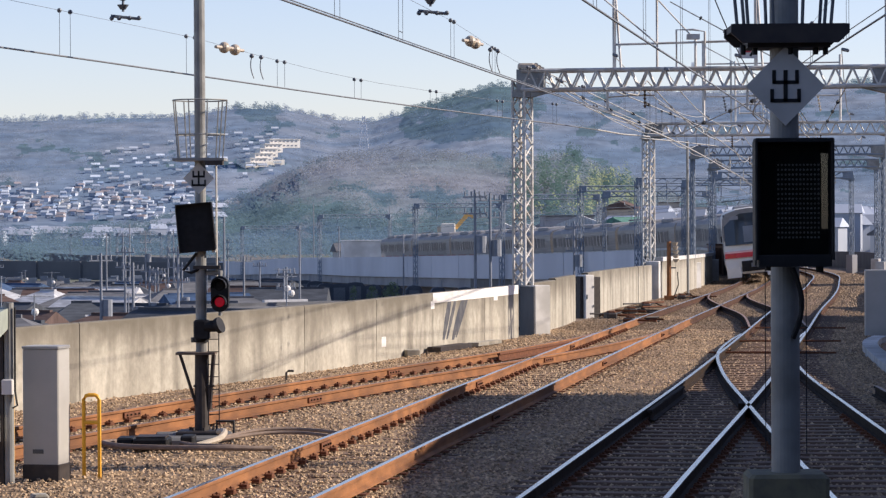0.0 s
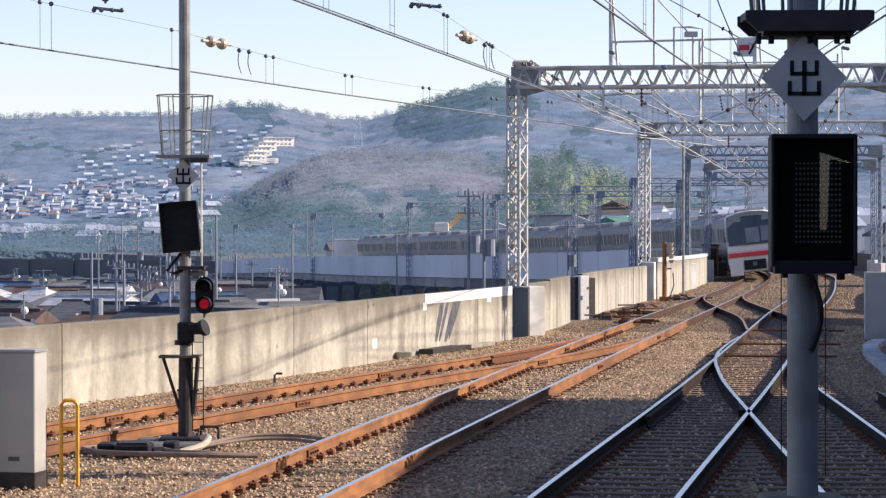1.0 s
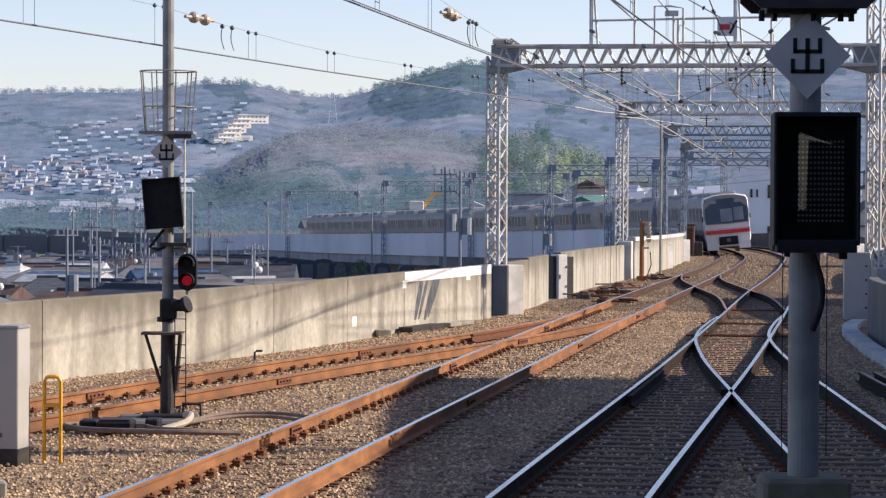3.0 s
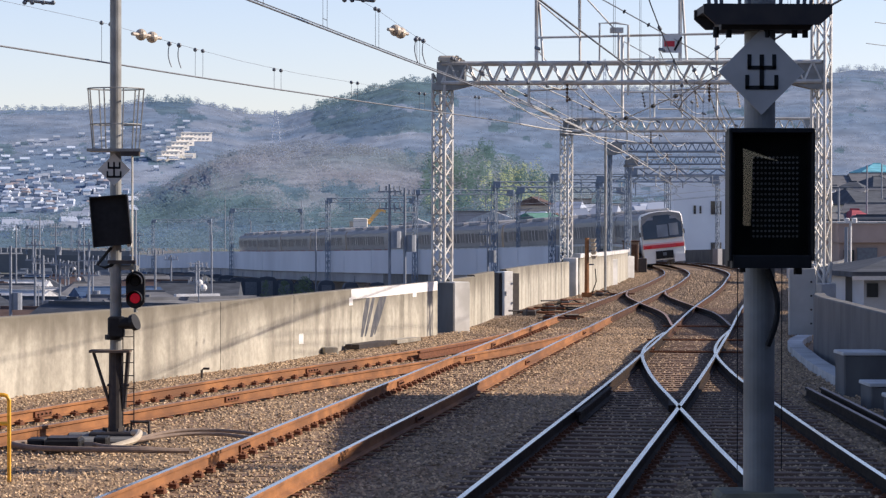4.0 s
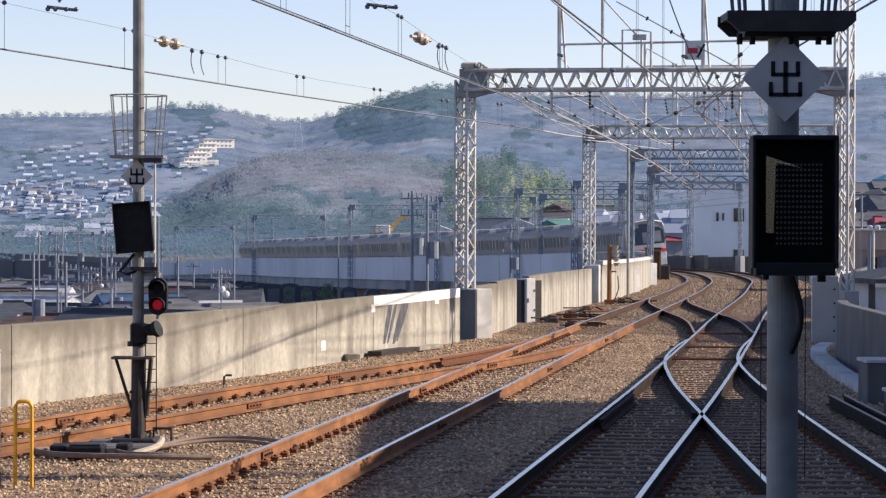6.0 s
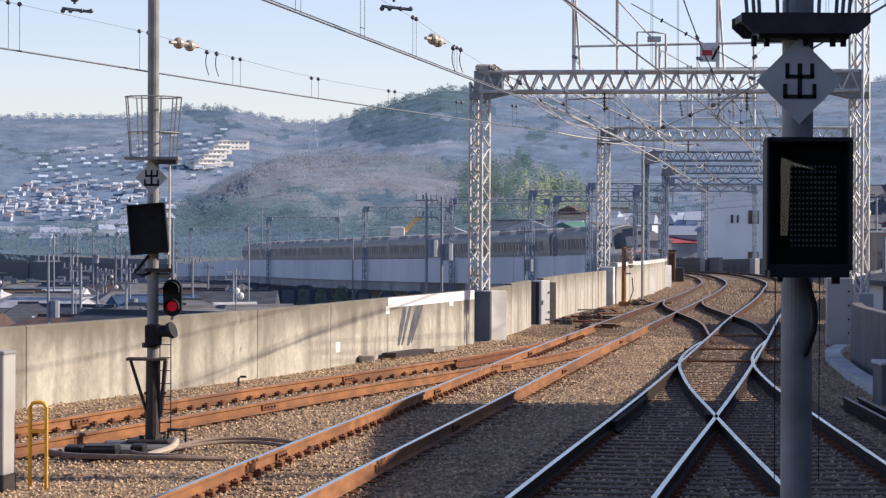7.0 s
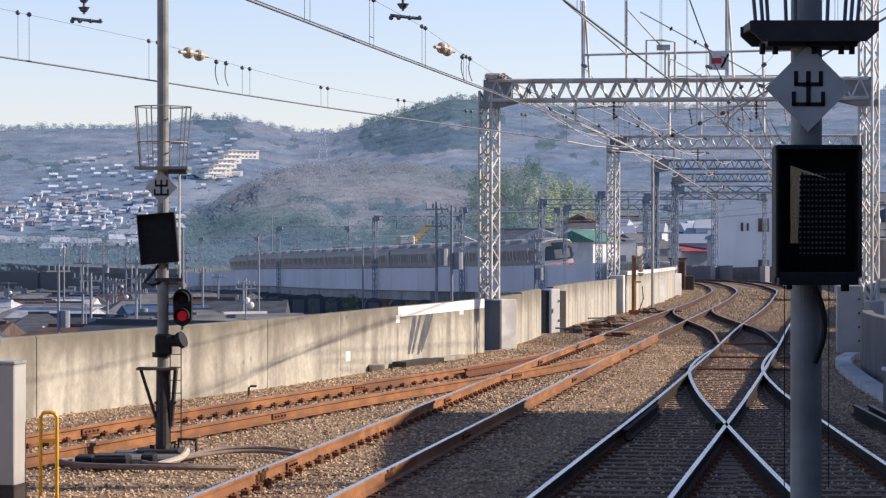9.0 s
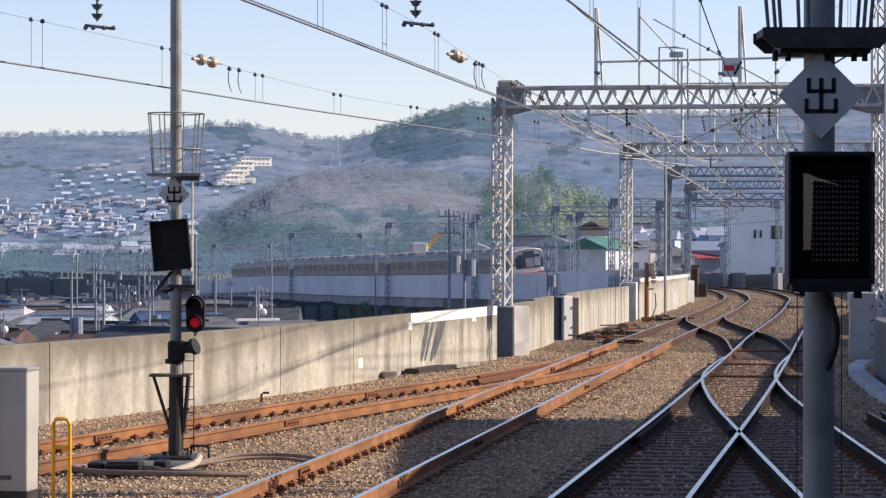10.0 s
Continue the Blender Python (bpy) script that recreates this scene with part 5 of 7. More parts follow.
def woods():
    rnd = random.Random(7)
    bare, green, bamboo, front, grove = Geo(), Geo(), Geo(), Geo(), Geo()
    n = 0
    while n < 10500:
        a = rnd.uniform(-0.21, 0.27)
        if rnd.random() < 0.5:
            y = rnd.uniform(1750, 2850)
            k = 1.0
        else:
            y = rnd.uniform(900, 1420)
            k = 0.62
        x = a * y
        z = hill_z(x, y) + 0.8
        e = (z + 2 - 2.6) / y
        if z < -4 or (in_town(a, e) and rnd.random() < 0.35):
            continue
        if y < 1500 and FRONT(a) < 0.004:
            continue
        n += 1
        h = rnd.uniform(4, 6.5) * (0.75 + 0.4 * k) * (1.0 if y < 2680 else rnd.choice((1, 1, 1.15, 1.45)))
        c = cover(a, x, y, e)
        tgt = (bare, green, front)[c]
        crest = y > 2640 or 1190 < y < 1420
        tree_shards(tgt, rnd, x, y, z - (0.2 if crest else 1.2), rnd.uniform(2.2, 3.8) * (0.7 + 0.4 * k), h * (0.8 if c != 1 else 1.0), (60 if y > 2640 else 34) if crest else 20, 0.6)
    for _ in range(1500):
        a, y = rnd.uniform(0.012, 0.056), rnd.uniform(900, 1250)
        x = a * y
        z = hill_z(x, y)
        e = (z - 2.6) / y
        if not -0.004 < e < 0.0185 - 0.55 * abs(a - 0.031) + 0.007 * noise.noise((a * 160, y * 0.02, 4)) or noise.noise((a * 220, y * 0.03, 8)) < -0.12:
            continue
        yel = a > 0.034 + 0.006 * noise.noise((a * 300, y * 0.01, 0)) and e < 0.0115
        tree_shards(bamboo if rnd.random() < (0.42 if yel else 0.02) else grove, rnd, x, y, z, rnd.uniform(1.6, 2.6), rnd.uniform(5, 11), 26, 0.6)
    tagged(part("bare_woods", bare, "crownsoil"), "leafless winter woods coloured haze blue on the hillside", "woods", kind="stuff")
    tagged(part("foothill_woods", front, "crownbrown"), "leafless woods coloured haze blue-grey on the nearer hill", "woods", kind="stuff")
    tagged(part("evergreen_woods", green, "crowngreen"), "dark evergreen trees coloured haze blue on the hillside", "woods", kind="stuff")
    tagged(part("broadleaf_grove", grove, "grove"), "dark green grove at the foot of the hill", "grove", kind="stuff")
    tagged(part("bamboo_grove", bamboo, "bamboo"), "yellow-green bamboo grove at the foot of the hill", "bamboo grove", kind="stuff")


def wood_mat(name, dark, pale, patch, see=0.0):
    """Distant woodland: broad drifts, single crowns and fine twigs, with normals bent to one slant to even the shading.
    """
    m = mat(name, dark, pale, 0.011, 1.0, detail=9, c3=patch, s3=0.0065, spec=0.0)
    N, L = m.node_tree.nodes, m.node_tree.links
    b = N["Principled BSDF"]
    col = b.inputs["Base Color"].links[0].from_socket
    tc, nz, mr, hs = N.new("ShaderNodeTexCoord"), N.new("ShaderNodeTexNoise"), N.new("ShaderNodeMapRange"), N.new("ShaderNodeHueSaturation")
    nz.inputs["Scale"].default_value, nz.inputs["Detail"].default_value = 0.045, 7.0
    L.new(tc.outputs["Object"], nz.inputs["Vector"])
    mr.inputs["From Min"].default_value, mr.inputs["From Max"].default_value = 0.3, 0.7
    mr.inputs["To Min"].default_value, mr.inputs["To Max"].default_value = 0.74, 1.2
    L.new(nz.outputs["Fac"], mr.inputs["Value"])
    L.new(mr.outputs[0], hs.inputs["Value"])
    L.new(col, hs.inputs["Color"])
    L.new(hs.outputs["Color"], b.inputs["Base Color"])
    g, vm = N.new("ShaderNodeNewGeometry"), N.new("ShaderNodeMix")
    vm.data_type = "VECTOR"
    vm.inputs["Factor"].default_value = 0.75
    vm.inputs["B"].default_value = (0.12, -0.3, 0.94)
    L.new(g.outputs["Normal"], vm.inputs["A"])
    nn = N.new("ShaderNodeVectorMath")
    nn.operation = "NORMALIZE"
    L.new(vm.outputs["Result"], nn.inputs[0])
    L.new(nn.outputs[0], b.inputs["Normal"])
    if see:   # open lattice of twigs
        tb, ms = N.new("ShaderNodeBsdfTransparent"), N.new("ShaderNodeMixShader")
        ms.inputs[0].default_value = see
        L.new(b.outputs[0], ms.inputs[1])
        L.new(tb.outputs[0], ms.inputs[2])
        L.new(ms.outputs[0], N["Material Output"].inputs["Surface"])
    return m


# The blue haze over the distant woods is put into these colours.
for key, nm, dark, pale, patch in (("soil", "haze_blue_bare_woodland", (0.135, 0.188, 0.268), (0.222, 0.262, 0.325), (0.148, 0.208, 0.292)),
                                   ("brown", "haze_blue_foothill_woodland", (0.160, 0.195, 0.246), (0.240, 0.258, 0.296), (0.160, 0.210, 0.238)),
                                   ("green", "haze_blue_evergreen_woodland", (0.080, 0.130, 0.192), (0.120, 0.176, 0.222), (0.100, 0.160, 0.182))):
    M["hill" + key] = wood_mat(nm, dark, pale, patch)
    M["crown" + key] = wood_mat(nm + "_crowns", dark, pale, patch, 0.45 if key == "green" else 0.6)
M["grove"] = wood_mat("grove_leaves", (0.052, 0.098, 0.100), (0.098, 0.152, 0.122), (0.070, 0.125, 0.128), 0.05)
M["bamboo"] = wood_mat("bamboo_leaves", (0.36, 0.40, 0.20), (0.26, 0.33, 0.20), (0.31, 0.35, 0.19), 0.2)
def pane_glass():
    m = bpy.data.materials.new("clear_pane")
    m.use_nodes = True
    N, L = m.node_tree.nodes, m.node_tree.links
    tr, gl, mx, lw = N.new("ShaderNodeBsdfTransparent"), N.new("ShaderNodeBsdfGlossy"), N.new("ShaderNodeMixShader"), N.new("ShaderNodeFresnel")
    tr.inputs[0].default_value = (0.75, 0.76, 0.74, 1)
    gl.inputs["Roughness"].default_value = 0.004
    lw.inputs["IOR"].default_value = 1.5
    L.new(lw.outputs[0], mx.inputs[0])
    L.new(tr.outputs[0], mx.inputs[1])
    L.new(gl.outputs[0], mx.inputs[2])
    L.new(mx.outputs[0], N["Material Output"].inputs["Surface"])
    return m


M["pane"] = pane_glass()
M["mossy"] = mat("mossy_concrete", (0.20, 0.18, 0.11), (0.13, 0.12, 0.085), 9, 0.95, bump=0.3)
M["dotgrey"] = mat("grey_lamp_dot", (0.5, 0.5, 0.5), (0.4, 0.4, 0.4), 30, 0.5)
M["cabinside"] = mat("pale_cab_interior", (0.20, 0.22, 0.24), (0.13, 0.14, 0.16), 1.0, 0.3)
M["pinkband"] = mat("pale_pink_band", (0.75, 0.45, 0.45), (0.7, 0.4, 0.4), 3, 0.4)
M["taillamp"] = mat("tail_lamp_red", (0.6, 0.02, 0.03), (0.5, 0.02, 0.02), 9, 0.2)


def station_shade_blocks():
    """Unseen station blocks and roof slab, added to shade the near tracks and platform."""
    g = Geo().box((27.3, -9.7, 3.0), (29.2, 108.2, 8.0))
    g.box((28, -30, 8), (25, 100, 8))
    g.box((0, -26, 5.6), (24, 56, 0.3))
    g.box((40, 62, 2.0), (50, 35.2, 4.0)).box((37, 32, 7), (26, 24, 11))
    # unseen end wall; its tall slit and transom opening shape the indicator glass reflection
    g.box((-17, -52.1, 2), (52.4, 0.2, 14)).box((15.05, -52.1, 2), (8.7, 0.2, 14)).box((9.95, -52.1, 6.75), (1.5, 0.2, 4.5)).box((9.95, -52.1, -1.35), (1.5, 0.2, 7.3)).box((9.45, -52.1, 3.4), (0.5, 0.2, 2.2))
    for poly in (((9.93, 2.3), (10.7, 2.3), (10.7, 4.08), (10.0, 4.22)), ((9.7, 4.5), (9.7, 4.44), (10.7, 4.10), (10.7, 4.5))):
        g.add([(x, y, z) for y in (-52.2, -52.0) for x, z in poly], [(0, 1, 2, 3), (7, 6, 5, 4), (0, 4, 5, 1), (1, 5, 6, 2), (2, 6, 7, 3), (3, 7, 4, 0)])
    tagged(part("station_shade_blocks", g, "greyconcrete"), "unseen plain station blocks added to shade the near tracks", "station building", kind="structure")


ground_sheet()
railway_bed()
tracks()
parapets()
gantries()
wires()
feeders()
left_mast()
right_mast()
train()
far_viaduct()
old_viaduct()
hills()
woods()
station_shade_blocks()


# ---- lineside things ----
def cabinet():
    x, y, z = -4.56, 28.75, -0.2
    t = thing("relay_cabinet", "tall beige steel relay cabinet on a dark plinth", "cabinet", m=Matrix.Translation((x, y, z)) @ Euler((0, 0, radians(-12))).to_matrix().to_4x4())
    part("body", Geo().bbox((0, 0, 0.92), (0.41, 0.36, 1.04), 0.012), "cabinet", t)
    part("lower_panel", Geo().bbox((0, 0, 0.31), (0.405, 0.355, 0.24), 0.008), "cabinet", t)
    part("plinth", Geo().bbox((0, 0, 0.07), (0.42, 0.37, 0.24), 0.01), "blackrust", t)
    part("vent", Geo().box((-0.03, -0.18, 0.33), (0.12, 0.012, 0.045)), "greyconcrete", t)
    part("roof_lip", Geo().bbox((0, 0, 1.455), (0.425, 0.375, 0.03), 0.008), "cabinet", t)


def yellow_guard(x, y, h=0.92):
    t = thing("yellow_guard_rail", "yellow painted steel hoop guard rail in the ballast", "guard rail", "yellow guard rails", Matrix.Translation((x, y, -0.2)))
    r = 0.022
    pts = [(-0.085, 0, -0.1), (-0.085, 0, h - 0.05), (-0.06, 0, h - 0.01), (-0.03, 0, h), (0.03, 0, h), (0.06, 0, h - 0.01), (0.085, 0, h - 0.05), (0.085, 0, -0.1)]
    part("hoop", Geo().line(pts, r, 8), "yellow", t)
    part("crossbar", Geo().tube((-0.085, 0, 0.62), (0.085, 0, 0.62), r, 8), "yellow", t)


def speaker_post():
    t = thing("speaker_post", "grey post with a horn speaker and small switch box", "loudspeaker", m=Matrix.Translation((-4.9, 28.35, -0.2)))
    part("pole", Geo().tube((0, 0, -0.1), (0, 0, 1.95), 0.055, 12), "mast", t)
    # Dark strip set along the left side of the post.
    part("dark_strip", Geo().box((-0.085, 0.0, 0.9), (0.06, 0.09, 1.9)), "blackrust", t, "dark strip along the left of the post")
    horn = part("speaker", Geo().add([(-0.24, -0.26, 1.60), (-0.05, -0.30, 1.58), (-0.04, -0.30, 1.86), (-0.21, -0.26, 1.84), (-0.10, 0.06, 1.70), (0.02, 0.04, 1.70), (0.02, 0.04, 1.90), (-0.10, 0.06, 1.90)],
                                      [(4, 5, 1, 0), (5, 6, 2, 1), (6, 7, 3, 2), (7, 4, 0, 3), (7, 6, 5, 4), (0, 1, 2, 3)]), "speakergreen", t, "grey-green horn speaker")
    part("mouth", Geo().add([(-0.225, -0.272, 1.62), (-0.075, -0.305, 1.60), (-0.07, -0.305, 1.84), (-0.20, -0.272, 1.825), (-0.20, -0.2, 1.65), (-0.09, -0.2, 1.65), (-0.09, -0.2, 1.8), (-0.18, -0.2, 1.8)],
                            [(0, 1, 2, 3), (4, 5, 1, 0), (5, 6, 2, 1), (6, 7, 3, 2), (7, 4, 0, 3), (7, 6, 5, 4)]), "black", horn)
    part("switch_box", Geo().bbox((0.0, -0.08, 1.05), (0.12, 0.1, 0.16), 0.01), "signwhite", t)
    part("conduit", Geo().line([(0.07, -0.03, 1.9), (0.07, -0.03, 1.0), (0.1, -0.06, 0.85), (0.05, -0.08, 0.82)], 0.012, 5), "black", t)


def feeder_post():
    """Rusty trackside post with a stack of pale insulators."""
    y = 100.0
    t = thing("feeder_post", "rusty brown trackside post with pale insulator stack", "trackside post", m=Matrix.Translation((7.05, y, zt(y) - 0.2)))
    part("post", Geo().tube((0, 0, 0), (0, 0, 2.15), 0.085, 8, r2=0.075).box((0, 0, 0.1), (0.34, 0.34, 0.2)), "rust", t)
    for k in range(5):
        part("insulator", Geo().tube((0.21 + 0.012 * k, 0, 2.12 - 0.15 * k), (0.215 + 0.012 * k, 0, 2.0 - 0.15 * k), 0.13, 10, r2=0.075), "cream", t)
    part("clamp", Geo().box((0.1, 0, 1.2), (0.3, 0.06, 0.05)).box((0.1, 0, 1.7), (0.3, 0.06, 0.05)), "darksteel", t)
    y = 109.0
    q = thing("steel_pole", "thin grey steel pole beside the parapet", "pole", m=Matrix.Translation((8.4, y, zt(y) - 0.2)))
    part("shaft", Geo().tube((0, 0, 0), (0, 0, 6.1), 0.05, 8), "mast", q)
    part("foot", Geo().box((0, 0, 0.06), (0.25, 0.25, 0.12)), "railbrown", q)
    part("cable", Geo().line([(0.3, 0, 1.05), (0.34, 0.02, 0.6), (0.2, 0.05, 0.2), (0.0, 0.2, 0.05)], 0.02, 5), "black", t)


def eased(pts, n=6):
    """The points joined by one smooth line."""
    p = [Vector(q) for q in [pts[0]] + list(pts) + [pts[-1]]]
    out = []
    for i in range(1, len(p) - 2):
        for k in range(n):
            u = k / n
            a, b, c, d = p[i - 1:i + 3]
            out.append(0.5 * (2 * b + (c - a) * u + (2 * a - 5 * b + 4 * c - d) * u * u + (3 * b - a - 3 * c + d) * u ** 3))
    return out + [p[-1]]


def litter():
    # hoses, point machine and boxes beside the signal mast
    t = thing("cable_hose", "brown rubber cable hoses looped on the ballast", "cable", m=Matrix.Translation((-3.4, 33.2, -0.13)))
    for pts, r, lab in (([(-0.95, 0.1, 0), (-1.08, -0.4, 0.02), (-0.75, -0.95, 0.02), (-0.1, -1.2, 0.02), (0.5, -1.3, 0.02), (1.05, -1.15, 0.0)], 0.032, ""),
                        ([(-0.1, -0.6, 0.03), (0.1, -0.95, 0.03), (0.45, -1.1, 0.03), (0.8, -1.05, 0.0)], 0.026, ""),
                        ([(0.3, 0.6, 0.0), (0.7, 1.15, 0.05), (1.2, 1.3, 0.05), (1.7, 1.0, 0.03), (2.0, 0.4, 0)], 0.024, ""),
                        ([(0.3, 0.3, 0.0), (0.8, 0.75, 0.04), (1.3, 0.8, 0.04), (1.8, 0.5, 0.0)], 0.024, ""),
                        ([(0.28, 0.3, 0.1), (0.38, 0.0, 0.12), (0.34, -0.4, 0.06), (0.1, -0.65, 0.0)], 0.04, "pale plastic hose")):
        part("hose", Geo().line(eased(pts), r, 8), "hosepale" if lab else "hose", t, lab)
    p = thing("junction_box", "low black cable junction boxes beside the mast foot", "junction box", m=Matrix.Translation((-3.85, 32.6, -0.17)))
    part("case", Geo().bbox((0, 0, 0.07), (0.42, 0.5, 0.14), 0.02), "black", p)
    part("case", Geo().bbox((0.42, 0.2, 0.07), (0.16, 0.4, 0.16), 0.02), "black", p)
    part("case", Geo().bbox((-0.36, 0.35, 0.06), (0.2, 0.4, 0.12), 0.02), "black", p)
    part("lid", Geo().box((0, 0, 0.15), (0.36, 0.4, 0.025)), "blackrust", p)
    q = thing("concrete_slab", "rough concrete slab at the foot of the mast", "slab", m=Matrix.Translation((-3.5, 34.2, -0.2)))
    part("block", Geo().bbox((0, 0, 0.03), (1.0, 1.2, 0.1), 0.03, 0.1), "greyconcrete", q)
    for (x, y, w) in ((-4.15, 25.6, 0.16), (-1.2, 55.8, 0.3)):
        s = thing("concrete_stub", "small broken concrete block lying in the ballast", "concrete block", "concrete blocks", Matrix.Translation((x, y, -0.2)))
        part("block", Geo().bbox((0, 0, 0.06), (w, 0.22, 0.2), 0.02, 0.3), "concrete", s)
    dp = thing("drain_pipe", "small rusty drain pipe bend against the wall", "drain pipe", "drain pipes", Matrix.Translation((-3.2, 47.3, -0.2)))
    part("pipe", Geo().line([(0, 0, 0), (0, 0, 0.16), (0.03, 0, 0.19), (0.13, -0.02, 0.19)], 0.02, 7), "blackrust", dp)
    copy_thing(dp, Matrix.Translation((-0.9, 55.9, -0.2)))
    # steel plate troughs along the wall
    tr = thing("cable_trough", "dark steel cable trough lying along the wall", "cable trough", m=Matrix.Translation((-0.45, 58.2, -0.14)))
    part("trough", Geo().box((0, 0, 0.03), (0.3, 2.0, 0.10), -0.33), "blackrust", tr)
    part("trough", Geo().box((0.75, 2.1, 0.03), (0.25, 1.6, 0.08), -0.33), "concrete", tr)
    # point machine and rodding near the far turnout
    rnd = random.Random(77)
    for x, y in ((3.9, 78.2), (4.7, 82.5), (4.2, 73.5), (5.5, 88.5), (7.6, 101.5)):
        pm = thing("point_machine", "dark rusty point machine with loose rods beside the track", "point machine", "point machines", Matrix.Translation((x, y, zt(y) - 0.18)))
        part("case", Geo().bbox((0, 0, 0.08), (0.3, 0.55, 0.16), 0.04, rnd.uniform(-0.3, 0.3)), "blackrust", pm)
        part("cover", Geo().bbox((0.02, 0.02, 0.18), (0.2, 0.3, 0.06), 0.02, 0.2), "clip", pm)
        for k in range(4):
            a = rnd.uniform(-0.5, 0.7)
            u, v = rnd.uniform(-0.7, 0.3), rnd.uniform(-1.5, 1.5)
            part("rod", Geo().tube((u, v, 0.06 + 0.03 * k), (u + 0.9 * math.cos(a), v + 1.6 * math.sin(a), 0.05 + 0.03 * k), 0.026, 5), "clip" if k % 2 else "blackrust", pm)
        part("cable", Geo().line([(0.1, 0.2, 0.1), (0.35, 0.6, 0.16), (0.6, 0.5, 0.05), (0.85, 0.9, 0.03)], 0.022, 5), "black", pm)
    bl = thing("relay_cabinet", "narrow white relay cabinet with dark doors in a wall gap", "cabinet", m=Matrix.Translation((3.25, 79.0, zt(79) - 0.2)) @ Euler((0, 0, 0.55)).to_matrix().to_4x4())
    part("body", Geo().bbox((0.0, 0, 0.62), (0.30, 0.4, 1.24), 0.015), "signwhite", bl)
    part("side_door", Geo().box((-0.21, 0.05, 0.6), (0.11, 0.3, 1.2)), "blackrust", bl)
    part("side_door", Geo().box((0.29, 0.05, 0.58), (0.27, 0.3, 1.2)), "blackrust", bl)
    part("hinge", Geo().box((0.12, -0.21, 0.35), (0.03, 0.02, 0.06)).box((0.12, -0.21, 0.9), (0.03, 0.02, 0.06)), "darksteel", bl)
    part("latch", Geo().box((-0.1, -0.21, 0.62), (0.03, 0.03, 0.12)), "darksteel", bl)
    y = 172
    hut = thing("trackside_hut", "weathered brown trackside equipment hut with a low dark annex", "hut", m=Matrix.Translation((14.95, y, zt(y) - 0.2)))
    part("body", Geo().bbox((-0.15, 0, 0.95), (0.8, 2.2, 1.9), 0.03), "sleeper", hut)
    part("roof", Geo().bbox((-0.15, 0, 1.94), (0.92, 2.4, 0.08), 0.02), "railbrown", hut)
    part("annex", Geo().bbox((0.5, -0.3, 0.45), (0.5, 1.6, 0.9), 0.03), "blackrust", hut)
    part("door", Geo().box((-0.15, -1.12, 0.95), (0.55, 0.05, 1.6)), "railbrown", hut)
    gb = thing("relay_cabinet", "pale grey steel equipment cabinet by the gantry column", "cabinet", m=Matrix.Translation((9.55, 64.6, -0.2)))
    part("body", Geo().bbox((0, 0, 0.8), (0.62, 0.4, 1.55), 0.02, -0.1), "cabinet", gb)
    for i in range(4):
        part("bolt", Geo().tube((0.18, -0.22, 0.3 + 0.32 * i), (0.18, -0.25, 0.3 + 0.32 * i), 0.025, 6), "black", gb)
    # edge kerb, spare rails and dark boxes on the right
    k = tagged(new("walkway_kerb"), "pale concrete kerb beside the shaded walkway", "kerb", kind="structure")
    f = spline([(7.3, 40), (7.45, 45.4), (7.95, 53), (8.6, 59), (9.8, 64)])
    for i in range(9):
        y = 43.5 + 2.0 * i
        part("kerb_stone", Geo().sweep([(-0.16, -0.3), (0.16, -0.3), (0.16, 0.02), (-0.16, 0.02)], [(f(v), v, -0.06) for v in (y + 0.02, y + 1, y + 1.98)]), "footing", k)
    for j, dx in enumerate((0.0, 0.22)):
        sr = thing("spare_rail", "spare rusty rail lying beside the track", "rail", "spare rails")
        part("rail", Geo().sweep(RAIL, [(5.95 + dx + 0.03 * (y - 30), y, 0.0) for y in (29, 33, 37, 42)], mats=RMATS), ["darkrust", "rusthead"], sr)
    for x, y, w, h in ((7.35, 43.2, 0.7, 0.65), (7.2, 40.2, 0.6, 0.35), (7.1, 38.0, 0.5, 0.3)):
        bx = thing("equipment_box", "dark grey equipment box in the shade of the wall", "equipment box", "equipment boxes", Matrix.Translation((x, y, -0.2)))
        part("case", Geo().bbox((0, 0, h / 2), (w, 0.9, h), 0.02), "greyconcrete", bx)
        part("lid", Geo().bbox((0, 0, h + 0.02), (w + 0.05, 0.95, 0.05), 0.015), "footing", bx)
    hb = thing("barrier_box", "white and blue painted box beside the post", "box", m=Matrix.Translation((-5.2, 28.3, -0.2)))
    part("case", Geo().bbox((0, 0, 0.62), (0.42, 0.3, 0.32), 0.02), "signwhite", hb)
    part("blue_stripe", Geo().box((0.02, -0.153, 0.56), (0.36, 0.008, 0.12)), "skyblue", hb)
    part("leg", Geo().box((-0.15, 0, 0.23), (0.05, 0.05, 0.5)), "blackrust", hb)
    part("leg", Geo().box((0.15, 0, 0.23), (0.05, 0.05, 0.5)), "blackrust", hb)


def line_insulators():
    """Pairs of cream ball insulators strung in the messenger wires, with jumper loops."""
    for x, y, z, dx in ((-3.31, 37.6, 5.02, 0.19), (0.09, 37.8, 5.10, 0.13)):
        t = thing("line_insulator", "pair of cream disc insulators with looped jumpers in the wire", "insulator", "line insulators")
        for o in (-0.27, 0.27):
            g = Geo()
            g.ball((x + dx * o, y + o, z), 0.08, 12, 8)
            g.tube((x + dx * o - 0.1, y + o - 0.2, z), (x + dx * o + 0.1, y + o + 0.2, z), 0.025, 6)
            part("disc", g, "cream", t)
        for o in (0.25, 0.36):
            pts = [(x + o - 0.03 * math.sin(3.14 * u) + 0.03 * u, y + 3 * o, z - 0.06 - 0.32 * u) for u in np.linspace(0, 1, 7)]
            part("jumper", Geo().line(pts, 0.008, 4).ball(pts[0], 0.035, 6, 4), "darksteel", t)


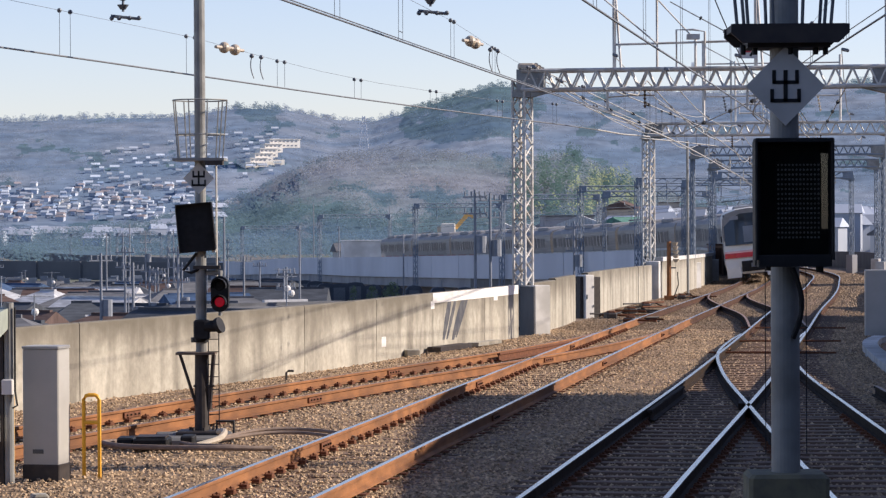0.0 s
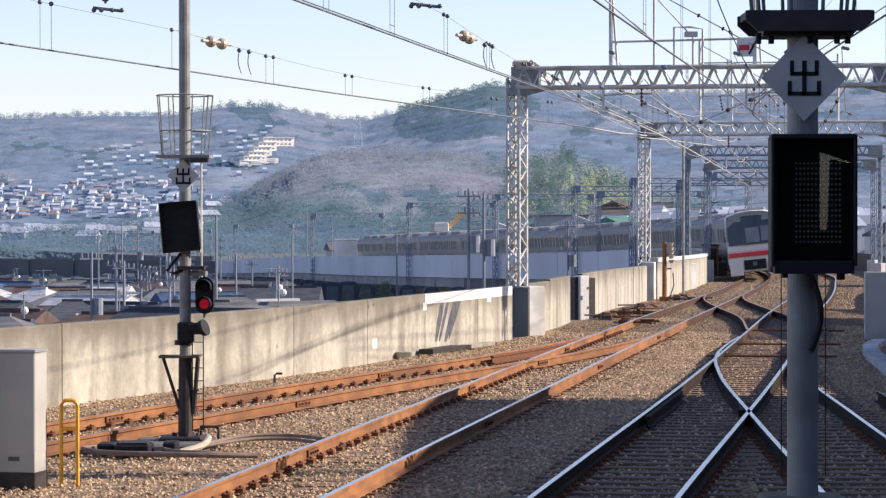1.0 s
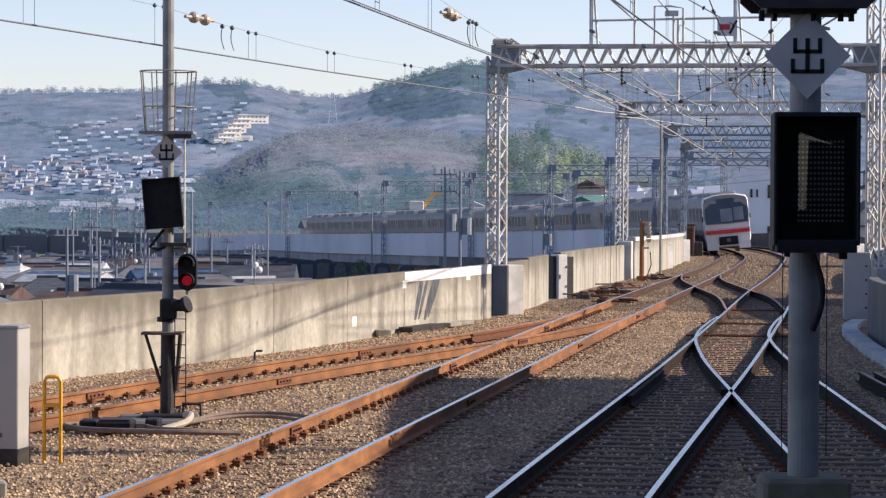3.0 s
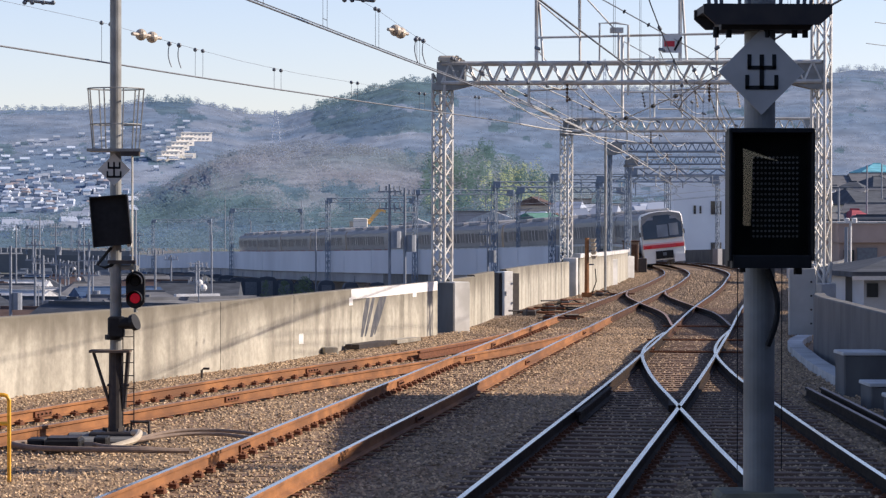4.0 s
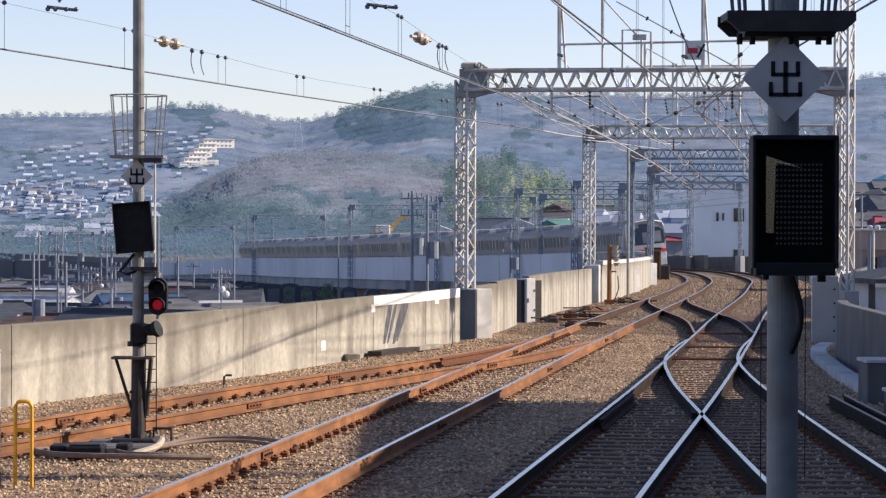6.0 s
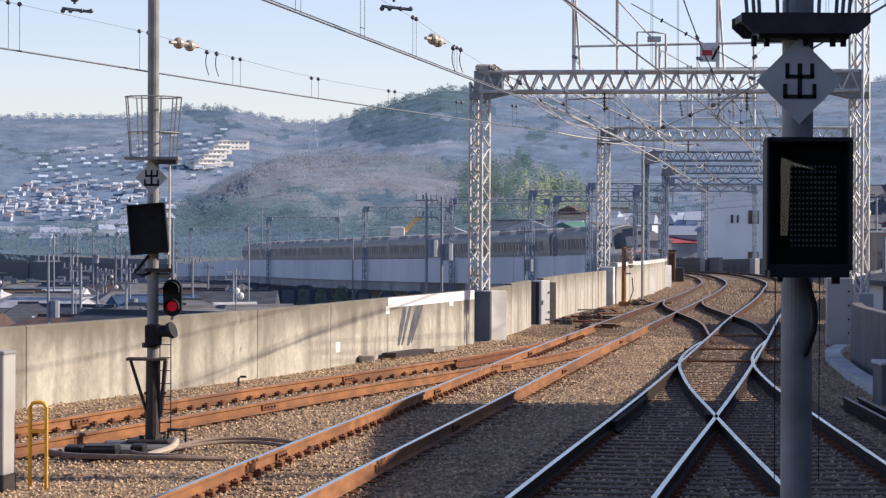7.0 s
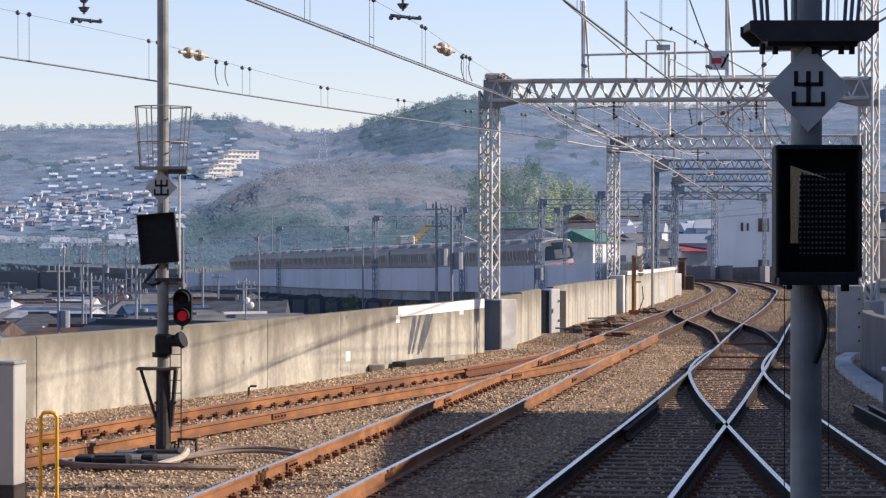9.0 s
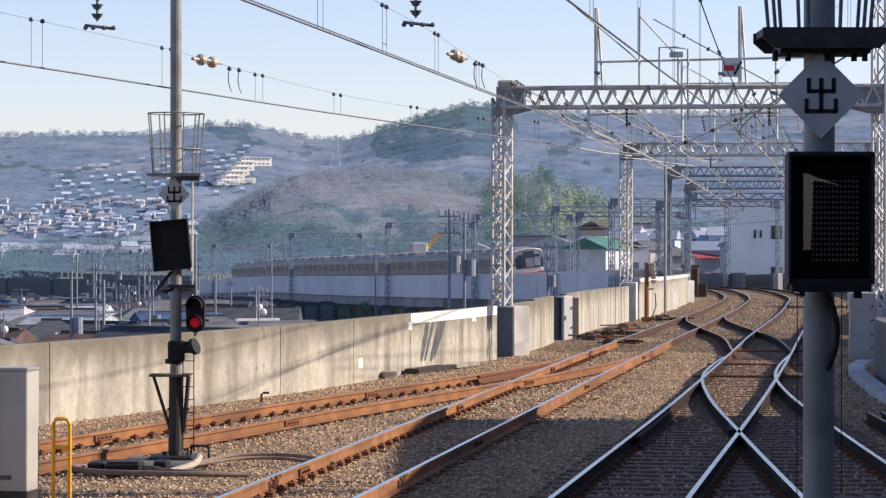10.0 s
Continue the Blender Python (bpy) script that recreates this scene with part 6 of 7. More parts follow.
def hanging_jumper():
    """Black jumper cable hanging beside the siding with two clamps."""
    x, y = -6.2, 34.0
    t = thing("jumper_cable", "black jumper cable hanging from the first gantry with clamps", "cable")
    part("cable", Geo().line([(x, y, 6.35), (x, y, 4.6), (x + 0.01, y, 3.75), (x - 0.05, y, 3.5), (x - 0.2, y, 3.25), (x - 0.4, y, 3.15), (x - 0.62, y, 3.3), (x - 0.7, y, 4.05)], 0.016, 6), "black", t)
    for z in (4.73, 4.05):
        part("clamp", Geo().bbox((x, y, z), (0.12, 0.07, 0.06), 0.015).tube((x, y, z), (x - 0.75, y, z), 0.01, 5), "black", t)


M["speakergreen"] = mat("grey_green_paint", (0.34, 0.38, 0.33), (0.28, 0.31, 0.27), 6, 0.6)
M["hose"] = mat("brown_rubber", (0.27, 0.20, 0.15), (0.19, 0.14, 0.11), 8, 0.8)
M["hosepale"] = mat("pale_plastic_hose", (0.50, 0.43, 0.33), (0.42, 0.36, 0.27), 8, 0.6)
M["skyblue"] = mat("pale_blue_paint", (0.25, 0.45, 0.62), (0.2, 0.38, 0.55), 6, 0.6)


# ---- town ----
ROOFS = {}
for nm, c in (("slate", (0.16, 0.18, 0.21)), ("brown", (0.24, 0.17, 0.15)), ("grey", (0.30, 0.31, 0.33)), ("blue", (0.12, 0.20, 0.36)), ("red", (0.45, 0.12, 0.14)), ("green", (0.12, 0.26, 0.22)), ("aqua", (0.20, 0.52, 0.62)), ("white", (0.62, 0.63, 0.64))):
    c = [v * (0.62 if nm in ("slate", "brown", "grey", "blue") else 1.0) for v in c]
    ROOFS[nm] = mat(nm + "_roof_tiles", c, [v * 0.7 for v in c], 1.2, 0.85, bump=0.5, bscale=4, stretch=(1, 4, 1), spec=0.12, c3=[v * 0.6 for v in c], s3=0.5)
WALLS = [mat("house_render", c, [v * 0.85 for v in c], 0.8, 0.9, c3=[v * 0.7 for v in c], s3=0.3) for c in ((0.58, 0.56, 0.52), (0.66, 0.66, 0.66), (0.46, 0.42, 0.36), (0.36, 0.36, 0.38), (0.56, 0.48, 0.38), (0.40, 0.31, 0.27))]


def house(x, y, zg, w, d, h, roof, wall, rz, rnd, rise=None, flat=False):
    lab = {"slate": "dark slate-roofed", "brown": "brown-roofed", "grey": "grey-roofed", "blue": "blue-roofed", "red": "red-roofed", "green": "green-roofed", "aqua": "bright aqua-roofed", "white": "pale-roofed"}[roof]
    t = thing("house", lab + (" flat block with dark windows" if flat else " house with eaves and dark windows"), "house", "town houses", Matrix.Translation((x, y, zg)) @ Euler((0, 0, rz)).to_matrix().to_4x4())
    part("wall", Geo().box((0, 0, h / 2), (w, d, h)), wall, t)
    r = Geo()
    if flat:
        r.box((0, 0, h + 0.12), (w + 0.3, d + 0.3, 0.24))
    else:
        k = rise or min(w, d) * 0.24
        e, th = 0.5, 0.16
        a, b, c = w / 2 + e, d / 2 + e, (w / 2 if rnd.random() < 0.45 else w / 2 - min(w, d) * 0.42)
        vs = []
        for dz in (0, th):
            vs += [(-a, -b, h + dz - 0.1), (a, -b, h + dz - 0.1), (a, b, h + dz - 0.1), (-a, b, h + dz - 0.1), (-c - (e if c == w / 2 else 0), 0, h + k + dz), (c + (e if c == w / 2 else 0), 0, h + k + dz)]
        o = 6
        r.add(vs, [(o + 0, o + 1, o + 5, o + 4), (o + 2, o + 3, o + 4, o + 5), (o + 1, o + 2, o + 5), (o + 3, o + 0, o + 4), (3, 2, 1, 0), (0, 1, o + 1, o), (1, 2, o + 2, o + 1), (2, 3, o + 3, o + 2), (3, 0, o, o + 3)])
        r.box((0, 0, h + k + th), (2 * c + 0.3, 0.3, 0.16))
    part("roof", r, ROOFS[roof], t)
    n = max(1, int(w / 2.6))
    for fl in range(max(1, int(h / 2.8))):
        for i in range(n):
            cx = -w / 2 + w * (i + 0.5) / n
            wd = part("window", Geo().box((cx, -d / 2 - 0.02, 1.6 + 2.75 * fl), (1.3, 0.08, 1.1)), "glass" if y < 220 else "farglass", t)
            if d > 0 and y < 180:
                part("frame", Geo().box((cx, -d / 2 - 0.05, 1.6 + 2.75 * fl - 0.6), (1.45, 0.1, 0.08)), "signwhite", wd)
    return t


shared = {}


def antenna(x, y, z, rnd):
    t = thing("roof_antenna", "thin metal television antenna on a pole", "antenna", "antennas", Matrix.Translation((x, y, z)) @ Euler((0, 0, rnd.uniform(0, 3))).to_matrix().to_4x4())
    h = rnd.uniform(1.5, 2.6)
    part("mast", Geo().tube((0, 0, 0), (0, 0, h), 0.035, 5), "polegrey", t)
    boom = part("boom", Geo().tube((-0.9, 0, h - 0.1), (0.9, 0, h - 0.1), 0.02, 4), "polegrey", t)
    if "element" not in shared:
        shared["element"] = Geo().tube((0, -0.35, 0), (0, 0.35, 0), 0.014, 4).mesh("element", M["polegrey"])
    for i in range(7):
        part("element", shared["element"], None, boom, m=Matrix.Translation((-0.8 + 0.25 * i, 0, h - 0.08)))
    if rnd.random() < 0.35:
        part("dish", Geo().ball((0.1, -0.25, h * 0.45), 0.2, 10, 5, 1.0), "signwhite", t)


def utility_pole(x, y, zg, h, rnd, arms=True):
    t = thing("utility_pole", "grey concrete utility pole with crossarms", "utility pole", "utility poles", Matrix.Translation((x, y, zg)) @ Euler((0, 0, rnd.uniform(-0.5, 0.5))).to_matrix().to_4x4())
    part("pole", Geo().tube((0, 0, 0), (0, 0, h), 0.11, 8, r2=0.07), "polegrey", t)
    if arms:
        for k in range(rnd.randint(1, 3)):
            g = Geo().box((0, 0, h - 0.4 - 0.9 * k), (1.3, 0.07, 0.07))
            for o in (-0.55, -0.2, 0.25, 0.55):
                g.tube((o, 0, h - 0.35 - 0.9 * k), (o, 0, h - 0.1 - 0.9 * k), 0.05, 6)
            part("crossarm", g, "polegrey", t)
        if rnd.random() < 0.5:
            part("transformer", Geo().tube((0.35, 0, h - 3.4), (0.35, 0, h - 2.5), 0.28, 10), "polegrey", t)


M["polegrey"] = mat("weathered_pole_concrete", (0.26, 0.28, 0.31), (0.20, 0.22, 0.25), 2, 0.9)


def bearing_x(px):
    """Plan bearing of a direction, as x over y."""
    return (px - 784) / 5005.0 + 0.0191


def town():
    rnd = random.Random(11)
    names = ["slate", "grey", "grey", "brown", "slate", "blue", "grey", "brown", "white"]
    # low ground on the left, in front of the viaduct
    for row in range(25):
        y = 126 + 13.0 * row
        a0, a1 = -0.19, -0.055 - 0.0013 * row
        x = a0 * y + rnd.uniform(0, 6)
        a1 = min(a1, (xD(y) - 11) / y) if y > 215 else a1
        while x < a1 * y:
            w, d = rnd.uniform(6, 9), rnd.uniform(6, 8)
            yy = y + rnd.uniform(-4, 4)
            top = 2.62 - (max(508, 570 - 4.6 * row) - 395) * y / 5005 + rnd.uniform(-0.6, 0.5)
            rise = rnd.uniform(1.2, 1.9)
            house(x, yy, -8.0, w, d, top - rise + 8.0, rnd.choice(names), rnd.choice(WALLS), rnd.uniform(-0.6, 0.6), rnd, rise)
            if rnd.random() < (0.5 if row < 8 else 0.15):
                antenna(x + rnd.uniform(-1.5, 1.5), yy, top - 0.1, rnd)
            x += rnd.uniform(7.5, 10.5)
        if row % 2:
            x = rnd.uniform(a0 * y, a1 * y)
            utility_pole(x, y + 6.5, -8.0, rnd.uniform(5.5, 8.5), rnd)
    # behind the train, the middle of the view
    for px, y, top, w, roof, wall, flat, rz in ((850, 520, 3.2, 9, "grey", 3, True, 0.1), (875, 480, 3.0, 5.5, "white", 1, False, 1.5), (955, 470, 2.6, 7.0, "green", 1, False, 0.9), (985, 500, 2.6, 6, "brown", 4, False, 1.4), (948, 620, 6.2, 4.2, "brown", 4, False, 1.2), (830, 560, 2.6, 7, "grey", 1, False, 0.1),
                                               (905, 540, 2.0, 10, "grey", 3, True, 0.0), (1010, 500, 1.4, 5, "white", 1, True, 0.2), (1042, 560, 2.0, 5, "grey", 0, False, 0.6), (1066, 590, 3.4, 6, "slate", 1, False, -0.4), (1090, 560, 0.8, 5, "grey", 3, False, 0.3), (1108, 640, 4.2, 6, "grey", 1, False, 0.8), (1128, 600, 2.2, 6, "slate", 0, False, -0.5), (1012, 640, 4.6, 6, "slate", 1, False, 0.5), (978, 620, 4.0, 5, "grey", 0, False, -0.6), (1150, 580, 0.2, 8, "red", 1, False, 0.2), (1075, 680, 5.0, 10, "grey", 1, False, 0.1), (1030, 700, 6.5, 4, "brown", 4, True, 0.1),
                                               (690, 560, 0.2, 8, "grey", 1, False, 0.2), (487, 480, -0.9, 7, "white", 1, True, 0.1), (740, 520, 1.6, 3.6, "white", 1, False, 1.5), (775, 530, 1.6, 4.0, "white", 1, False, 1.5), (550, 560, -2.0, 10, "slate", 0, False, 0.2), (480, 600, -2.5, 10, "grey", 0, False, 0.2)):
        rise = 1.6 if not flat else 0.24
        zg = -9.2
        house(bearing_x(px) * y, y, zg, w, 8, top - rise - zg, roof, WALLS[wall], rz, rnd, rise, flat)
    for px, y, top in ((740, 400, 6.5), (880, 420, 6), (585, 380, 0.5), (445, 430, 1.6), (375, 450, 1.4), (690, 150, 4.2), (717, 150, 4.0), (1075, 190, 6.8), (905, 360, 4.0), (865, 210, 2.4), (535, 520, 5.0), (400, 560, 6.0), (100, 300, 1.6), (60, 330, 1.2), (150, 330, 1.6), (30, 280, 1.4)):
        utility_pole(bearing_x(px) * y, y, -8.5, top + 8.5, rnd, arms=px in (690, 717, 865, 100, 60))
    for px, y, py in ((18, 150, 452), (76, 160, 470), (62, 175, 440), (106, 190, 475), (122, 240, 478), (157, 170, 440), (275, 200, 458), (240, 190, 388), (375, 230, 432), (140, 300, 440), (72, 320, 400), (560, 300, 420)):
        utility_pole(bearing_x(px) * y, y, -8.5, 11.1 + (395 - py) * y / 5005, rnd, arms=py > 439)
    # right-hand side beyond the parapet
    right_row = [(1518, 240, 2.9, 3.0, "red", 1, False, 0.2), (1506, 300, 5.2, 5, "slate", 0, False, 0.6), (1556, 520, 11.9, 7, "aqua", 1, False, 0.1)]
    for px, y, top in ((1475, 330, 5.2), (1500, 350, 5.8), (1530, 330, 5.0), (1560, 350, 5.4), (1480, 400, 6.6), (1515, 420, 7.4), (1545, 390, 6.2), (1585, 400, 6.6), (1470, 470, 8.4), (1500, 490, 9.2), (1535, 490, 9.6), (1568, 480, 9.4), (1590, 470, 9.0), (1555, 440, 8.4), (1525, 360, 5.6), (1490, 240, 2.6), (1515, 220, 2.0), (1575, 230, 2.4), (1575, 300, 4.0), (1550, 280, 3.6), (1600, 330, 5.0)):
        right_row.append((px, y, top, rnd.uniform(4, 6), rnd.choice(["slate", "grey", "grey", "slate", "white"]), rnd.choice([0, 1, 1, 3]), False, rnd.uniform(-0.6, 0.6)))
    for px, y, top, w, roof, wall, flat, rz in right_row:
        rise = 1.5 if not flat else 0.24
        house(bearing_x(px) * y, y, -9.0, w, 8, top - rise + 9.0, roof, WALLS[wall], rz, rnd, rise, flat)
    for px, y, top in ((1506, 95, 2.2), (1540, 240, 6.8), (1566, 300, 8.0), (1490, 200, 4.5)):
        utility_pole(bearing_x(px) * y, y, -8.5, top + 8.5, rnd, arms=False)
    # small white outbuilding just beyond the right parapet
    y = 84
    h = house(bearing_x(1640) * y, y + 2, -9.0, 4.0, 4, 9.85, "slate", WALLS[1], 0.12, rnd, 0.4)
    part("window", Geo().box((-1.75, -2.03, 9.35), (0.34, 0.08, 0.42)), "glass", h)
    part("eave_trim", Geo().box((0, -2.5, 9.72), (5.0, 0.06, 0.12)), "signwhite", h)
    # pinkish two-storey flats behind the parapet, with a shaded access gallery
    y = 135
    f = thing("flats", "pinkish brown flat-roofed flats with dark doors on a gallery", "building", m=Matrix.Translation((26.4, y, -9)))
    part("wall", Geo().box((0, 0, 5.55), (10.4, 6, 11.1)), WALLS[5], f)
    part("parapet", Geo().box((0, -0.1, 10.75), (10.6, 6.4, 0.9)), WALLS[5], f)
    part("roof_edge", Geo().box((0, -0.1, 11.24), (10.8, 6.6, 0.08)), "footing", f)
    for k in range(3):
        dr = part("door", Geo().box((-3.9 + 2.3 * k, -3.04, 9.0), (0.95, 0.1, 2.1)), "darksteel", f)
        part("knob", Geo().ball((-3.6 + 2.3 * k, -3.12, 8.9), 0.06, 6, 4), "steel", dr)
        part("window", Geo().box((-4.75 + 2.3 * k, -3.04, 9.5), (0.5, 0.08, 0.9)), "glass", f)
    part("gallery_floor", Geo().box((0, -3.6, 7.85), (10.4, 1.2, 0.18)), "footing", f)
    part("gallery_wall", Geo().box((0, -4.15, 8.3), (10.4, 0.1, 0.75)), WALLS[5], f)
    # white lamp post and satellite dish before it
    lp = thing("lamp_post", "white lamp post with twin small floodlights", "lamp post", m=Matrix.Translation((15.66, 95, -9)))
    part("pole", Geo().tube((0, 0, 0), (0, 0, 11.4), 0.04, 8), "signwhite", lp)
    for q in (-1, 1):
        part("lamp_head", Geo().bbox((q * 0.13, 0, 11.42), (0.17, 0.16, 0.16), 0.03), "signwhite", lp)
    sd = thing("satellite_dish", "white round satellite dish on a roof pole", "satellite dish", m=Matrix.Translation((23.65, 150, -9)))
    part("pole", Geo().tube((0, 0.2, 0), (0, 0.2, 11.8), 0.05, 6), "polegrey", sd)
    part("dish", Geo().tube((0, 0, 12.15), (-0.12, -0.03, 12.17), 0.2, 14, r2=0.36), "signwhite", sd)
    # tall white block beyond the curve
    y = 300
    b = thing("apartment_block", "tall plain white apartment block with small windows", "building", m=Matrix.Translation((bearing_x(1238) * y, y, -8)))
    part("wall", Geo().box((0, 0, 7.3), (5.9, 7, 14.6)), "whiteblock", b)
    part("stair_wall", Geo().box((-2.2, -3.6, 7.0), (1.6, 0.3, 14.0)), "whiteblock", b)
    part("roof_slab", Geo().box((0, 0, 14.7), (6.2, 7.3, 0.25)), "viaduct", b)
    for cx, cz, w, h in ((1.55, 11.3, 1.1, 1.4), (1.55, 7.2, 1.1, 0.9), (-0.7, 11.1, 0.25, 0.9), (-0.1, 11.1, 0.2, 0.8), (1.55, 4.4, 1.1, 1.1)):
        part("window", Geo().box((cx, -3.54 if cx > -1 else -3.76, cz), (w, 0.1, h)), "glass", b)
    # yellow excavator on the slope behind the viaduct
    y = 430
    e = thing("excavator", "yellow excavator with raised boom behind the viaduct", "excavator", m=Matrix.Translation((bearing_x(652) * y, y, 0.4)))
    part("cab", Geo().bbox((-1.1, 0, 0.9), (2.2, 2.2, 1.3), 0.1), "creamwall", e)
    part("boom", Geo().box((1.0, 0, 1.9), (0.62, 0.5, 2.9), 0, ry=0.72), "yellowpale", e)
    part("arm", Geo().box((2.25, 0, 2.75), (0.4, 0.4, 1.1), 0, ry=2.0), "yellowpale", e)
    part("counterweight", Geo().bbox((-2.4, 0, 0.7), (0.7, 2.0, 0.9), 0.1), "cream", e)
    part("track_base", Geo().bbox((-0.8, 0, -4.6), (3.6, 2.4, 9.6), 0.1), "viaductdark", e)
    # dark rounded boxes added for the dark patches under the far viaduct, and shrubs
    rnd = random.Random(31)
    for i in range(22):
        y = 226 + 11.3 * i
        s = thing("dark_box", "dark rounded box below the viaduct", "shed", "storage sheds", Matrix.Translation((xD(y) - 5.6, y, -9.0)) @ Euler((0, 0, rnd.uniform(-0.1, 0.1))).to_matrix().to_4x4())
        h = 9.0 + zt(y) - 1.75 + rnd.uniform(-0.2, 0.1)
        w = 0.0031 * y + rnd.uniform(-0.1, 0.15)
        prof = [(-w, 0), (w, 0), (w, h - 0.5), (w * 0.7, h - 0.1), (0, h), (-w * 0.7, h - 0.1), (-w, h - 0.5)]
        part("shell", Geo().sweep(prof, [(0, -0.8, 0), (0, 0.8, 0)]), "shedgrey", s)
        part("door", Geo().box((0, -0.83, h / 2), (w * 1.2, 0.06, h - 1.0)), "darksteel", s)
        if i % 2:
            part("vent_pipe", Geo().tube((w * 0.5, 0, h - 0.3), (w * 0.5, 0, h + 0.6), 0.06, 6), "polegrey", s)
    # shrubs in front of the boxes
    for px, y, k in ((505, 300, 1.0), (540, 300, 1.4), (528, 296, 0.8), (655, 280, 1.2), (470, 310, 0.8)):
        g = Geo()
        tree_shards(g, rnd, 0, 0, 0, 0.75 * k, 1.5 + k, 150, 0.55)
        g.tube((0, 0, -1.5), (0, 0, 3.0), 0.1, 6, r2=0.03)
        tagged(part("shrub", g, "shrubgreen" if px < 600 else "shrubbrown", m=Matrix.Translation((bearing_x(px) * y, y, -9.0))), "ragged roadside shrub below the viaduct", "shrub", "shrubs")


def hillside():
    rnd = random.Random(21)
    hz, rf = Geo(), Geo()
    roofs = [0, 0, 1, 2, 3]
    n = 0
    while n < 280:
        a, e = rnd.uniform(-0.19, -0.075), rnd.uniform(0.0, 0.014)
        if not in_town(a, e) or rnd.random() < 0.75 * smooth((a + 0.125) / 0.04) or rnd.random() < 0.5 * smooth((e - 0.009) / 0.004):
            continue
        y = on_slope(a, e)
        x, z = a * y, hill_top(a * y, y)
        n += 1
        w, d, h = rnd.uniform(3.2, 5.5), rnd.uniform(4, 6), rnd.uniform(1.6, 2.6)
        r = rnd.uniform(-0.4, 0.4)
        hz.box((x, y, z + h / 2 - 1), (w, d, h + 2), r, mi=rnd.choice((0, 0, 1)))
        k = 1.3
        c, s = math.cos(r), math.sin(r)
        loc = lambda u, v, q: (x + u * c - v * s, y + u * s + v * c, z + h + q)
        rf.add([loc(-w / 2 - .4, -d / 2 - .4, 0), loc(w / 2 + .4, -d / 2 - .4, 0), loc(w / 2 + .4, d / 2 + .4, 0), loc(-w / 2 - .4, d / 2 + .4, 0), loc(-w / 2, 0, k), loc(w / 2, 0, k)],
               [(0, 1, 5, 4), (2, 3, 4, 5), (1, 2, 5), (3, 0, 4), (3, 2, 1, 0)], rnd.choice(roofs))
    tagged(part("hillside_houses", hz, ["farwall", "farwallpale"]), "many small pale haze-tinted houses covering the hillside", "houses", kind="stuff")
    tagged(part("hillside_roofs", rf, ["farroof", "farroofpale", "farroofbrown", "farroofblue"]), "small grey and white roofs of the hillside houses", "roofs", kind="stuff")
    # low town between the viaduct and the hills
    fw, fr = Geo(), Geo()
    for _ in range(600):
        a = rnd.uniform(-0.2, 0.21)
        y = rnd.uniform(950, 1450) if a < 0.05 else rnd.uniform(560, 900)
        if abs(a * y - xD(min(y, 890))) < 14 or (-0.09 < a < 0.05):
            continue
        w, d, top = rnd.uniform(5, 8.5), rnd.uniform(5, 7), rnd.uniform(-4.5, -1.0) + (4.5 if a > 0.05 else 0)
        r = rnd.uniform(-0.5, 0.5)
        top = max(top, hill_top(a * y, y) + 2.5)
        fw.box((a * y, y, (top - 9.5) / 2), (w, d, top + 9.5), r)
        c, s = math.cos(r), math.sin(r)
        loc = lambda u, v, q: (a * y + u * c - v * s, y + u * s + v * c, top + q)
        fr.add([loc(-w / 2 - .5, -d / 2 - .5, 0), loc(w / 2 + .5, -d / 2 - .5, 0), loc(w / 2 + .5, d / 2 + .5, 0), loc(-w / 2 - .5, d / 2 + .5, 0), loc(-w / 2, 0, 1.9), loc(w / 2, 0, 1.9)],
               [(0, 1, 5, 4), (2, 3, 4, 5), (1, 2, 5), (3, 0, 4), (3, 2, 1, 0)])
    tagged(part("lowland_houses", fw, "farwall"), "crowded small haze-tinted houses on the plain", "houses", kind="stuff")
    tagged(part("lowland_roofs", fr, "farroof"), "haze-blue roofs of the crowded houses", "roofs", kind="stuff")
    tr = Geo()
    for _ in range(1500):
        y = rnd.uniform(600, 1000)
        a = rnd.uniform(-0.2, 0.21)
        if abs(a * y - xD(min(y, 890))) < 9:
            continue
        tree_shards(tr, rnd, a * y, y, -9.3, 2.6, rnd.uniform(4, 8), 26, 0.6)
    for _ in range(1100):
        a, y = rnd.uniform(-0.2, -0.06), rnd.uniform(1000, 1560)
        tree_shards(tr, rnd, a * y, y, hill_z(a * y, y), 2.4, rnd.uniform(4, 7), 20, 0.6)
    tagged(part("town_trees", tr, "crowngreen"), "evergreen trees coloured haze blue among the far houses", "trees", kind="stuff")
    # stepped terraces on the upper slope
    ter = Geo()
    for i in range(15):
        a0 = -0.137 + 0.0046 * i
        for j in range(8):
            a = a0 + 0.0021 * (j % 2) + rnd.uniform(-0.0006, 0.0006)
            e = 0.0145 + (a + 0.137) / 0.066 * 0.0085 + (j - 3) * 0.0021 + rnd.uniform(-0.0004, 0.0004)
            if rnd.random() < 0.36 or e < 0.0115 or a > -0.0665:
                continue
            y = on_slope(a, e)
            z = hill_top(a * y, y) + 2.0
            ter.box((a * y, y - 3, z + 0.6), (rnd.uniform(3, 7.5), 3.2, 0.4), 0.1, rx=0.5)
            ter.box((a * y, y - 1, z - 2.2), (rnd.uniform(3, 6), 4, 2.6), 0.1, mi=1)
    tagged(part("terrace_roofs", ter, ["farroofpale", "farwall"]), "rows of pale haze-tinted terrace roofs on the slope", "roofs", kind="stuff")
    # stepped apartment house
    y = on_slope(bearing_x(336), 0.0205) - 25
    b = thing("stepped_apartments", "cream stepped apartment building on the hillside", "apartment building", m=Matrix.Translation((bearing_x(336) * y, y, 0)) @ Euler((0, 0, 0.45)).to_matrix().to_4x4())
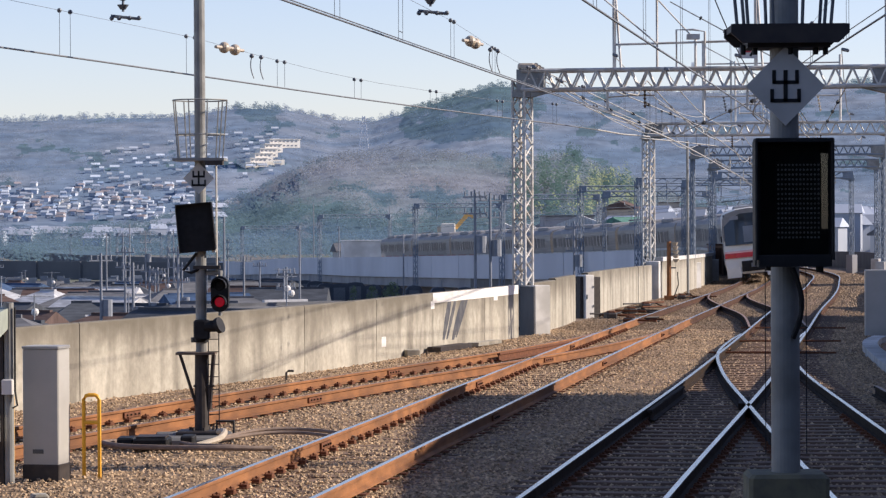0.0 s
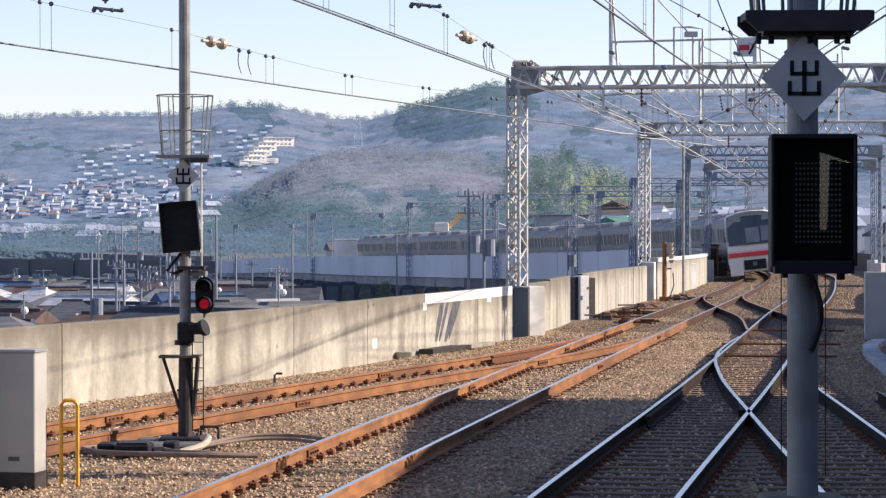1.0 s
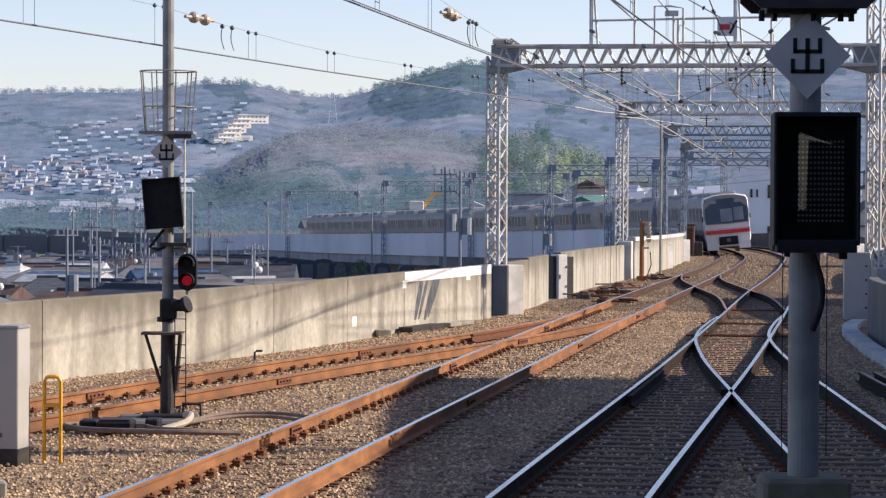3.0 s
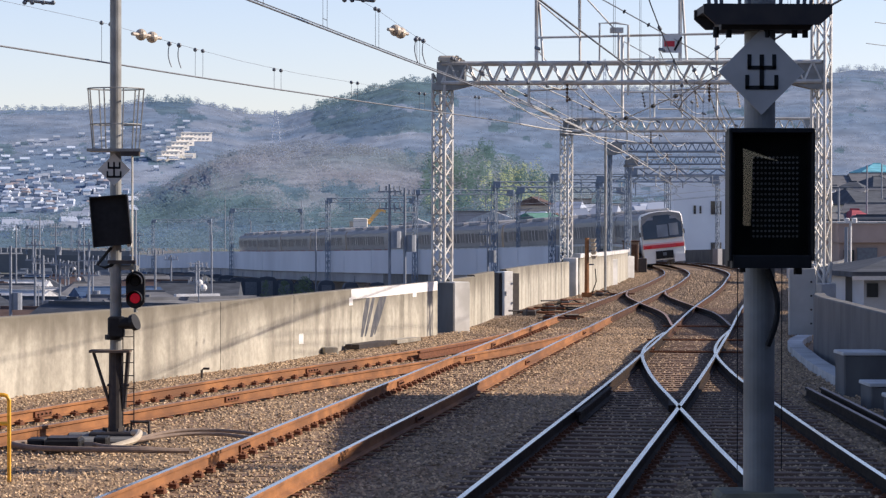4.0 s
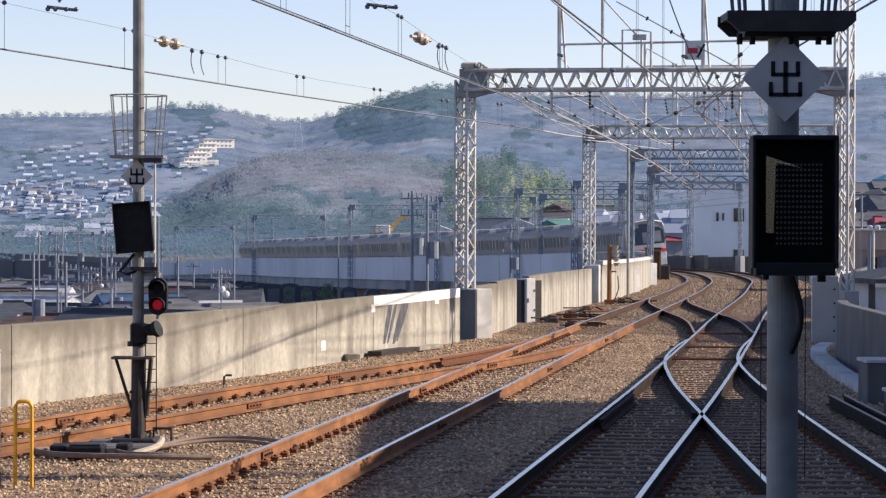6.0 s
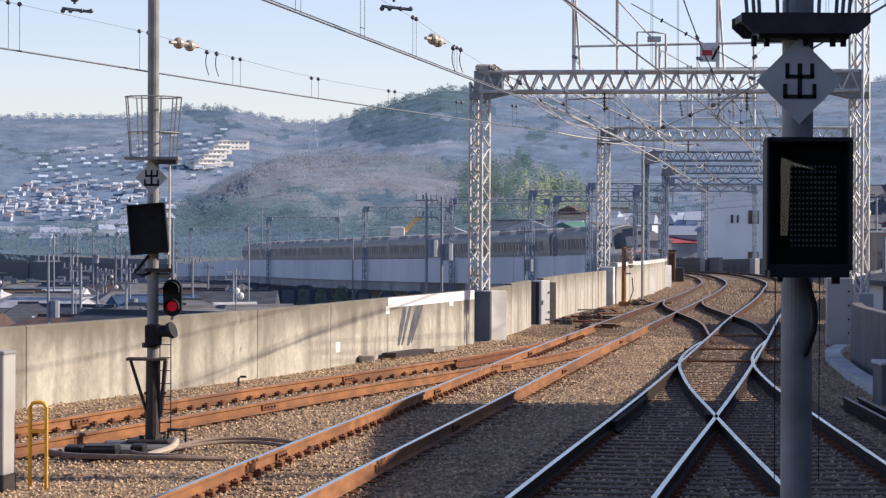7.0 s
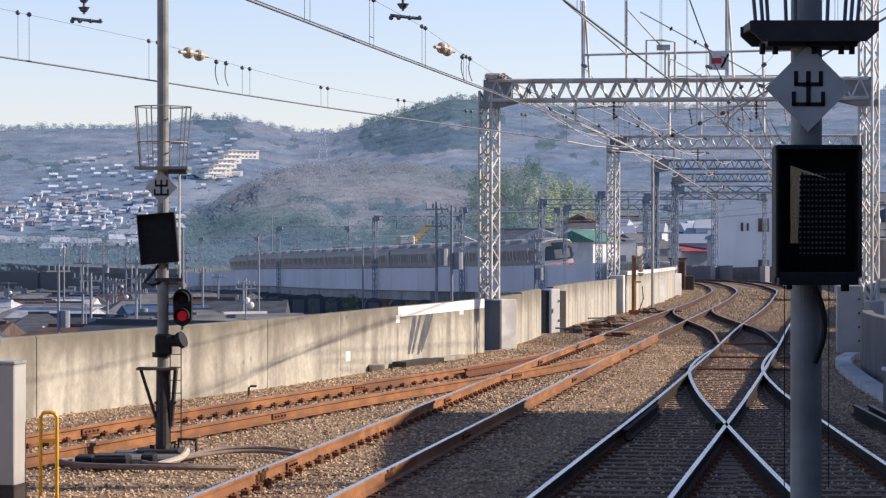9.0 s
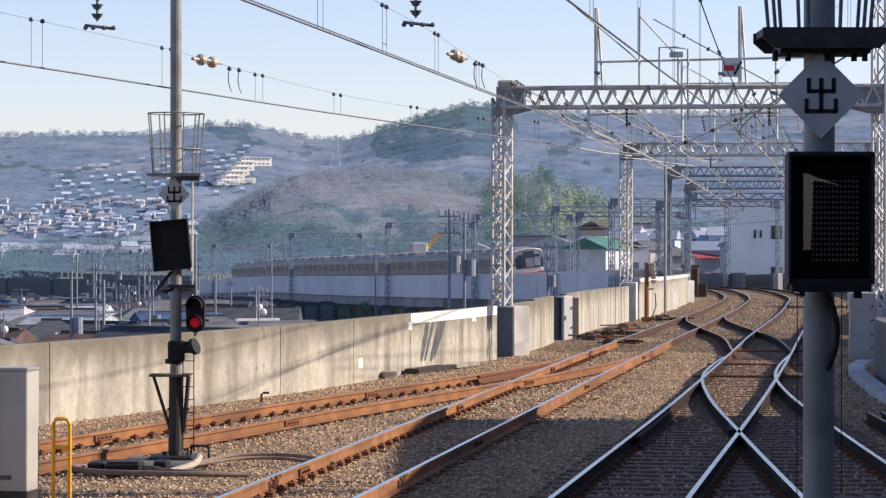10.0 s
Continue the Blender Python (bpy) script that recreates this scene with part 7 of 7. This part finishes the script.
    for i in range(6):
        top = 2.6 + (395 - 252 - 8.5 * i) / 5005 * y
        x0, w = (-6.5, 24.0) if i == 0 else (-6.5 - 4.6 * i, 14.0)
        cx = x0 + w / 2
        part("storey", Geo().box((cx, 3 - i * 2, top - 3.1), (w, 10, 6.2)), "creamwall", b)
        part("slab", Geo().box((cx, 2.6 - i * 2, top + 0.15), (w + 0.6, 11, 0.35)), "newconcrete", b)
        for q in range(int(w / 3.2)):
            for fl in range(2):
                part("window", Geo().box((x0 + 1.6 + 3.2 * q, -2.1 - i * 2, top - 1.5 - 3.0 * fl), (1.5, 0.2, 0.9)), "farpane", b)
    part("lower_wing", Geo().box((-10, 8, 2.6 + (395 - 305) / 5005 * y), (34, 10, 14), -0.1), "creamwall", b)
    # power pylons
    for px, y, base, top, w in ((490, 2300, 278, 212, 9.0), (925, 2700, 205, 180, 5.0), (1072, 3000, 150, 120, 4)):
        if px == 490:
            y = on_slope(bearing_x(px), (395 - base) / 5005) - 10
        x = bearing_x(px) * y
        z0, z1 = min(2.6 + (395 - base) / 5005 * y - 4, hill_z(x, y) - 1), 2.6 + (395 - top) / 5005 * y
        p = thing("power_pylon", "distant pale lattice power pylon on the hill", "pylon", "pylons", Matrix.Translation((x, y, 0)))
        g = Geo()
        for sx, sy in ((-1, -1), (1, -1), (1, 1), (-1, 1)):
            g.tube((sx * w / 2, sy * w / 2, z0), (sx * 0.8, sy * 0.8, z1), 0.42, 4)
        n = 9
        for k in range(n):
            u, v = k / n, (k + 1) / n
            for s in (-1, 1):
                f = lambda q: (w / 2 * (1 - q) + 0.8 * q)
                g.tube((-s * f(u), -f(u), z0 + (z1 - z0) * u), (s * f(v), -f(v), z0 + (z1 - z0) * v), 0.26, 4)
        part("tower", g, "farsteel", p)
        for q in (0.72, 0.84, 0.95):
            part("arm", Geo().box((0, 0, z0 + (z1 - z0) * q), (w * 0.85, 0.4, 0.4)), "farsteel", p)


M["farroofbrown"] = mat("far_brown_roofs", (0.33, 0.285, 0.28), (0.27, 0.24, 0.25), 0.05, 0.8, island=0.3)
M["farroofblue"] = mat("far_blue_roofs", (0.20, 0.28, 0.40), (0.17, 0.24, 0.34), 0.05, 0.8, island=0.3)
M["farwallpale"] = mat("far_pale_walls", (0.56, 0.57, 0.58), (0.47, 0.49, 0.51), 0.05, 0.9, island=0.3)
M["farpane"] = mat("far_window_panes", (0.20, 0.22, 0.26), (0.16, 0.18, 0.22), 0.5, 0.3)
# Haze blue is mixed into the next three wall and roof colours.
M["farwall"] = mat("hazy_far_house_walls", (0.42, 0.46, 0.53), (0.34, 0.385, 0.46), 0.05, 0.9, island=0.25)
M["farroof"] = mat("hazy_far_house_roofs", (0.27, 0.315, 0.39), (0.36, 0.40, 0.47), 0.03, 0.8, island=0.3)
M["farroofpale"] = mat("hazy_terrace_roofs", (0.54, 0.60, 0.67), (0.42, 0.48, 0.55), 0.03, 0.7, island=0.3)
M["creamwall"] = mat("cream_apartment_wall", (0.80, 0.76, 0.68), (0.72, 0.68, 0.60), 0.2, 0.9)
M["farsteel"] = mat("far_pylon_steel", (0.80, 0.79, 0.78), (0.70, 0.69, 0.68), 0.2, 0.7)
M["yellowpale"] = mat("faded_yellow_paint", (0.85, 0.50, 0.14), (0.75, 0.42, 0.12), 1, 0.6)


cabinet()
yellow_guard(-4.09, 28.9)
yellow_guard(-5.12, 29.4)
speaker_post()
feeder_post()
litter()
line_insulators()
hanging_jumper()
town()
hillside()


motions()
